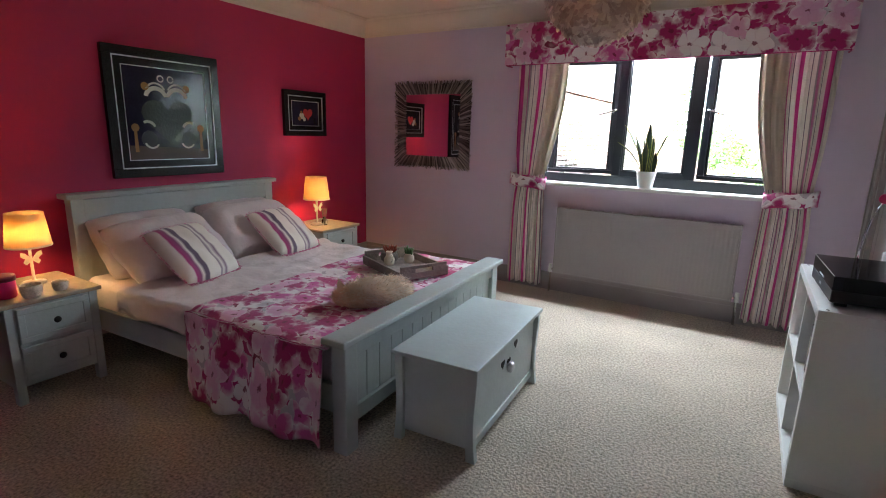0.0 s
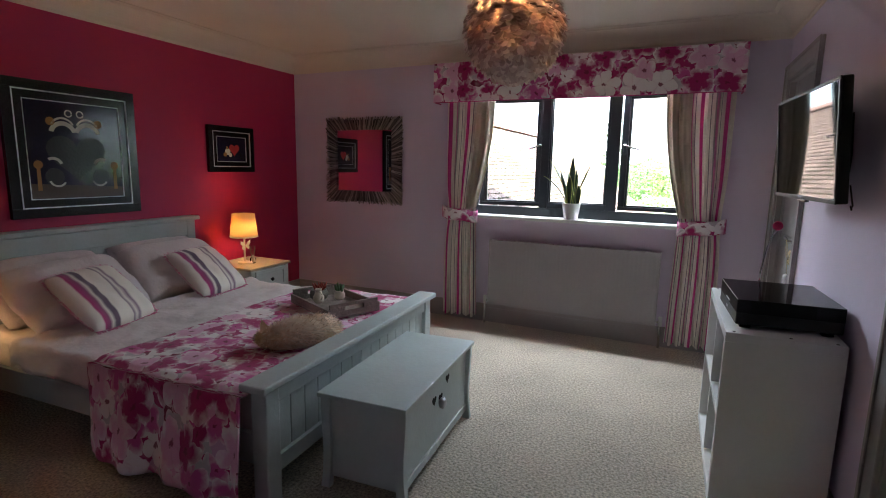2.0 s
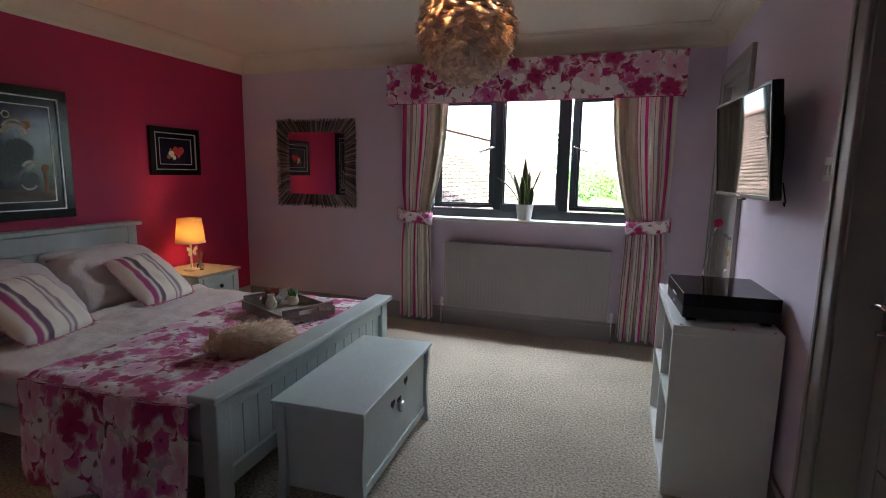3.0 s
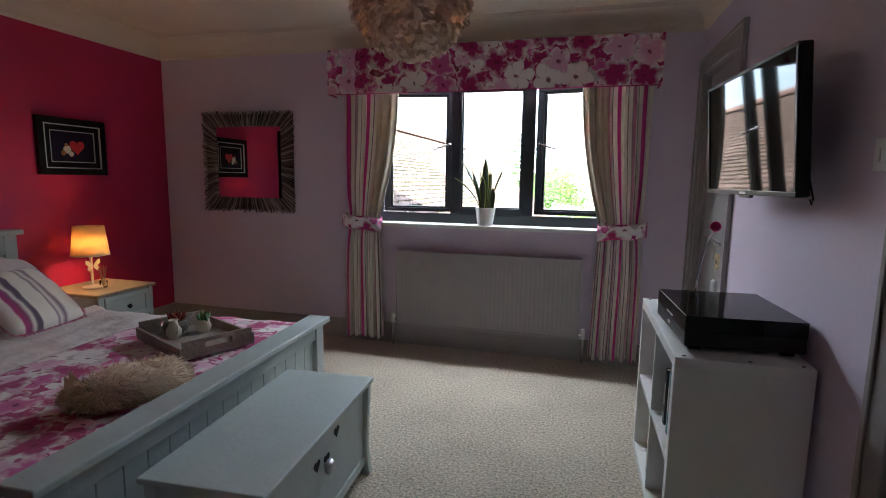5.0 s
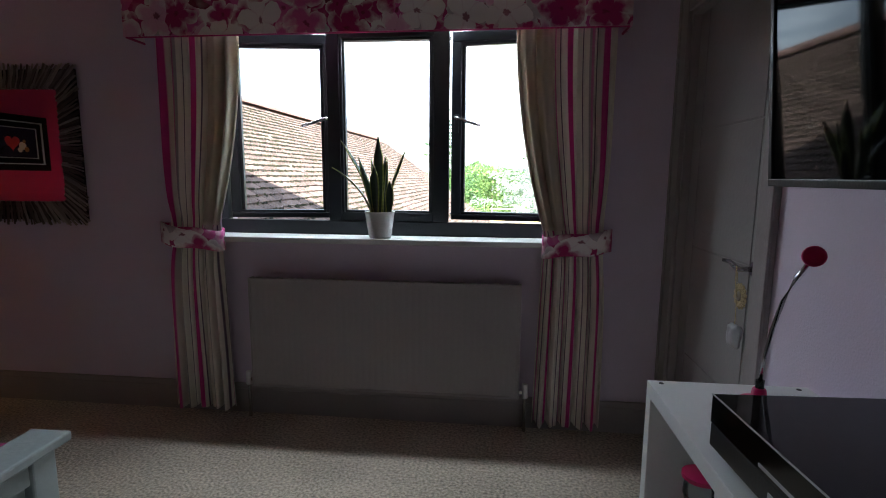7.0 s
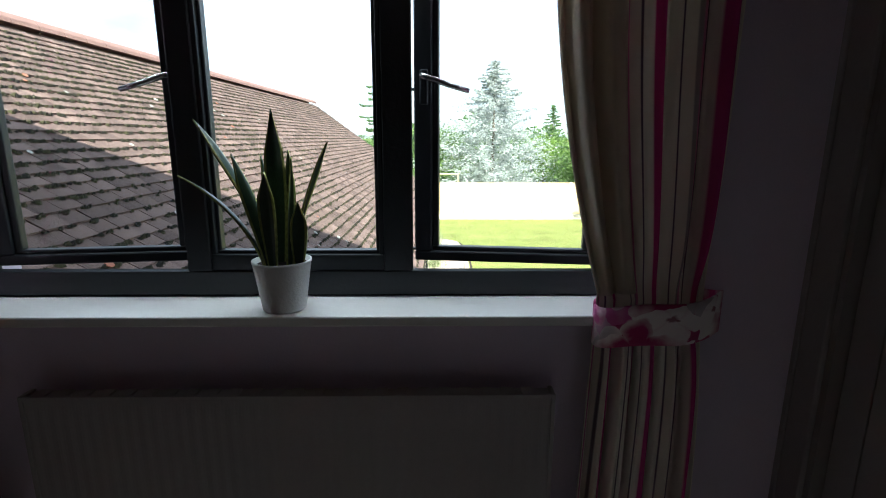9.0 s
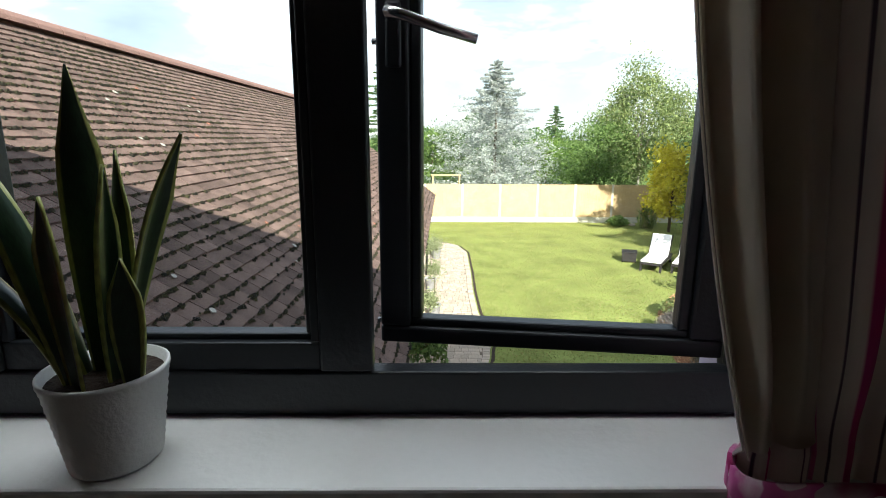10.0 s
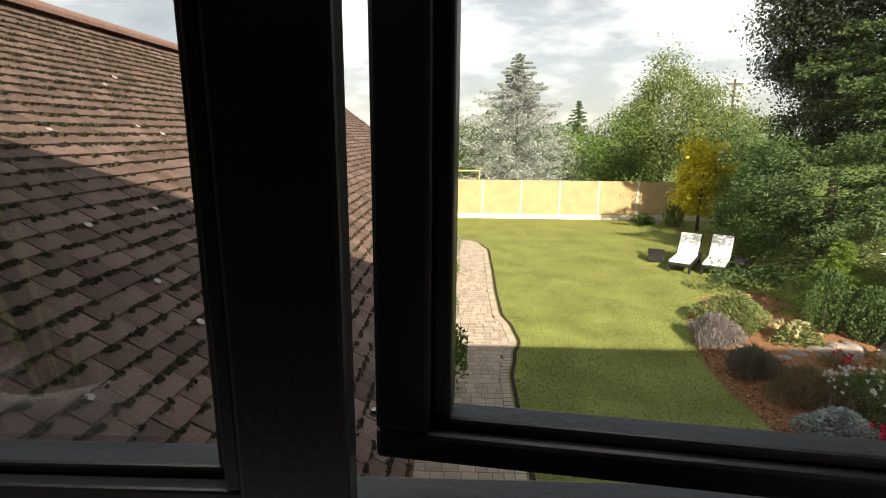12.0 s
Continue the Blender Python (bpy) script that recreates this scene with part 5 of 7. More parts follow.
part("bulb", bb, glow("pendant_bulb", (1.0, 0.62, 0.30, 1), 20.0), lamp, "warm glowing bulb", True)
part("cord", tube([(0, 0, 0.03), (0, 0, RH - LB.z - 0.02)], 0.004, 8), M_WHITE, lamp)
ro = lathe([(0.05, RH - LB.z - 0.03), (0.05, RH - LB.z - 0.012), (0.03, RH - LB.z - 0.001)], 24)
part("ceiling_rose", ro, M_WHITE, lamp, "", True)

# ---- tray and things on the bed ----
M_TRAYW = paint("weathered_grey_wood", srgb(150, 138, 130), 0.8, 16, 0.22, 0.15, 70)
TZ = 0.508
tm = BEDM @ pose(1.745, -1.765, TZ, 0, 0, -27) @ Matrix.Diagonal((1.12, 1.12, 1.15, 1))
tray = thing("serving_tray", "weathered grey wooden serving tray with cut-out handles", "tray", tm)
part("tray_base", boxes((-0.215, 0.215, -0.155, 0.155, 0, 0.010), bev=0.002), M_TRAYW, tray)
for y in (-0.155, 0.143):
    part("long_side", boxes((-0.215, 0.215, y, y + 0.012, 0.010, 0.048), bev=0.002), M_TRAYW, tray)
for x in (-0.215, 0.203):
    part("handle_end", boxes((x, x + 0.012, -0.143, 0.143, 0.010, 0.034), (x, x + 0.012, -0.143, -0.055, 0.034, 0.055), (x, x + 0.012, 0.055, 0.143, 0.034, 0.055), (x, x + 0.012, -0.143, 0.143, 0.055, 0.072), bev=0.001), M_TRAYW, tray)
M_SUCR = leafy("red_succulent", srgb(150, 40, 40), srgb(120, 90, 60), 0.5, 0.1)
M_SUCG = leafy("green_succulent", srgb(70, 110, 70), srgb(110, 140, 90), 0.5, 0.1)
M_STONE = paint("grey_stone_pot", srgb(130, 126, 122), 0.85, 20, 0.15, 0.2, 120)


def rosette(e, n, r, z, mat, seed, up=0.6):
    rr = random.Random(seed)
    for k in range(n):
        a, t = rr.uniform(0, 6.28), rr.uniform(0.2, 1)
        L = r * (0.6 + 0.5 * rr.random())
        d = Vector((math.cos(a) * t, math.sin(a) * t, up + rr.random() * 0.5)).normalized()
        b = lathe([(0.001, 0), (0.006, L * 0.25), (0.007, L * 0.6), (0.001, L)], 6)
        bmesh.ops.transform(b, matrix=Matrix.Translation((rr.uniform(-.015, .015), rr.uniform(-.015, .015), z)) @ d.to_track_quat("Z", "Y").to_matrix().to_4x4(), verts=b.verts[:])
        part("leaf", b, mat, e, "", True)


su = thing("succulent", "red succulent in a round grey stone pot", "potted plant", tm @ pose(-0.14, -0.02, 0.0105))
part("pot", lathe([(0.03, 0), (0.048, 0.015), (0.052, 0.035), (0.045, 0.058), (0.040, 0.058), (0.038, 0.05)], 24), M_STONE, su, "", True)
rosette(su, 26, 0.06, 0.05, M_SUCR, 1)
s2 = thing("succulent", "small green succulent in a white glazed jar", "potted plant", tm @ pose(-0.075, 0.075, 0.0105))
part("pot", lathe([(0.022, 0), (0.03, 0.012), (0.032, 0.03), (0.024, 0.046), (0.026, 0.054), (0.022, 0.054), (0.02, 0.046)], 20), M_CREAM, s2, "", True)
rosette(s2, 20, 0.05, 0.045, M_SUCG, 2)
vz = thing("jug", "small white ceramic jug on the tray", "jug", tm @ pose(-0.075, -0.055, 0.0105))
part("body", lathe([(0.02, 0), (0.03, 0.012), (0.031, 0.035), (0.02, 0.055), (0.016, 0.068), (0.020, 0.078), (0.016, 0.078), (0.013, 0.068)], 20), M_CREAM, vz, "", True)
part("handle", tube([(0.02, 0, 0.065), (0.04, 0, 0.058), (0.042, 0, 0.038), (0.028, 0, 0.024)], 0.004, 8), M_CREAM, vz, "", True)

# curled cat, filed under plush toys: one fluffy mesh
M_FUR = leafy("cream_cat_fur", srgb(236, 206, 176), srgb(252, 244, 232), 0.95, 0.2)
rc = random.Random(21)
pv, pf = [], []
blobs = [((0.0, 0.0, 0.055), (0.155, 0.105, 0.075)), ((0.09, 0.03, 0.055), (0.10, 0.09, 0.075)), ((-0.15, -0.02, 0.04), (0.062, 0.055, 0.05)), ((-0.06, -0.07, 0.035), (0.12, 0.05, 0.04))]
for (c, r) in blobs:
    c = Vector(c)
    base = len(pv)
    U, V = 20, 12
    for j in range(V + 1):
        for i in range(U):
            th, ph = math.pi * j / V, 2 * math.pi * i / U
            p = Vector((r[0] * math.sin(th) * math.cos(ph), r[1] * math.sin(th) * math.sin(ph), r[2] * math.cos(th)))
            p *= 1 + 0.08 * noise.noise(p * 30)
            q = c + p
            q.z = max(q.z, 0.001)
            pv.append(tuple(q))
    for j in range(V):
        for i in range(U):
            a, b = base + j * U + i, base + j * U + (i + 1) % U
            pf.append((a, b, b + U, a + U))
    for k in range(int(1100 * r[0] / 0.1)):
        th, ph = math.acos(rc.uniform(-0.5, 1)), rc.uniform(0, 6.283)
        nrm = Vector((math.sin(th) * math.cos(ph), math.sin(th) * math.sin(ph), math.cos(th)))
        p = c + Vector((r[0] * nrm.x, r[1] * nrm.y, r[2] * nrm.z))
        if p.z < 0.006:
            continue
        comb = Vector((0.9, 0.35 * math.sin(9 * p.x), -0.25))
        d = (nrm * 0.55 + comb * 0.6 + Vector((rc.uniform(-.5, .5), rc.uniform(-.5, .5), rc.uniform(-.3, .3)))).normalized() * rc.uniform(0.018, 0.034)
        s = nrm.cross(d).normalized() * rc.uniform(0.0015, 0.003)
        i0 = len(pv)
        e2 = p + d
        e2.z = max(e2.z, 0.004)
        pv += [tuple(p - s), tuple(p + s), tuple(e2)]
        pf.append((i0, i0 + 1, i0 + 2))
for sy in (-0.028, 0.024):
    i0 = len(pv)
    pv += [(-0.185, sy - 0.02, 0.07), (-0.15, sy - 0.012, 0.085), (-0.165, sy + 0.018, 0.08), (-0.185, sy, 0.125)]
    pf += [(i0, i0 + 1, i0 + 3), (i0 + 1, i0 + 2, i0 + 3), (i0 + 2, i0, i0 + 3)]
cat_mesh = quads("plush_toy", pv, pf, M_FUR)
cat_mesh.matrix_basis = BEDM @ pose(1.95, -2.36, 0.494, 0, 0, 35)
tagged(cat_mesh, "curled fluffy cream cat lying on the floral throw", "plush toy")

# ---- things on the bedside cabinets ----
M_CUP = paint("pale_patterned_ceramic", srgb(206, 196, 190), 0.5, 60, 0.2, 0.1, 120)
M_WAX = paint("candle_wax", srgb(236, 222, 200), 0.5)
for x, y, r, h in ((0.61, -3.285, 0.046, 0.062), (0.59, -3.155, 0.036, 0.047)):
    cnd = thing("candle_cup", "pale ceramic candle cup with a wax fill", "candle", pose(x, y, 0.5205), "candles on the bedside cabinet")
    part("cup", lathe([(r * 0.72, 0), (r * 0.9, h * 0.2), (r, h * 0.7), (r, h), (r * 0.92, h), (r * 0.90, h * 0.8)], 28), M_CUP, cnd, "", True)
    part("wax", lathe([(r * 0.89, h * 0.7), (r * 0.89, h * 0.80), (0.002, h * 0.8)], 24), M_WAX, cnd)
tin = thing("gift_tin", "round deep pink floral tin with lid", "tin", pose(0.52, -3.365, 0.5205))
part("body", lathe([(0.05, 0), (0.052, 0.004), (0.052, 0.085)], 28), M_HOTPINK, tin, "", True)
part("lid", lathe([(0.055, 0.085), (0.055, 0.108), (0.052, 0.111), (0.01, 0.112)], 28), paint("plum_lid", srgb(120, 20, 60), 0.4), tin, "", True)
rd = thing("reed_diffuser", "glass reed diffuser bottle with thin sticks", "diffuser", pose(0.33, -0.98, 0.5205))
part("bottle", lathe([(0.022, 0), (0.024, 0.004), (0.024, 0.045), (0.010, 0.055), (0.010, 0.068)], 20), M_CLEAR, rd, "", True)
for k in range(6):
    a = k * 1.05
    part("reed", tube([(0.004 * math.cos(a), 0.004 * math.sin(a), 0.01), (0.025 * math.cos(a), 0.025 * math.sin(a), 0.15)], 0.0013, 6), M_OAKTOP, rd)
# added area lamp in the head of the window opening, standing in for overcast skylight
wd = bpy.data.lights.new("window_fill_lamp", "AREA")
wd.shape, wd.size, wd.size_y, wd.energy, wd.color = "RECTANGLE", 1.75, 0.12, 7.6, (0.93, 0.97, 1.0)
wlamp = new("window_fill_lamp", wd)
wlamp.matrix_world = look((2.865, 0.255, 2.03), (2.865, -0.9, 0.95))

# ======== outside ========
G = -2.65
M_GRASS = paint("lawn_grass", (0.235, 0.275, 0.08, 1), 0.95, 1.1, 0.38, 1.0, 16, spec=0.1, fine=0.35)
M_FIELD = paint("rough_grass", (0.13, 0.19, 0.05, 1), 0.95, 0.2, 0.3, 0.4, 8, spec=0.1)
M_TILE = paint("brown_clay_tile", srgb(117, 98, 90), 0.9, 7, 0.42, 0.7, 90, per_object=0.30, spec=0.2, fine=0.45)
# extra dark: moss whose colour also holds the shade of the tile joints
M_MOSS_SHADE = leafy("roof_moss_joint_shade", srgb(24, 22, 16), srgb(58, 55, 30), 0.95, 0.0)
M_LICH = paint("pale_lichen", srgb(186, 182, 172), 0.95, 40, 0.1)
M_LICHR = paint("pinkish_lichen", srgb(168, 110, 88), 0.95, 40, 0.1)
M_RIDGE = paint("red_ridge_tile", srgb(150, 118, 108), 0.85, 9, 0.15, 0.2, 60)
M_FASCIA = paint("black_gutter", srgb(26, 26, 28), 0.4)
M_BRICK = paint("red_brick_wall", srgb(150, 92, 70), 0.9, 6, 0.2, 0.4, 40)
M_RENDER = paint("cream_render", srgb(232, 214, 180), 0.8, 3, 0.08, 0.1, 40)
M_TIMBER = paint("brown_timber_post", srgb(136, 92, 58), 0.75, 10, 0.2, 0.2, 50)
M_PAVE = paint("buff_paving_block", srgb(188, 174, 158), 0.9, 5, 0.14, 0.3, 70, per_object=0.16)
M_JOINT = paint("sandy_joint", srgb(120, 106, 92), 0.95, 20, 0.2, 0.3)
M_FENCE = paint("new_pine_fence", srgb(190, 164, 124), 0.75, 3, 0.16, 0.2, 30)
M_CONC = paint("pale_concrete", srgb(206, 200, 186), 0.9, 6, 0.10, 0.2, 60)
M_MULCH = paint("bark_mulch", srgb(150, 106, 74), 0.95, 14, 0.35, 0.6, 60)
M_CHIP = leafy("bark_chips", srgb(104, 70, 48), srgb(226, 182, 138), 0.95, 0.0)
M_RATTAN = paint("black_rattan", srgb(30, 26, 26), 0.6, 60, 0.3, 0.4, 200)
M_CUSHW = paint("white_lounger_cushion", srgb(228, 228, 226), 0.8, 8, 0.04, 0.05)
M_BARK = paint("tree_bark", srgb(96, 80, 66), 0.95, 12, 0.3, 0.5, 40)
M_BIRCH = paint("pale_birch_bark", srgb(200, 194, 182), 0.85, 12, 0.25, 0.3, 40)
M_ROCK = paint("grey_rock", srgb(160, 150, 140), 0.95, 5, 0.25, 0.5, 30)


struct("ground", boxes((-900, 900, 24.6, 1800, G - 0.3, G - 0.02), (-900, 2.0, -400, 24.6, G - 0.3, G - 0.02), (20, 900, -400, 24.6, G - 0.3, G - 0.02), (2.0, 20, -400, 0.2, G - 0.3, G - 0.02), (2.0, 20, 0.2, 24.6, G - 0.3, G - 0.03)), M_FIELD, "rough green grassland reaching the horizon", "ground")
struct("lawn", boxes((2.6, 19.0, 0.3, 24.1, G - 0.025, G)), M_GRASS, "mown green garden lawn with dry patches", "lawn")

# main house body and eave, which shade the near garden
house = tagged(new("house_body"), "own house with brick walls and overhanging eaves", "house", "", "structure")
part("wall_below", boxes((-6, 13, 0.02, 0.27, G, -0.21)), M_BRICK, house)
part("wall_side", boxes((-6, -0.21, 0.02, 0.27, -0.21, 2.1), (RX + 0.21, 13, 0.02, 0.27, -0.21, 2.1)), M_BRICK, house)
part("eave", boxes((-6.3, 13.3, 0.29, 0.62, 2.09, 2.20)), M_WHITE, house)
part("gutter", tube([(-6.3, 0.66, 2.13), (13.3, 0.66, 2.13)], 0.05, 10), M_FASCIA, house)
rbm = bmesh.new()
q = [rbm.verts.new(v) for v in ((-6.3, 0.64, 2.20), (13.3, 0.64, 2.20), (13.3, -6.0, 5.0), (-6.3, -6.0, 5.0))]
rbm.faces.new(q)
shell(rbm, 0.12)
part("roof", rbm, M_TILE, house)

# ---- the wing with its tiled roof ----
wing = thing("house_wing", "single-storey wing with mossy brown tiled roof", "house wing", pose(-0.20, 0, 0, 0, 0, -1.06))
EX, EZ, KX, KZ, WY0, WY1 = 3.16, -0.20, -0.43, 2.39, 0.30, 14.4
sl = Vector((KX - EX, 0, KZ - EZ))
SL = sl.length
up = sl.normalized()
nrm = Vector((-up.z, 0, up.x))
if nrm.z < 0:
    nrm = -nrm
dk = bmesh.new()
q = [dk.verts.new(v) for v in ((EX, WY0, EZ - 0.03), (EX, WY1, EZ - 0.03), (KX, WY1, KZ - 0.03), (KX, WY0, KZ - 0.03))]
dk.faces.new(q)
q = [dk.verts.new(v) for v in ((KX, WY0, KZ - 0.03), (KX, WY1, KZ - 0.03), (KX * 2 - EX, WY1, EZ - 0.03), (KX * 2 - EX, WY0, EZ - 0.03))]
dk.faces.new(q)
shell(dk, 0.05)
part("roof_deck", dk, M_SOIL, wing)
part("wing_wall", boxes((2.60, 2.78, WY0, WY1 - 0.15, G, EZ - 0.06)), M_RENDER, wing)
gb = bmesh.new()
q = [gb.verts.new(v) for v in ((2.78, WY1 - 0.2, G), (2.78, WY1 - 0.2, EZ - 0.02), (KX, WY1 - 0.2, KZ - 0.12), (KX * 2 - 2.78, WY1 - 0.2, EZ - 0.02), (KX * 2 - 2.78, WY1 - 0.2, G))]
gb.faces.new(q)
shell(gb, 0.1)
part("gable_wall", gb, M_BRICK, wing)
part("brick_pier", boxes((2.78, 2.90, 3.4, 3.75, G, EZ - 0.1), (2.78, 2.90, 0.3, 0.8, G, EZ - 0.1)), M_BRICK, wing)
for y in (4.9, 6.1, 7.3, 8.5, 9.7, 10.9, 12.1, 13.3):
    part("timber_post", boxes((2.78, 2.90, y, y + 0.14, G, EZ - 0.1), bev=0.006), M_TIMBER, wing)
    part("white_panel", boxes((2.781, 2.80, y + 0.18, y + 1.02, G + 0.1, EZ - 0.35), bev=0.004), M_WHITE, wing)
part("fascia", boxes((3.02, 3.06, WY0, WY1, EZ - 0.16, EZ - 0.02)), M_FASCIA, wing)
gt = bmesh.new()
rows = []
for y in (WY0, WY1):
    rows.append([gt.verts.new((3.12 + 0.055 * math.cos(a), y, EZ - 0.055 + 0.055 * math.sin(a))) for a in [math.pi + math.pi * k / 8 for k in range(9)]])
for k in range(8):
    gt.faces.new((rows[0][k], rows[0][k + 1], rows[1][k + 1], rows[1][k]))
shell(gt, 0.004)
part("gutter", gt, M_FASCIA, wing)
part("downpipe", tube([(3.12, 14.2, EZ - 0.1), (3.0, 14.2, EZ - 0.4), (2.95, 14.2, G)], 0.035, 10), M_FASCIA, wing)
rt = random.Random(4)
TW, TG, TL = 0.168, 0.101, 0.155
ncol, nrow = int((WY1 - WY0) / TW), int(SL / TG)
tile_me = []
for k in range(4):
    bm = bmesh.new()
    box(bm, 0, TL, 0.0015, TW - 0.003, 0, 0.013)
    for v in bm.verts:
        v.co.z += rt.uniform(-0.001, 0.002) + (0.003 if 0.03 < v.co.y < 0.12 else 0)
        v.co += Vector((rt.uniform(-0.003, 0.003), rt.uniform(-0.001, 0.001), 0))
    me = bpy.data.meshes.new("roof_tile")
    bm.to_mesh(me)
    bm.free()
    me.materials.append(M_TILE)
    tile_me.append(me)
rot = Matrix((up, Vector((0, 1, 0)), nrm)).transposed().to_4x4()
jv, jf, n_part = [], [], 0
base = [Vector(v) for v in ((0, 0.0015, 0), (TL, 0.0015, 0), (TL, TW - 0.003, 0), (0, TW - 0.003, 0), (0, 0.0015, 0.013), (TL, 0.0015, 0.013), (TL, TW - 0.003, 0.013), (0, TW - 0.003, 0.013))]
bf = [(4, 5, 6, 7), (0, 4, 7, 3), (0, 1, 5, 4), (3, 7, 6, 2)]
for r in range(nrow):
    for c in range(ncol):
        y = WY0 + c * TW + (TW / 2 if r % 2 else 0) + rt.uniform(-0.003, 0.003)
        if y + TW > WY1 + 0.03:
            continue
        s = r * TG - 0.045 + rt.uniform(-0.004, 0.004)
        o = Vector((EX, y, EZ)) + up * s + nrm * (0.010 + rt.uniform(0, 0.003))
        tilt = Matrix.Rotation(radians(7.5 + rt.uniform(-0.9, 0.9)), 4, "Y") @ Matrix.Rotation(radians(rt.uniform(-1.4, 1.4)), 4, "Z")
        mt = Matrix.Translation(o) @ rot @ tilt
        if c < 13 and 1 <= r < 24 and n_part < 300:
            ob = new("roof_tile", tile_me[rt.randrange(4)])
            ob.parent = wing
            ob.matrix_basis = mt
            n_part += 1
        else:
            i0 = len(jv)
            jv += [tuple(mt @ v) for v in base]
            jf += [tuple(i0 + i for i in f) for f in bf]
tagged(quads("roof_tiles_rest", jv, jf, M_TILE, wing), kind="stuff")
for k in range(int((WY1 - WY0) / 0.32)):
    y = WY0 + k * 0.32
    bm = bmesh.new()
    for yy in (y + 0.004, y + 0.316):
        [bm.verts.new((KX + 0.12 * math.cos(a), yy, KZ - 0.02 + 0.10 * math.sin(a))) for a in [math.pi * i / 8 for i in range(9)]]
    bm.verts.ensure_lookup_table()
    for i in range(8):
        bm.faces.new((bm.verts[i], bm.verts[i + 1], bm.verts[9 + i + 1], bm.verts[9 + i]))
    shell(bm, 0.012)
    part("ridge_tile", bm, M_RIDGE, wing)
# moss cushions in the joints, which also paint the shade between tiles; lichen discs
mv, mf = [], []
moss_patch = lambda r, y: noise.noise(Vector((y * 0.9, r * 0.16, 4.0)))
for k in range(26000):
    r, yv = rt.randrange(nrow), rt.uniform(WY0, WY1)
    if rt.random() < 0.6:
        yv = WY0 + (yv - WY0) * 0.42
    if rt.random() > 0.62 + moss_patch(r, yv):
        continue
    # thickest where the side joints meet a course's lower edge
    if rt.random() < 0.5:
        yv = WY0 + round((yv - WY0) / TW - (0.5 if r % 2 else 0)) * TW + (TW / 2 if r % 2 else 0) + rt.gauss(0, 0.012)
    p = Vector((EX, yv, EZ)) + up * (r * TG - 0.052 + rt.gauss(0, 0.006)) + nrm * 0.018
    sz = rt.uniform(0.006, 0.019)
    i0 = len(mv)
    for i in range(6):
        a = i * math.pi / 3
        rr = sz * rt.uniform(0.6, 1.3)
        mv.append(tuple(p + Vector((0, 1, 0)) * (math.cos(a) * rr * 1.5) + up * (math.sin(a) * rr)))
    mv.append(tuple(p + nrm * (sz * 0.7 + 0.006)))
    mf += [(i0 + i, i0 + (i + 1) % 6, i0 + 6) for i in range(6)]
tagged(quads("moss", mv, mf, M_MOSS_SHADE, wing), kind="stuff")
for k in range(46):
    p = Vector((EX, rt.uniform(0.8, 7.0), EZ)) + up * rt.uniform(0.3, 3.6) + nrm * 0.032
    R = rt.uniform(0.008, 0.026)
    bm = bmesh.new()
    vsx = [bm.verts.new(p + Vector((0, 1, 0)) * (math.cos(i * 0.524) * R * rt.uniform(0.8, 1.1)) + up * (math.sin(i * 0.524) * R * rt.uniform(0.8, 1.1)) + nrm * 0.0) for i in range(12)]
    f = bm.faces.new(vsx)
    shell(bm, 0.004)
    part("lichen", bm, M_LICHR if k % 5 == 0 else M_LICH, wing)

# ---- path of paving blocks ----
path = tagged(new("garden_path"), "curved path of buff concrete paving blocks", "path", "", "structure")
EDGE = [(0.3, 4.17), (5.6, 4.17), (7.6, 4.20), (8.5, 4.34), (9.2, 4.51), (9.9, 4.46), (10.8, 4.30), (12.0, 4.30), (15.0, 4.38), (17.2, 4.42), (18.3, 4.20), (19.1, 3.7), (19.5, 2.9)]


def edge_x(y):
    return lerp([(a, b) for a, b in EDGE], y)


bmj = bmesh.new()
lft, rgt = [], []
for k in range(65):
    y = 0.3 + (19.5 - 0.3) * k / 64
    lft.append(bmj.verts.new((2.78, y, G + 0.004)))
    rgt.append(bmj.verts.new((edge_x(y), y, G + 0.004)))
for k in range(64):
    bmj.faces.new((lft[k], rgt[k], rgt[k + 1], lft[k + 1]))
part("path_bed", bmj, M_JOINT, path)
bmk = bmesh.new()
bmk_pts = [Vector((edge_x(0.3 + 19.2 * k / 80) + 0.03, 0.3 + 19.2 * k / 80, G + 0.002)) for k in range(81)]
a_ = [bmk.verts.new(p) for p in bmk_pts]
b_ = [bmk.verts.new(p + Vector((0.07, 0, -0.001))) for p in bmk_pts]
for k in range(80):
    bmk.faces.new((a_[k], b_[k], b_[k + 1], a_[k + 1]))
part("soil_edge", bmk, M_SOIL, path)
pm = []
for w in (0.205, 0.14, 0.17):
    bm = bmesh.new()
    box(bm, 0.003, w - 0.003, 0.003, 0.157, 0, 0.045, bev=0.005, seg=1)
    me = bpy.data.meshes.new("paving_block")
    bm.to_mesh(me)
    bm.free()
    me.materials.append(M_PAVE)
    pm.append((w, me))
rp = random.Random(9)
jv, jf, npv = [], [], 0
y = 0.35
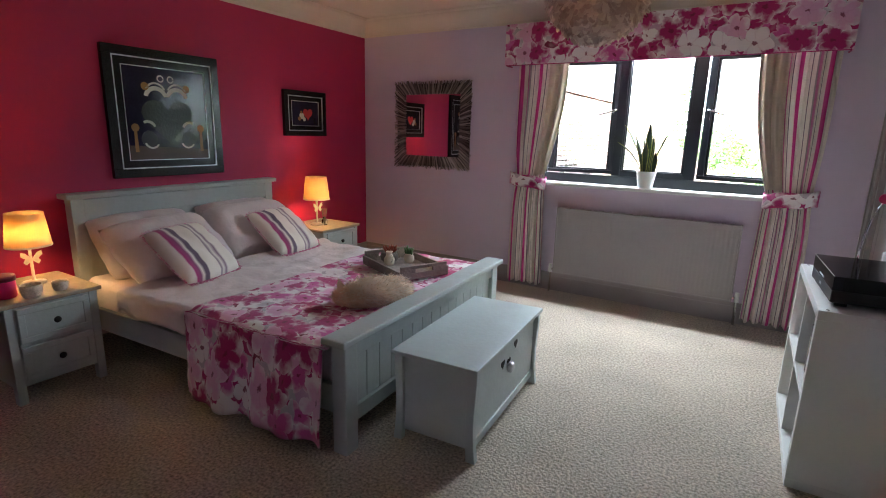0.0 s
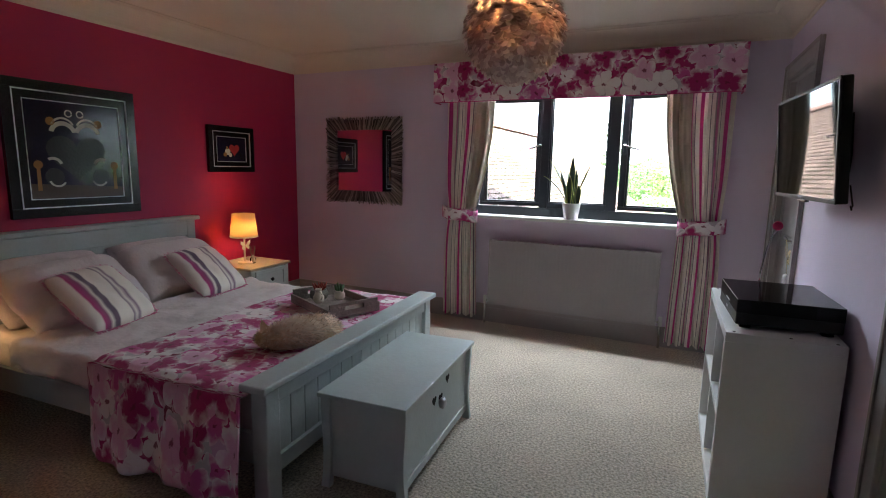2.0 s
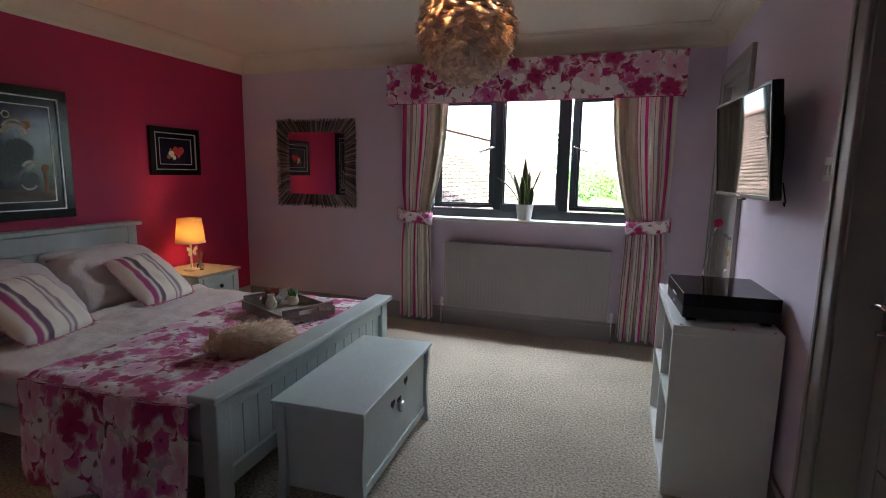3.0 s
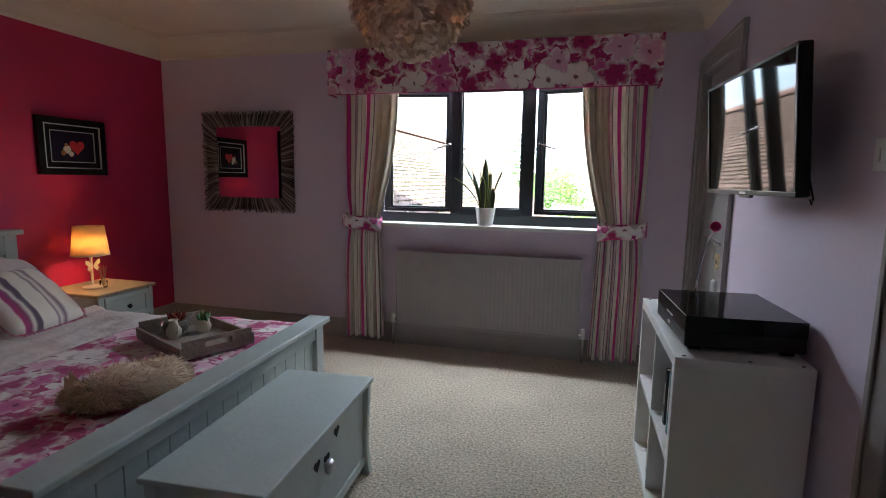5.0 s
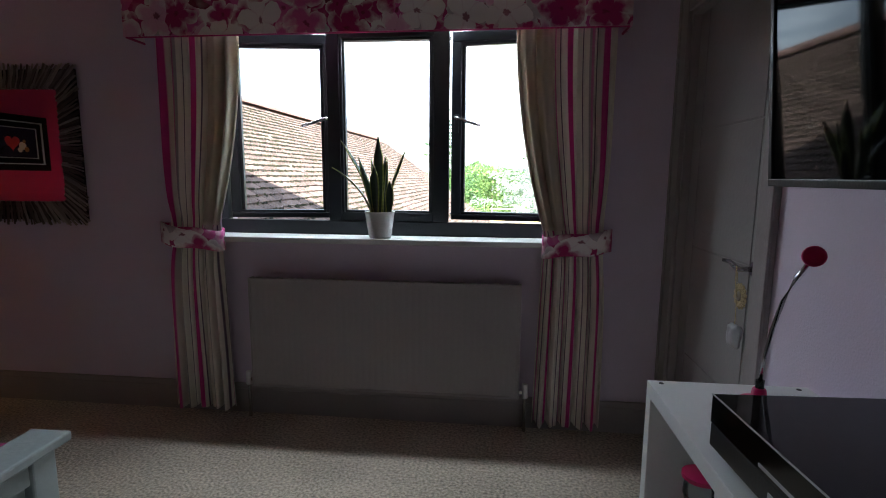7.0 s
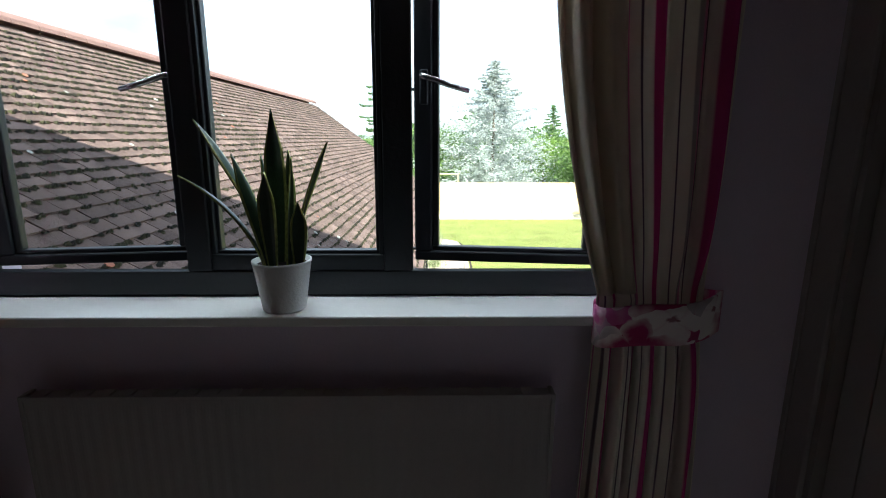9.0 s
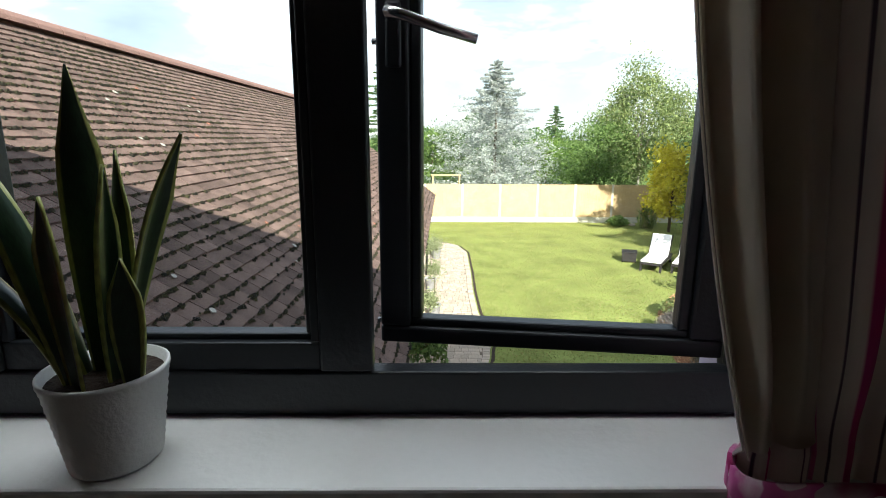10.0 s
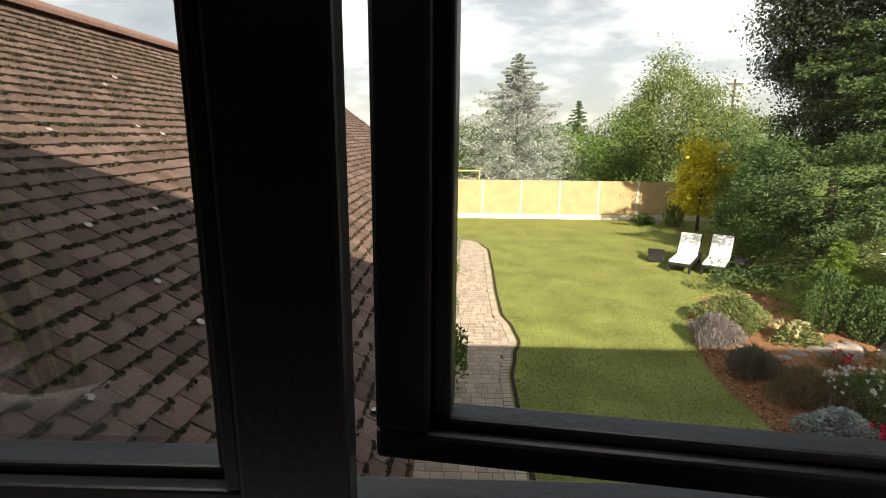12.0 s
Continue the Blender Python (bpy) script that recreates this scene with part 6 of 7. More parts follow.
while y < 19.3:
    x = 2.80
    xe = edge_x(y + 0.08) - 0.15
    while x < xe - 0.05:
        w, me = rp.choice(pm)
        w2 = min(w, xe - x)
        z = G - 0.026 + rp.uniform(0, 0.004)
        if 4.3 < y < 9.4 and npv < 290:
            ob = new("paving_block", me)
            ob.parent = path
            ob.matrix_basis = Matrix.LocRotScale((x, y, z), None, (w2 / w, 1, 1))
            npv += 1
        else:
            i0 = len(jv)
            x0, x1, y0, y1, zt = x + 0.004, x + w2 - 0.004, y + 0.004, y + 0.156, z + 0.045
            jv += [(x0, y0, z), (x1, y0, z), (x1, y1, z), (x0, y1, z), (x0 + .004, y0 + .004, zt), (x1 - .004, y0 + .004, zt), (x1 - .004, y1 - .004, zt), (x0 + .004, y1 - .004, zt)]
            jf += [tuple(i0 + i for i in f) for f in ((4, 5, 6, 7), (0, 1, 5, 4), (1, 2, 6, 5), (2, 3, 7, 6), (3, 0, 4, 7))]
        x += w2
    # edging course
    y += 0.16
ye = 0.35
while ye < 18.9:
    xa, xb = edge_x(ye), edge_x(ye + 0.12)
    i0 = len(jv)
    zt = G + 0.02
    jv += [(xa - 0.145, ye + .004, G - .02), (xa, ye + .004, G - .02), (xb, ye + .116, G - .02), (xb - 0.145, ye + .116, G - .02), (xa - 0.14, ye + .008, zt), (xa - .005, ye + .008, zt), (xb - .005, ye + .112, zt), (xb - 0.14, ye + .112, zt)]
    jf += [tuple(i0 + i for i in f) for f in ((4, 5, 6, 7), (0, 1, 5, 4), (1, 2, 6, 5), (2, 3, 7, 6), (3, 0, 4, 7))]
    ye += 0.12
tagged(quads("paving_blocks_rest", jv, jf, M_PAVE, path), kind="stuff")

# ---- fence ----
fence = thing("garden_fence", "new pine panel fence with pale concrete posts", "fence")
FYY = 24.2
fx = [2.75 + 1.85 * k for k in range(9)]
for k, x in enumerate(fx):
    part("post", boxes((x - 0.05, x + 0.05, FYY - 0.05, FYY + 0.05, G, G + 1.88), bev=0.012), M_CONC, fence)
for k, (a, b) in enumerate(zip(fx, fx[1:])):
    part("gravel_board", boxes((a + 0.05, b - 0.05, FYY - 0.02, FYY + 0.02, G, G + 0.26), bev=0.004), M_CONC, fence)
    z0, z1 = G + 0.27, G + 1.84
    bm = bmesh.new()
    n = 19
    w = (b - a - 0.1) / n
    for i in range(n):
        x = a + 0.05 + i * w
        box(bm, x, x + w - 0.004, FYY - 0.018 - (0.006 if i % 2 else 0), FYY - 0.004, z0, z1)
    pn = part("fence_panel", bm, M_FENCE, fence)
    part("capping", boxes((a + 0.05, b - 0.05, FYY - 0.03, FYY + 0.01, z1, z1 + 0.03)), M_FENCE, fence)

# ---- foliage ----


def leaves(pts, size, rng, flat=0.0, dirs=None, aspect=0.5):
    """Small leaf blades at the given places, one quad each."""
    n = len(pts)
    if dirs is None:
        d = rng.normal(size=(n, 3))
    else:
        d = dirs + rng.normal(size=(n, 3)) * 0.45
    d /= np.linalg.norm(d, axis=1, keepdims=True) + 1e-9
    o = rng.normal(size=(n, 3))
    o[:, 2] *= (1 - flat)
    s = np.cross(d, o)
    s /= np.linalg.norm(s, axis=1, keepdims=True) + 1e-9
    L = size * rng.uniform(0.6, 1.3, (n, 1))
    v = np.stack([pts - d * L * 0.5, pts + s * L * aspect * 0.5, pts + d * L * 0.5, pts - s * L * aspect * 0.5], 1).reshape(-1, 3)
    f = np.arange(4 * n).reshape(-1, 4)
    return v.tolist(), f.tolist()


def limbs(base, top, r, seed, n=7, spread=1.0):
    rr = random.Random(seed)
    bm = tube([base, base + (top - base) * 0.3 + Vector((rr.uniform(-.1, .1), rr.uniform(-.1, .1), 0)) * spread, base + (top - base) * 0.65, top], r, 10, 0.25)
    for k in range(n):
        t = rr.uniform(0.25, 0.8)
        p = base + (top - base) * t
        a = rr.uniform(0, 6.28)
        L = (top - base).length * rr.uniform(0.2, 0.4)
        q = p + Vector((math.cos(a) * L * spread, math.sin(a) * L * spread, L * 0.7))
        b2 = tube([p, (p + q) / 2 + Vector((0, 0, -0.05 * L)), q], r * 0.4, 6, 0.3)
        me = bpy.data.meshes.new("tmp")
        b2.to_mesh(me)
        b2.free()
        bm.from_mesh(me)
        bpy.data.meshes.remove(me)
    return bm


def broadleaf(name, label, cat, x, y, h, rx, n, size, mat, seed, z0=0.15, clusters=70, bark=None, ry=None, wisp=0.0, group=""):
    rng = np.random.default_rng(seed)
    e = thing(name, label, cat, pose(x, y, G), group)
    ry = ry or rx
    part("trunk", limbs(Vector((0, 0, 0)), Vector((0, 0, h * 0.8)), max(0.02, h * 0.018), seed, 7, rx / max(h, 0.1) * 1.4), bark or M_BARK, e, "", True)
    d = rng.normal(size=(clusters, 3))
    d /= np.linalg.norm(d, axis=1, keepdims=True)
    c = d * rng.uniform(0.35, 1.0, (clusters, 1)) ** 0.5
    zc = h * (z0 + (1 - z0) / 2)
    c = c * np.array([rx, ry, h * (1 - z0) / 2]) * rng.uniform(0.8, 1.12, (clusters, 1))
    c[:, 2] += zc
    k = rng.integers(0, clusters, n)
    sg = rx * rng.uniform(0.10, 0.24, clusters)
    off = rng.normal(size=(n, 3)) * sg[k][:, None]
    off[:, 2] *= 0.75
    p = c[k] + off
    if wisp:
        m = rng.random(n) < 0.12
        p[m] += np.array([0.12, 0, 1.0]) * rng.uniform(0, wisp, (m.sum(), 1))
    p[:, 2] = np.maximum(p[:, 2], 0.03)
    v, f = leaves(p, size, rng)
    quads("crown", v, f, mat, e)
    return e


def conifer(name, label, x, y, h, r, n_br, per, size, mat, seed, droop=0.25, z0=0.06, fan=0.30, cat="tree"):
    rng = np.random.default_rng(seed)
    e = thing(name, label, cat, pose(x, y, G))
    part("trunk", tube([(0, 0, 0), (0.03, 0, h * 0.5), (0, 0, h * 0.99)], h * 0.018, 10, 0.15), M_BARK, e, "", True)
    P, D = [], []
    bv, bfc = [], []
    for b in range(n_br):
        t = (b + rng.random()) / n_br
        t = z0 + (1 - z0) * t ** 1.25
        a = b * 2.399 + rng.normal() * 0.3
        L = r * (1 - t) ** 0.8 * rng.uniform(0.45, 1.25) + 0.15
        u = rng.random(per) ** 0.75
        d = np.array([math.cos(a), math.sin(a)])
        sd = np.array([-d[1], d[0]])
        lat = rng.normal(size=per) * fan * L * 0.6 * (1.05 - u)
        px = d[0] * u * L + sd[0] * lat
        py = d[1] * u * L + sd[1] * lat
        pz = h * t - droop * L * (u ** 1.4) + 0.10 * L * u ** 4 - 0.10 * np.abs(lat) + rng.normal(size=per) * 0.03 * L
        P.append(np.stack([px, py, pz], 1))
        dd = np.stack([d[0] + np.sign(lat) * sd[0] * 0.7, d[1] + np.sign(lat) * sd[1] * 0.7, np.full(per, -droop * 0.8)], 1)
        D.append(dd)
    p = np.concatenate(P)
    p[:, 2] = np.maximum(p[:, 2], 0.02)
    v, f = leaves(p, size, rng, 0.0, np.concatenate(D), 0.32)
    quads("foliage", v, f, mat, e)
    return e


def lf(a, b, tr=0.3):
    return leafy("foliage", (*a, 1), (*b, 1), 0.65, tr)


M_SILV = lf((0.20, 0.24, 0.23), (0.66, 0.68, 0.64))
M_DKFIR = lf((0.015, 0.04, 0.02), (0.13, 0.21, 0.06))
M_DKDEC = lf((0.03, 0.05, 0.03), (0.08, 0.11, 0.06))
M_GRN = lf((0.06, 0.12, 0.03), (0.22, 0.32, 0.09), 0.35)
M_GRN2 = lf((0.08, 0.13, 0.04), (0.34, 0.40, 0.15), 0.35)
M_YEL = lf((0.50, 0.44, 0.03), (0.86, 0.76, 0.10), 0.3)
M_PALE = lf((0.40, 0.40, 0.18), (0.66, 0.62, 0.34), 0.3)
M_MID = lf((0.03, 0.08, 0.03), (0.15, 0.24, 0.07))
M_LAV = lf((0.20, 0.18, 0.17), (0.34, 0.30, 0.30))
M_SILVL = lf((0.26, 0.34, 0.30), (0.46, 0.54, 0.48), 0.15)
M_BRN = lf((0.14, 0.11, 0.05), (0.34, 0.27, 0.13))
M_LAVD = lf((0.10, 0.10, 0.08), (0.26, 0.24, 0.18))
M_LIME = lf((0.10, 0.19, 0.03), (0.22, 0.33, 0.06), 0.4)
M_PETW = lf((0.75, 0.75, 0.70), (0.85, 0.85, 0.82), 0.2)
M_PETR = lf((0.55, 0.01, 0.03), (0.75, 0.03, 0.06), 0.2)
M_PETP = lf((0.50, 0.05, 0.22), (0.70, 0.15, 0.35), 0.2)
M_OLIVE = lf((0.18, 0.22, 0.10), (0.34, 0.38, 0.20), 0.3)

conifer("blue_spruce", "tall silvery blue spruce beyond the fence", 8.2, 42, 10.2, 7.2, 210, 260, 0.22, M_SILV, 1, 0.13, 0.03, 0.22)
conifer("cedar_tree", "green cedar with drooping branches behind the roof", 0.0, 31, 8.6, 2.6, 110, 190, 0.15, M_MID, 2, 0.10, 0.05, 0.3)
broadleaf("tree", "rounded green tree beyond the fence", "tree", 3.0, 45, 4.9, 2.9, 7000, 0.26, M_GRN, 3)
broadleaf("tree", "low green tree beside the cedar", "tree", -0.6, 44, 4.5, 2.6, 5000, 0.26, M_MID, 4)
broadleaf("tree", "bright green bush behind the spruce", "tree", 13.6, 47, 4.4, 2.6, 5000, 0.26, M_LIME, 5)
conifer("conifer_tree", "small distant dark conifer", 17.3, 60, 7.8, 2.4, 120, 40, 0.34, M_MID, 6, 0.1)
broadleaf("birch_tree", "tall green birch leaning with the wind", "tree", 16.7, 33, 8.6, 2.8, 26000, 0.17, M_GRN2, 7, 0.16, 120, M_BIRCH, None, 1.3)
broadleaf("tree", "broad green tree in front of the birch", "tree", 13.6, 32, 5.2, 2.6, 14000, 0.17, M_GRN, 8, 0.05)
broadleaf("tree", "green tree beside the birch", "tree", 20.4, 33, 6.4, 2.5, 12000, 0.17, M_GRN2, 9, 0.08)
broadleaf("tree", "dark green hedge tree by the fence", "tree", 18.2, 27.5, 4.6, 2.4, 11000, 0.15, M_MID, 10, 0.02)
broadleaf("yellow_shrub", "feathery golden yellow shrub by the fence", "shrub", 13.75, 21.6, 4.1, 1.05, 9000, 0.17, M_YEL, 11, 0.02, 46, None, None, 0.5)
broadleaf("shrub", "dense dark green shrub beside the yellow one", "shrub", 15.0, 19.2, 3.3, 1.65, 20000, 0.085, M_MID, 12, 0.0, 90)
broadleaf("shrub", "dark evergreen shrub behind the loungers", "shrub", 13.2, 16.3, 2.7, 1.35, 20000, 0.075, M_MID, 13, 0.0, 80)
broadleaf("tree", "large dark-leaved tree over the garden", "tree", 15.9, 17.0, 10.6, 2.7, 85000, 0.125, M_DKDEC, 14, 0.34, 130)
conifer("fir_tree", "huge dark fir with layered branches", 15.0, 12.8, 12.5, 4.9, 120, 1100, 0.12, M_DKFIR, 15, 0.22, 0.05, 0.24)
conifer("fir_tree", "dark fir closing the garden side", 18.5, 15.5, 12.0, 3.6, 130, 260, 0.15, M_DKFIR, 16, 0.2)
conifer("juniper", "spreading light green juniper", 11.6, 10.6, 1.9, 1.25, 110, 170, 0.06, M_LIME, 17, 0.3, 0.15, 0.5, "shrub")
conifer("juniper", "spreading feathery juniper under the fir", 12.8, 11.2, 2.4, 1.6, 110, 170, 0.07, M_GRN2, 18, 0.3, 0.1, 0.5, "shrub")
for k, (x, y, h) in enumerate(((10.95, 9.9, 1.35), (11.5, 9.45, 1.15))):
    rng = np.random.default_rng(40 + k)
    e = thing("dwarf_conifer", "dense dark green upright dwarf conifer", "shrub", pose(x, y, G), "dwarf conifers by the rockery")
    part("trunk", tube([(0, 0, 0), (0, 0, h * 0.7)], 0.03, 8, 0.4), M_BARK, e)
    z = rng.uniform(0.02, h, 5000)
    a = rng.uniform(0, 6.283, 5000)
    rr = 0.42 * np.sin(np.clip(z / h, 0.02, 0.98) * math.pi * 0.75 + 0.45) * rng.uniform(0.75, 1.05, 5000) * (1 + 0.12 * np.sin(6 * a))
    v, f = leaves(np.stack([rr * np.cos(a), rr * np.sin(a), z], 1), 0.055, rng, 0, np.stack([np.cos(a) * 0.4, np.sin(a) * 0.4, np.ones(5000)], 1))
    quads("foliage", v, f, M_MID, e)

# blades of the lawn, past counting
rng = np.random.default_rng(90)
nb_ = 150000
gx, gy = rng.uniform(3.0, 14.5, nb_), 3.5 + 20.5 * rng.random(nb_) ** 1.35
keep = np.array([x > edge_x(min(y, 19.4)) + 0.09 or y > 19.6 for x, y in zip(gx, gy)])
gp = np.stack([gx, gy, np.full(nb_, G + 0.012)], 1)[keep]
v, f = leaves(gp, 0.042, rng, 0, np.concatenate([rng.normal(size=(len(gp), 2)) * 0.5, np.ones((len(gp), 1))], 1), 0.35)
tagged(quads("grass_blades", v, f, leafy("grass_blade", (0.18, 0.23, 0.05, 1), (0.50, 0.45, 0.20, 1), 0.8, 0.45)), "short mown grass blades with dry tips", "grass", "", "stuff")

# far woods, past counting
rng = np.random.default_rng(77)
hx = rng.uniform(-60, 110, 26000)
hh2 = 2.6 + 1.6 * np.sin(hx * 0.17) + 1.0 * np.sin(hx * 0.61 + 2)
hp = np.stack([hx, rng.uniform(72, 84, 26000), G + rng.uniform(0, 1, 26000) * (hh2 + 2.6)], 1)
v, f = leaves(hp, 0.75, rng)
tagged(quads("far_woods", v, f, M_MID), "distant line of green hedgerow woods", "woods", "", "stuff")

# ---- planted bed ----
BED = [(8.0, 4.2), (7.86, 5.1), (7.75, 6.3), (7.70, 7.3), (7.78, 8.2), (8.10, 9.4), (8.6, 10.8), (9.6, 12.2), (11.0, 12.8), (12.6, 11.4), (12.0, 9.6), (10.9, 8.3), (10.1, 7.0), (9.45, 5.8), (9.2, 4.6), (8.8, 4.0)]
bmb = bmesh.new()
vv = [bmb.verts.new((x, y, G + 0.012)) for x, y in BED]
cv = bmb.verts.new((9.3, 8.0, G + 0.16))
for k in range(len(vv)):
    bmb.faces.new((vv[k], vv[(k + 1) % len(vv)], cv))
struct("flower_bed", bmb, M_MULCH, "curved planting bed covered in bark mulch", "flower bed")


def inside(x, y):
    c = False
    for (x0, y0), (x1, y1) in zip(BED, BED[1:] + BED[:1]):
        if (y0 > y) != (y1 > y) and x < (x1 - x0) * (y - y0) / (y1 - y0) + x0:
            c = not c
    return c


def bed_z(x, y):
    return G + 0.03


cp = []
rr_ = random.Random(31)
while len(cp) < 13000:
    x, y = rr_.uniform(7.6, 12.6), rr_.uniform(4, 12.8)
    if inside(x, y):
        d = math.hypot(x - 9.3, y - 8.0)
        cp.append((x, y, G + 0.03 + max(0.0, 0.13 * (1 - d / 2.2))))
rng = np.random.default_rng(5)
v, f = leaves(np.array(cp), 0.055, rng, 0.9, np.concatenate([rng.normal(size=(len(cp), 2)), np.zeros((len(cp), 1))], 1), 0.5)
tagged(quads("bark_chips", v, f, M_CHIP), "loose orange-brown bark chips on the bed", "bark chips", "", "stuff")


def bed_plant(name, label, x, y, h, r, n, size, mat, seed, bloom=None, nb=0, bsize=0.05, upright=False):
    rng = np.random.default_rng(seed)
    e = thing(name, label, "garden plant", pose(x, y, bed_z(x, y)))
    a, t, z = rng.uniform(0, 6.283, n), rng.random(n), rng.random(n)
    rad = r * np.sqrt(t) * (0.45 + 0.55 * np.sin(z * math.pi * 0.85 + 0.25)) * (1 + 0.25 * np.sin(3 * a + seed))
    p = np.stack([rad * np.cos(a), rad * np.sin(a), z * h * (1 - 0.45 * t)], 1)
    dirs = np.stack([np.cos(a) * (0.3 if upright else 0.9), np.sin(a) * (0.3 if upright else 0.9), np.full(n, 1.0 if upright else 0.4)], 1)
    v, f = leaves(p, size, rng, 0, dirs, 0.07 if upright else 0.42)
    quads("foliage", v, f, mat, e)
    part("stem", tube([(0, 0, -0.02), (0, 0, h * 0.6)], 0.012, 6, 0.4), M_BARK, e)
    if bloom:
        for k in range(nb):
            a, t = rng.uniform(0, 6.283), math.sqrt(rng.random())
            b = np.array([[r * t * math.cos(a), r * t * math.sin(a), h * (1.05 - 0.4 * t)]] * 14) + rng.normal(size=(14, 3)) * bsize * 0.3
            v, f = leaves(b, bsize, rng, 0, None, 0.7)
            quads("flower", v, f, bloom, e)
    return e


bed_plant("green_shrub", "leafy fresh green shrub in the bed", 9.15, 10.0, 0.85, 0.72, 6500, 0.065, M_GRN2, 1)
bed_plant("lavender", "faded grey lavender clump at the bed edge", 8.35, 9.15, 0.66, 0.50, 4200, 0.16, M_LAV, 2, upright=True)
bed_plant("lavender", "dry brown lavender clump by the lawn", 8.35, 7.85, 0.55, 0.46, 3400, 0.15, M_LAVD, 3, upright=True)
bed_plant("heather", "brownish heather bush in the bed", 8.65, 6.95, 0.62, 0.58, 3800, 0.15, M_BRN, 4, upright=True)
bed_plant("silver_plant", "silvery grey-leaved plant in the bed", 8.55, 6.05, 0.40, 0.52, 3000, 0.085, M_SILVL, 5)
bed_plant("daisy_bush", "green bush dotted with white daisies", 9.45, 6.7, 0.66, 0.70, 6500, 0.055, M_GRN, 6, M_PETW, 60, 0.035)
bed_plant("red_geranium", "bright red flowers above dark green leaves", 8.92, 5.62, 0.38, 0.30, 900, 0.08, M_MID, 7, M_PETR, 8, 0.09)
bed_plant("red_geranium", "dark red flowers among green leaves", 9.3, 5.95, 0.36, 0.28, 700, 0.08, M_MID, 8, M_PETP, 6, 0.08)
bed_plant("pink_flower", "pink flowers at the edge of the bed", 9.32, 5.25, 0.30, 0.20, 500, 0.07, M_GRN, 9, M_PETP, 4, 0.08)
bed_plant("rhododendron", "pale-edged shrub in the rockery", 9.85, 9.1, 0.55, 0.42, 1200, 0.09, M_GRN2, 10, M_PALE, 16, 0.07)
bed_plant("red_grass", "reddish grass clump by the stones", 9.95, 8.1, 0.38, 0.30, 800, 0.13, M_BRN, 12, M_PETR, 6, 0.05, True)
bed_plant("flax", "dark spiky flax plant by the fence", 13.2, 22.6, 1.15, 0.45, 150, 0.85, M_GRN2, 13, upright=True)
bed_plant("fern", "small green plants under the fence", 12.0, 23.2, 0.5, 0.5, 700, 0.16, M_GRN, 14)
rk = random.Random(2)
for k, (x, y, s) in enumerate(((9.6, 8.55, 0.20), (10.1, 8.65, 0.26), (10.55, 8.75, 0.28), (10.85, 8.95, 0.20), (9.9, 7.75, 0.15), (9.25, 8.35, 0.14), (12.3, 23.3, 0.18), (12.7, 23.2, 0.15))):
    bm = bmesh.new()
    bmesh.ops.create_icosphere(bm, subdivisions=3, radius=s)
    for v_ in bm.verts:
        v_.co *= 1 + 0.35 * noise.noise(v_.co * 5 + Vector((k * 9, 0, 0)))
        v_.co.z *= 0.55
    single("rock", bm, M_ROCK, "weathered grey garden rock in the bed", "rock", pose(x, y, G + 0.09 if y < 12 else G + 0.05, 0, 0, k * 40), "rocks in the rockery", False)

# ---- potted trees by the wing, hanging basket ----
M_ZINC = paint("grey_patterned_planter", srgb(150, 150, 150), 0.5, 30, 0.2, 0.15, 80)
for k, (x, y, h, r) in enumerate(((3.18, 8.5, 1.05, 0.15), (3.25, 10.4, 1.15, 0.17), (3.15, 12.6, 1.2, 0.2), (3.32, 16.3, 0.55, 0.22))):
    e = thing("potted_tree", "small standard olive tree in a grey planter", "potted plant", pose(x, y, G + 0.02), "planters along the wing wall")
    part("planter", lathe([(0.11, 0), (0.12, 0.02), (0.155, 0.30), (0.17, 0.31), (0.17, 0.33), (0.15, 0.33), (0.145, 0.28)], 24), M_ZINC, e, "", True)
    part("soil", lathe([(0.146, 0.26), (0.146, 0.285), (0.02, 0.30)], 20), M_SOIL, e)
    part("trunk", tube([(0, 0, 0.28), (0.01, 0, h * 0.6), (0, 0, h)], 0.012, 8, 0.6), M_BARK, e)
    rng = np.random.default_rng(60 + k)
    p = rng.normal(size=(900, 3)) * np.array([r * 0.55, r * 0.55, r * 0.6]) + np.array([0, 0, h])
    v, f = leaves(p, 0.05, rng)
    quads("crown", v, f, M_OLIVE, e)
hbk = thing("hanging_basket", "trailing green plant hanging from the wing wall", "hanging basket", pose(3.02, 5.9, -1.35))
part("bracket", tube([(-0.13, 0, 0.35), (0.05, 0, 0.40), (0.05, 0, 0.30)], 0.012, 8), M_FASCIA, hbk)
part("basket", lathe([(0.02, -0.16), (0.12, -0.12), (0.18, 0.0), (0.17, 0.0), (0.1, -0.1)], 20), M_BRN, hbk, "", True)
part("chain", tube([(0.05, 0, 0.30), (0.0, 0.0, 0.0)], 0.004, 6), M_FASCIA, hbk)
rng = np.random.default_rng(70)
n = 2200
a, t = rng.uniform(0, 6.283, n), rng.random(n)
p = np.stack([0.08 + 0.36 * np.sqrt(t) * np.cos(a), 0.46 * np.sqrt(t) * np.sin(a), 0.12 - 0.55 * t * rng.random(n) + 0.08 * rng.normal(size=n)], 1)
p[:, 0] = np.maximum(p[:, 0], -0.18)
v, f = leaves(p, 0.07, rng)
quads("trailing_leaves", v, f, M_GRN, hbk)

# ---- sun loungers and side tables ----


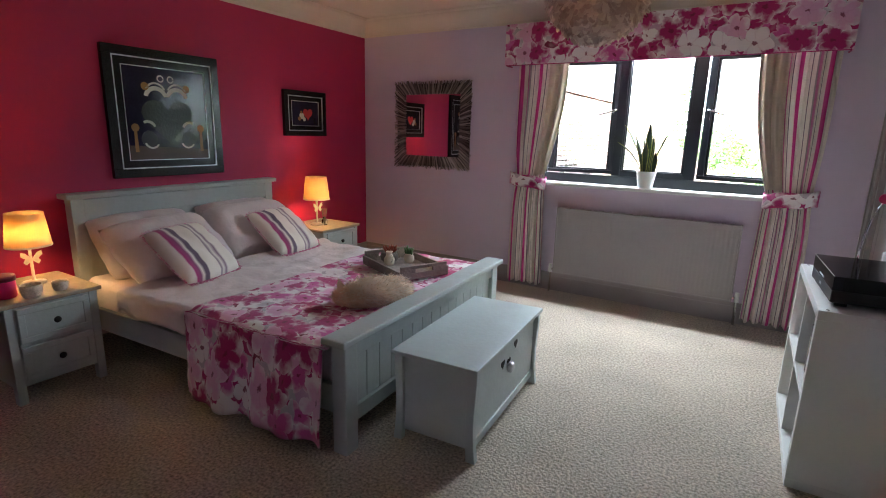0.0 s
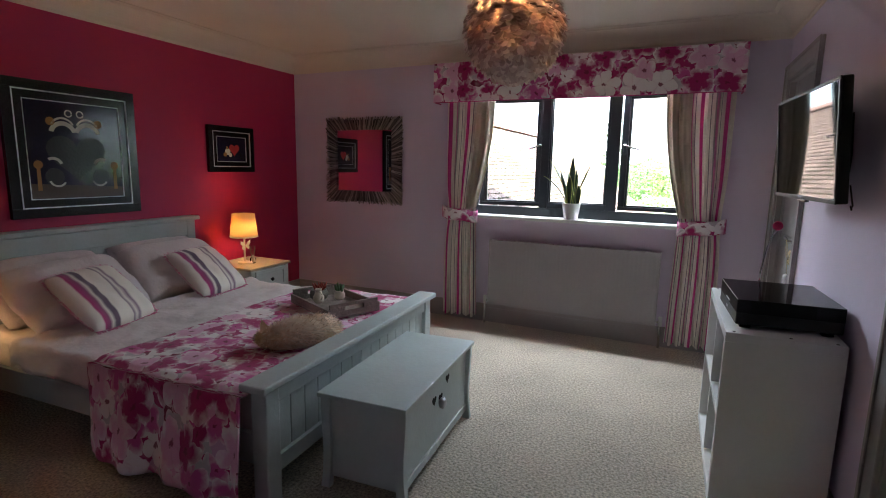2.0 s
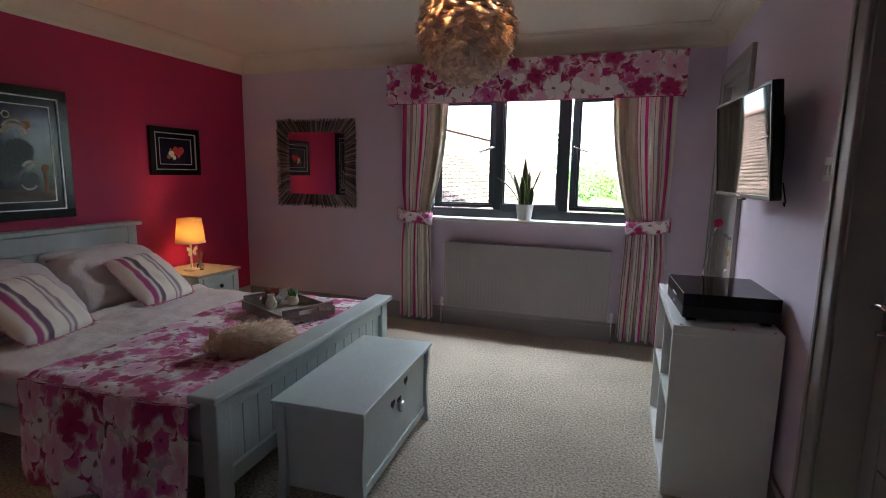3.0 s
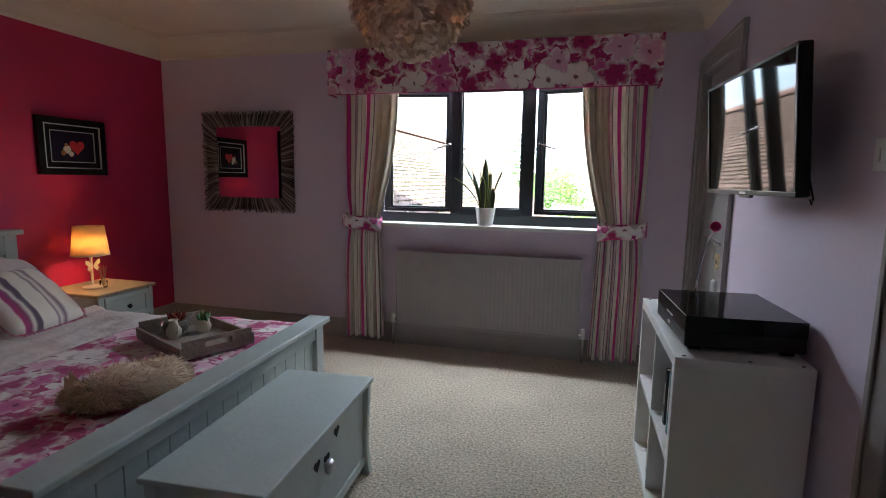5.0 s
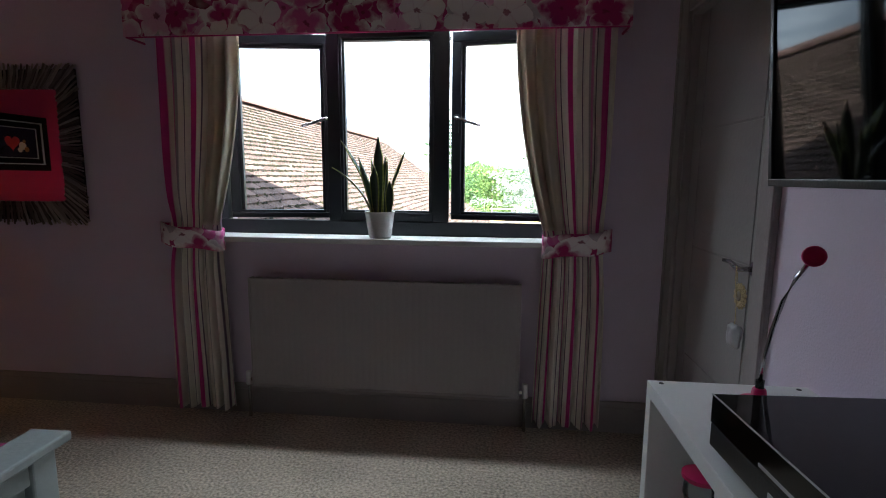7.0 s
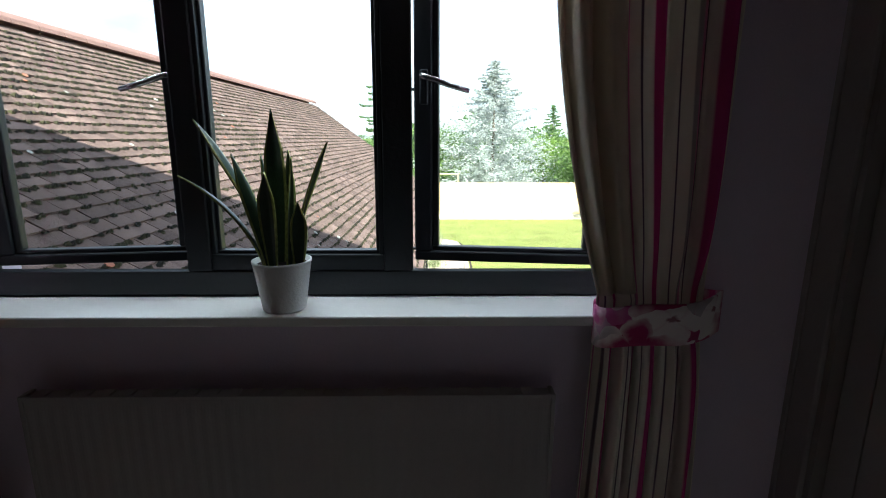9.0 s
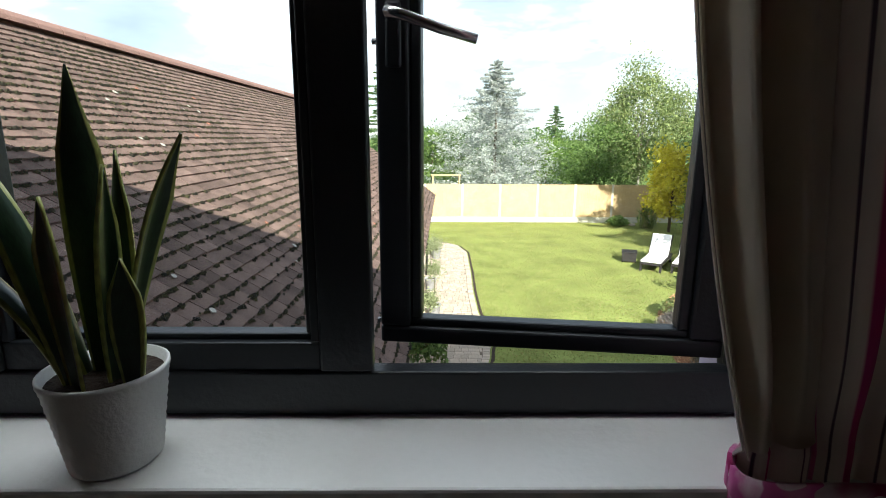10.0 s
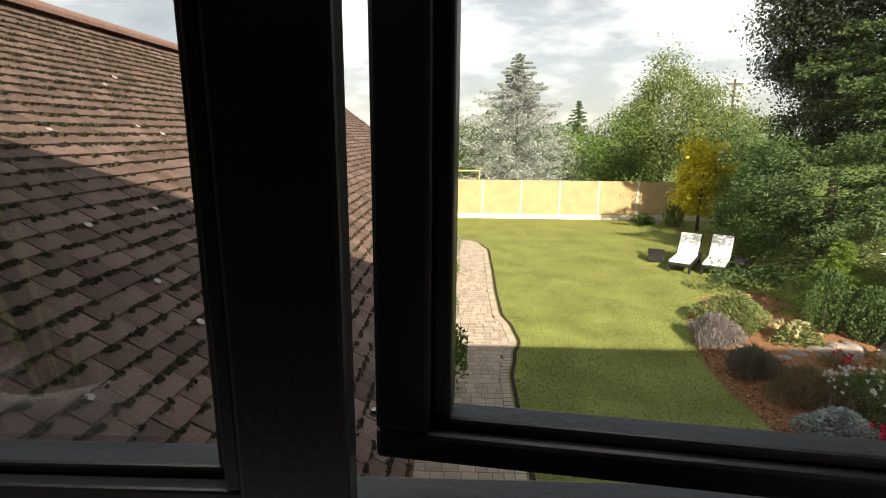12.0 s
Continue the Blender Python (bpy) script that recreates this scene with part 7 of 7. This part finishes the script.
def lounger(m):
    e = thing("sun_lounger", "black rattan sun lounger with white cushion, back raised", "sun lounger", m, "sun loungers on the lawn")
    part("frame", boxes((-0.33, 0.33, -0.95, 0.95, 0.22, 0.30), bev=0.01), M_RATTAN, e)
    for x in (-0.29, 0.29):
        for y in (-0.88, 0.80):
            part("leg", boxes((x - 0.035, x + 0.035, y - 0.035, y + 0.035, 0, 0.22)), M_RATTAN, e)
    part("seat_cushion", boxes((-0.30, 0.30, -0.95, 0.32, 0.302, 0.37), bev=0.025), M_CUSHW, e)
    bk = bmesh.new()
    box(bk, -0.30, 0.30, 0, 0.76, 0.02, 0.09, bev=0.025)
    bmesh.ops.transform(bk, matrix=pose(0, 0.30, 0.31, 55, 0, 0), verts=bk.verts[:])
    part("back_cushion", bk, M_CUSHW, e)
    fr = bmesh.new()
    box(fr, -0.33, 0.33, 0, 0.78, -0.02, 0.018, bev=0.006)
    bmesh.ops.transform(fr, matrix=pose(0, 0.30, 0.31, 55, 0, 0), verts=fr.verts[:])
    part("backrest", fr, M_RATTAN, e)
    return e


l1 = lounger(pose(10.50, 15.35, G, 0, 0, -34))
copy_thing(l1, pose(11.36, 15.05, G, 0, 0, -34))


def side_table(m):
    e = thing("side_table", "low black rattan side table on grass", "side table", m, "rattan side tables")
    part("top", boxes((-0.25, 0.25, -0.25, 0.25, 0.34, 0.37), bev=0.006), M_RATTAN, e)
    part("body", boxes((-0.23, 0.23, -0.23, 0.23, 0.04, 0.34), bev=0.01), M_RATTAN, e)
    for x in (-0.2, 0.2):
        for y in (-0.2, 0.2):
            part("foot", boxes((x - 0.02, x + 0.02, y - 0.02, y + 0.02, 0, 0.04)), M_RATTAN, e)
    return e


st = side_table(pose(9.85, 16.0, G, 0, 0, -20))
copy_thing(st, pose(12.05, 14.95, G, 0, 0, -20))

# ---- patio ----
patio = tagged(new("patio"), "curved patio of dark buff paving setts", "patio", "", "structure")
part("patio_bed", boxes((8.9, 18.5, 0.3, 4.1, G, G + 0.006), (9.3, 18.5, 4.1, 6.0, G, G + 0.006), (10.2, 18.5, 6.0, 7.9, G, G + 0.006), (11.3, 18.5, 7.9, 10.6, G, G + 0.006)), M_JOINT, patio)
jv, jf = [], []
for ring in range(4, 44):
    R = 0.16 * ring
    n = max(6, int(2 * math.pi * R / 0.2))
    for k in range(n):
        a0, a1 = 2 * math.pi * (k + 0.5 * (ring % 2)) / n, 2 * math.pi * (k + 0.94 + 0.5 * (ring % 2)) / n
        cxx, cyy = 14.2, 6.4
        xm, ym_ = cxx + R * math.cos((a0 + a1) / 2), cyy + R * math.sin((a0 + a1) / 2)
        if inside(xm, ym_) or inside(xm - 0.12, ym_ - 0.05) or xm < 9.05 or ym_ < 0.5 or ym_ > 10.5 or (ym_ > 7.9 and xm < 11.3) or (6 < ym_ <= 7.9 and xm < 10.2):
            continue
        i0 = len(jv)
        zt = G + 0.03 + rp.uniform(0, 0.004)
        for zz, e_ in ((G, 0.0), (zt, 0.004)):
            for rr2, aa in ((R + e_, a0), (R + 0.15 - e_, a0), (R + 0.15 - e_, a1), (R + e_, a1)):
                jv.append((cxx + rr2 * math.cos(aa), cyy + rr2 * math.sin(aa), zz))
        jf += [tuple(i0 + i for i in f) for f in ((4, 5, 6, 7), (0, 1, 5, 4), (1, 2, 6, 5), (2, 3, 7, 6), (3, 0, 4, 7))]
tagged(quads("setts", jv, jf, M_PAVE, patio), kind="stuff")

umb = thing("garden_parasol", "large white square garden parasol, open", "parasol", pose(13.4, 8.6, G + 0.03, 0, 0, 8))
part("pole", tube([(0, 0, 0), (0, 0, 2.35)], 0.025, 10), M_CHROME, umb)
part("base", boxes((-0.3, 0.3, -0.3, 0.3, 0, 0.07), bev=0.01), M_CONC, umb)
cb = bmesh.new()
ap = cb.verts.new((0, 0, 2.4))
cs = [cb.verts.new((x, y, 1.72)) for x, y in ((-1.45, -1.45), (1.45, -1.45), (1.45, 1.45), (-1.45, 1.45))]
for k in range(4):
    cb.faces.new((cs[k], cs[(k + 1) % 4], ap))
bmesh.ops.subdivide_edges(cb, edges=cb.edges[:], cuts=3)
shell(cb, 0.01)
part("canopy", cb, M_CUSHW, umb, "white fabric canopy")
for k in range(4):
    a = math.pi / 4 + k * math.pi / 2
    part("rib", tube([(0, 0, 2.36), (2.03 * math.cos(a), 2.03 * math.sin(a), 1.70)], 0.010, 6), M_CHROME, umb)
tb = thing("garden_table", "round dark rattan garden table with glass top", "garden table", pose(12.3, 7.9, G + 0.03))
part("tabletop", lathe([(0.6, 0.70), (0.62, 0.71), (0.62, 0.73), (0.02, 0.73)], 36), M_RATTAN, tb)
for k in range(4):
    a = k * math.pi / 2 + 0.4
    part("leg", tube([(0.4 * math.cos(a), 0.4 * math.sin(a), 0), (0.35 * math.cos(a), 0.35 * math.sin(a), 0.71)], 0.03, 8), M_RATTAN, tb)
gc = thing("garden_chair", "dark rattan garden armchair with white cushion", "garden chair", pose(11.45, 7.95, G + 0.03, 0, 0, 100), "chairs round the garden table")
part("seat", boxes((-0.28, 0.28, -0.28, 0.28, 0.36, 0.42), bev=0.01), M_RATTAN, gc)
part("seat_cushion", boxes((-0.25, 0.25, -0.26, 0.24, 0.422, 0.48), bev=0.02), M_CUSHW, gc)


def back_fn(u, v):
    a = math.pi * u
    return Vector((-0.30 * math.cos(a), 0.10 + 0.24 * math.sin(a), 0.36 + v * (0.28 + 0.22 * math.sin(a)))), (u, v)


part("backrest", grid(14, 6, back_fn, 0.03), M_RATTAN, gc)
for x in (-0.24, 0.24):
    for y in (-0.24, 0.24):
        part("leg", tube([(x, y, 0), (x * 0.95, y * 0.95, 0.37)], 0.02, 8), M_RATTAN, gc)
copy_thing(gc, pose(11.9, 8.85, G + 0.03, 0, 0, 35))
copy_thing(gc, pose(12.6, 7.0, G + 0.03, 0, 0, 190))

# swing frame and telegraph pole beyond the fence
swg = thing("swing_frame", "wooden children's swing frame beyond the fence", "swing frame", pose(4.0, 34, G))
part("crossbar", tube([(-1.0, 0, 1.6), (1.0, 0, 1.6)], 0.06, 8), M_FENCE, swg)
for x in (-0.9, 0.9):
    for y in (-0.6, 0.6):
        part("leg", tube([(x, y, 0), (x, 0, 1.6)], 0.05, 8), M_FENCE, swg)
tp = thing("telegraph_pole", "distant wooden telegraph pole with crossarm", "telegraph pole", pose(34.5, 60, G))
part("pole", tube([(0, 0, 0), (0, 0, 10.3)], 0.14, 10, 0.7), M_BARK, tp)
part("crossarm", boxes((-0.9, 0.9, -0.06, 0.06, 9.7, 9.85)), M_BARK, tp)
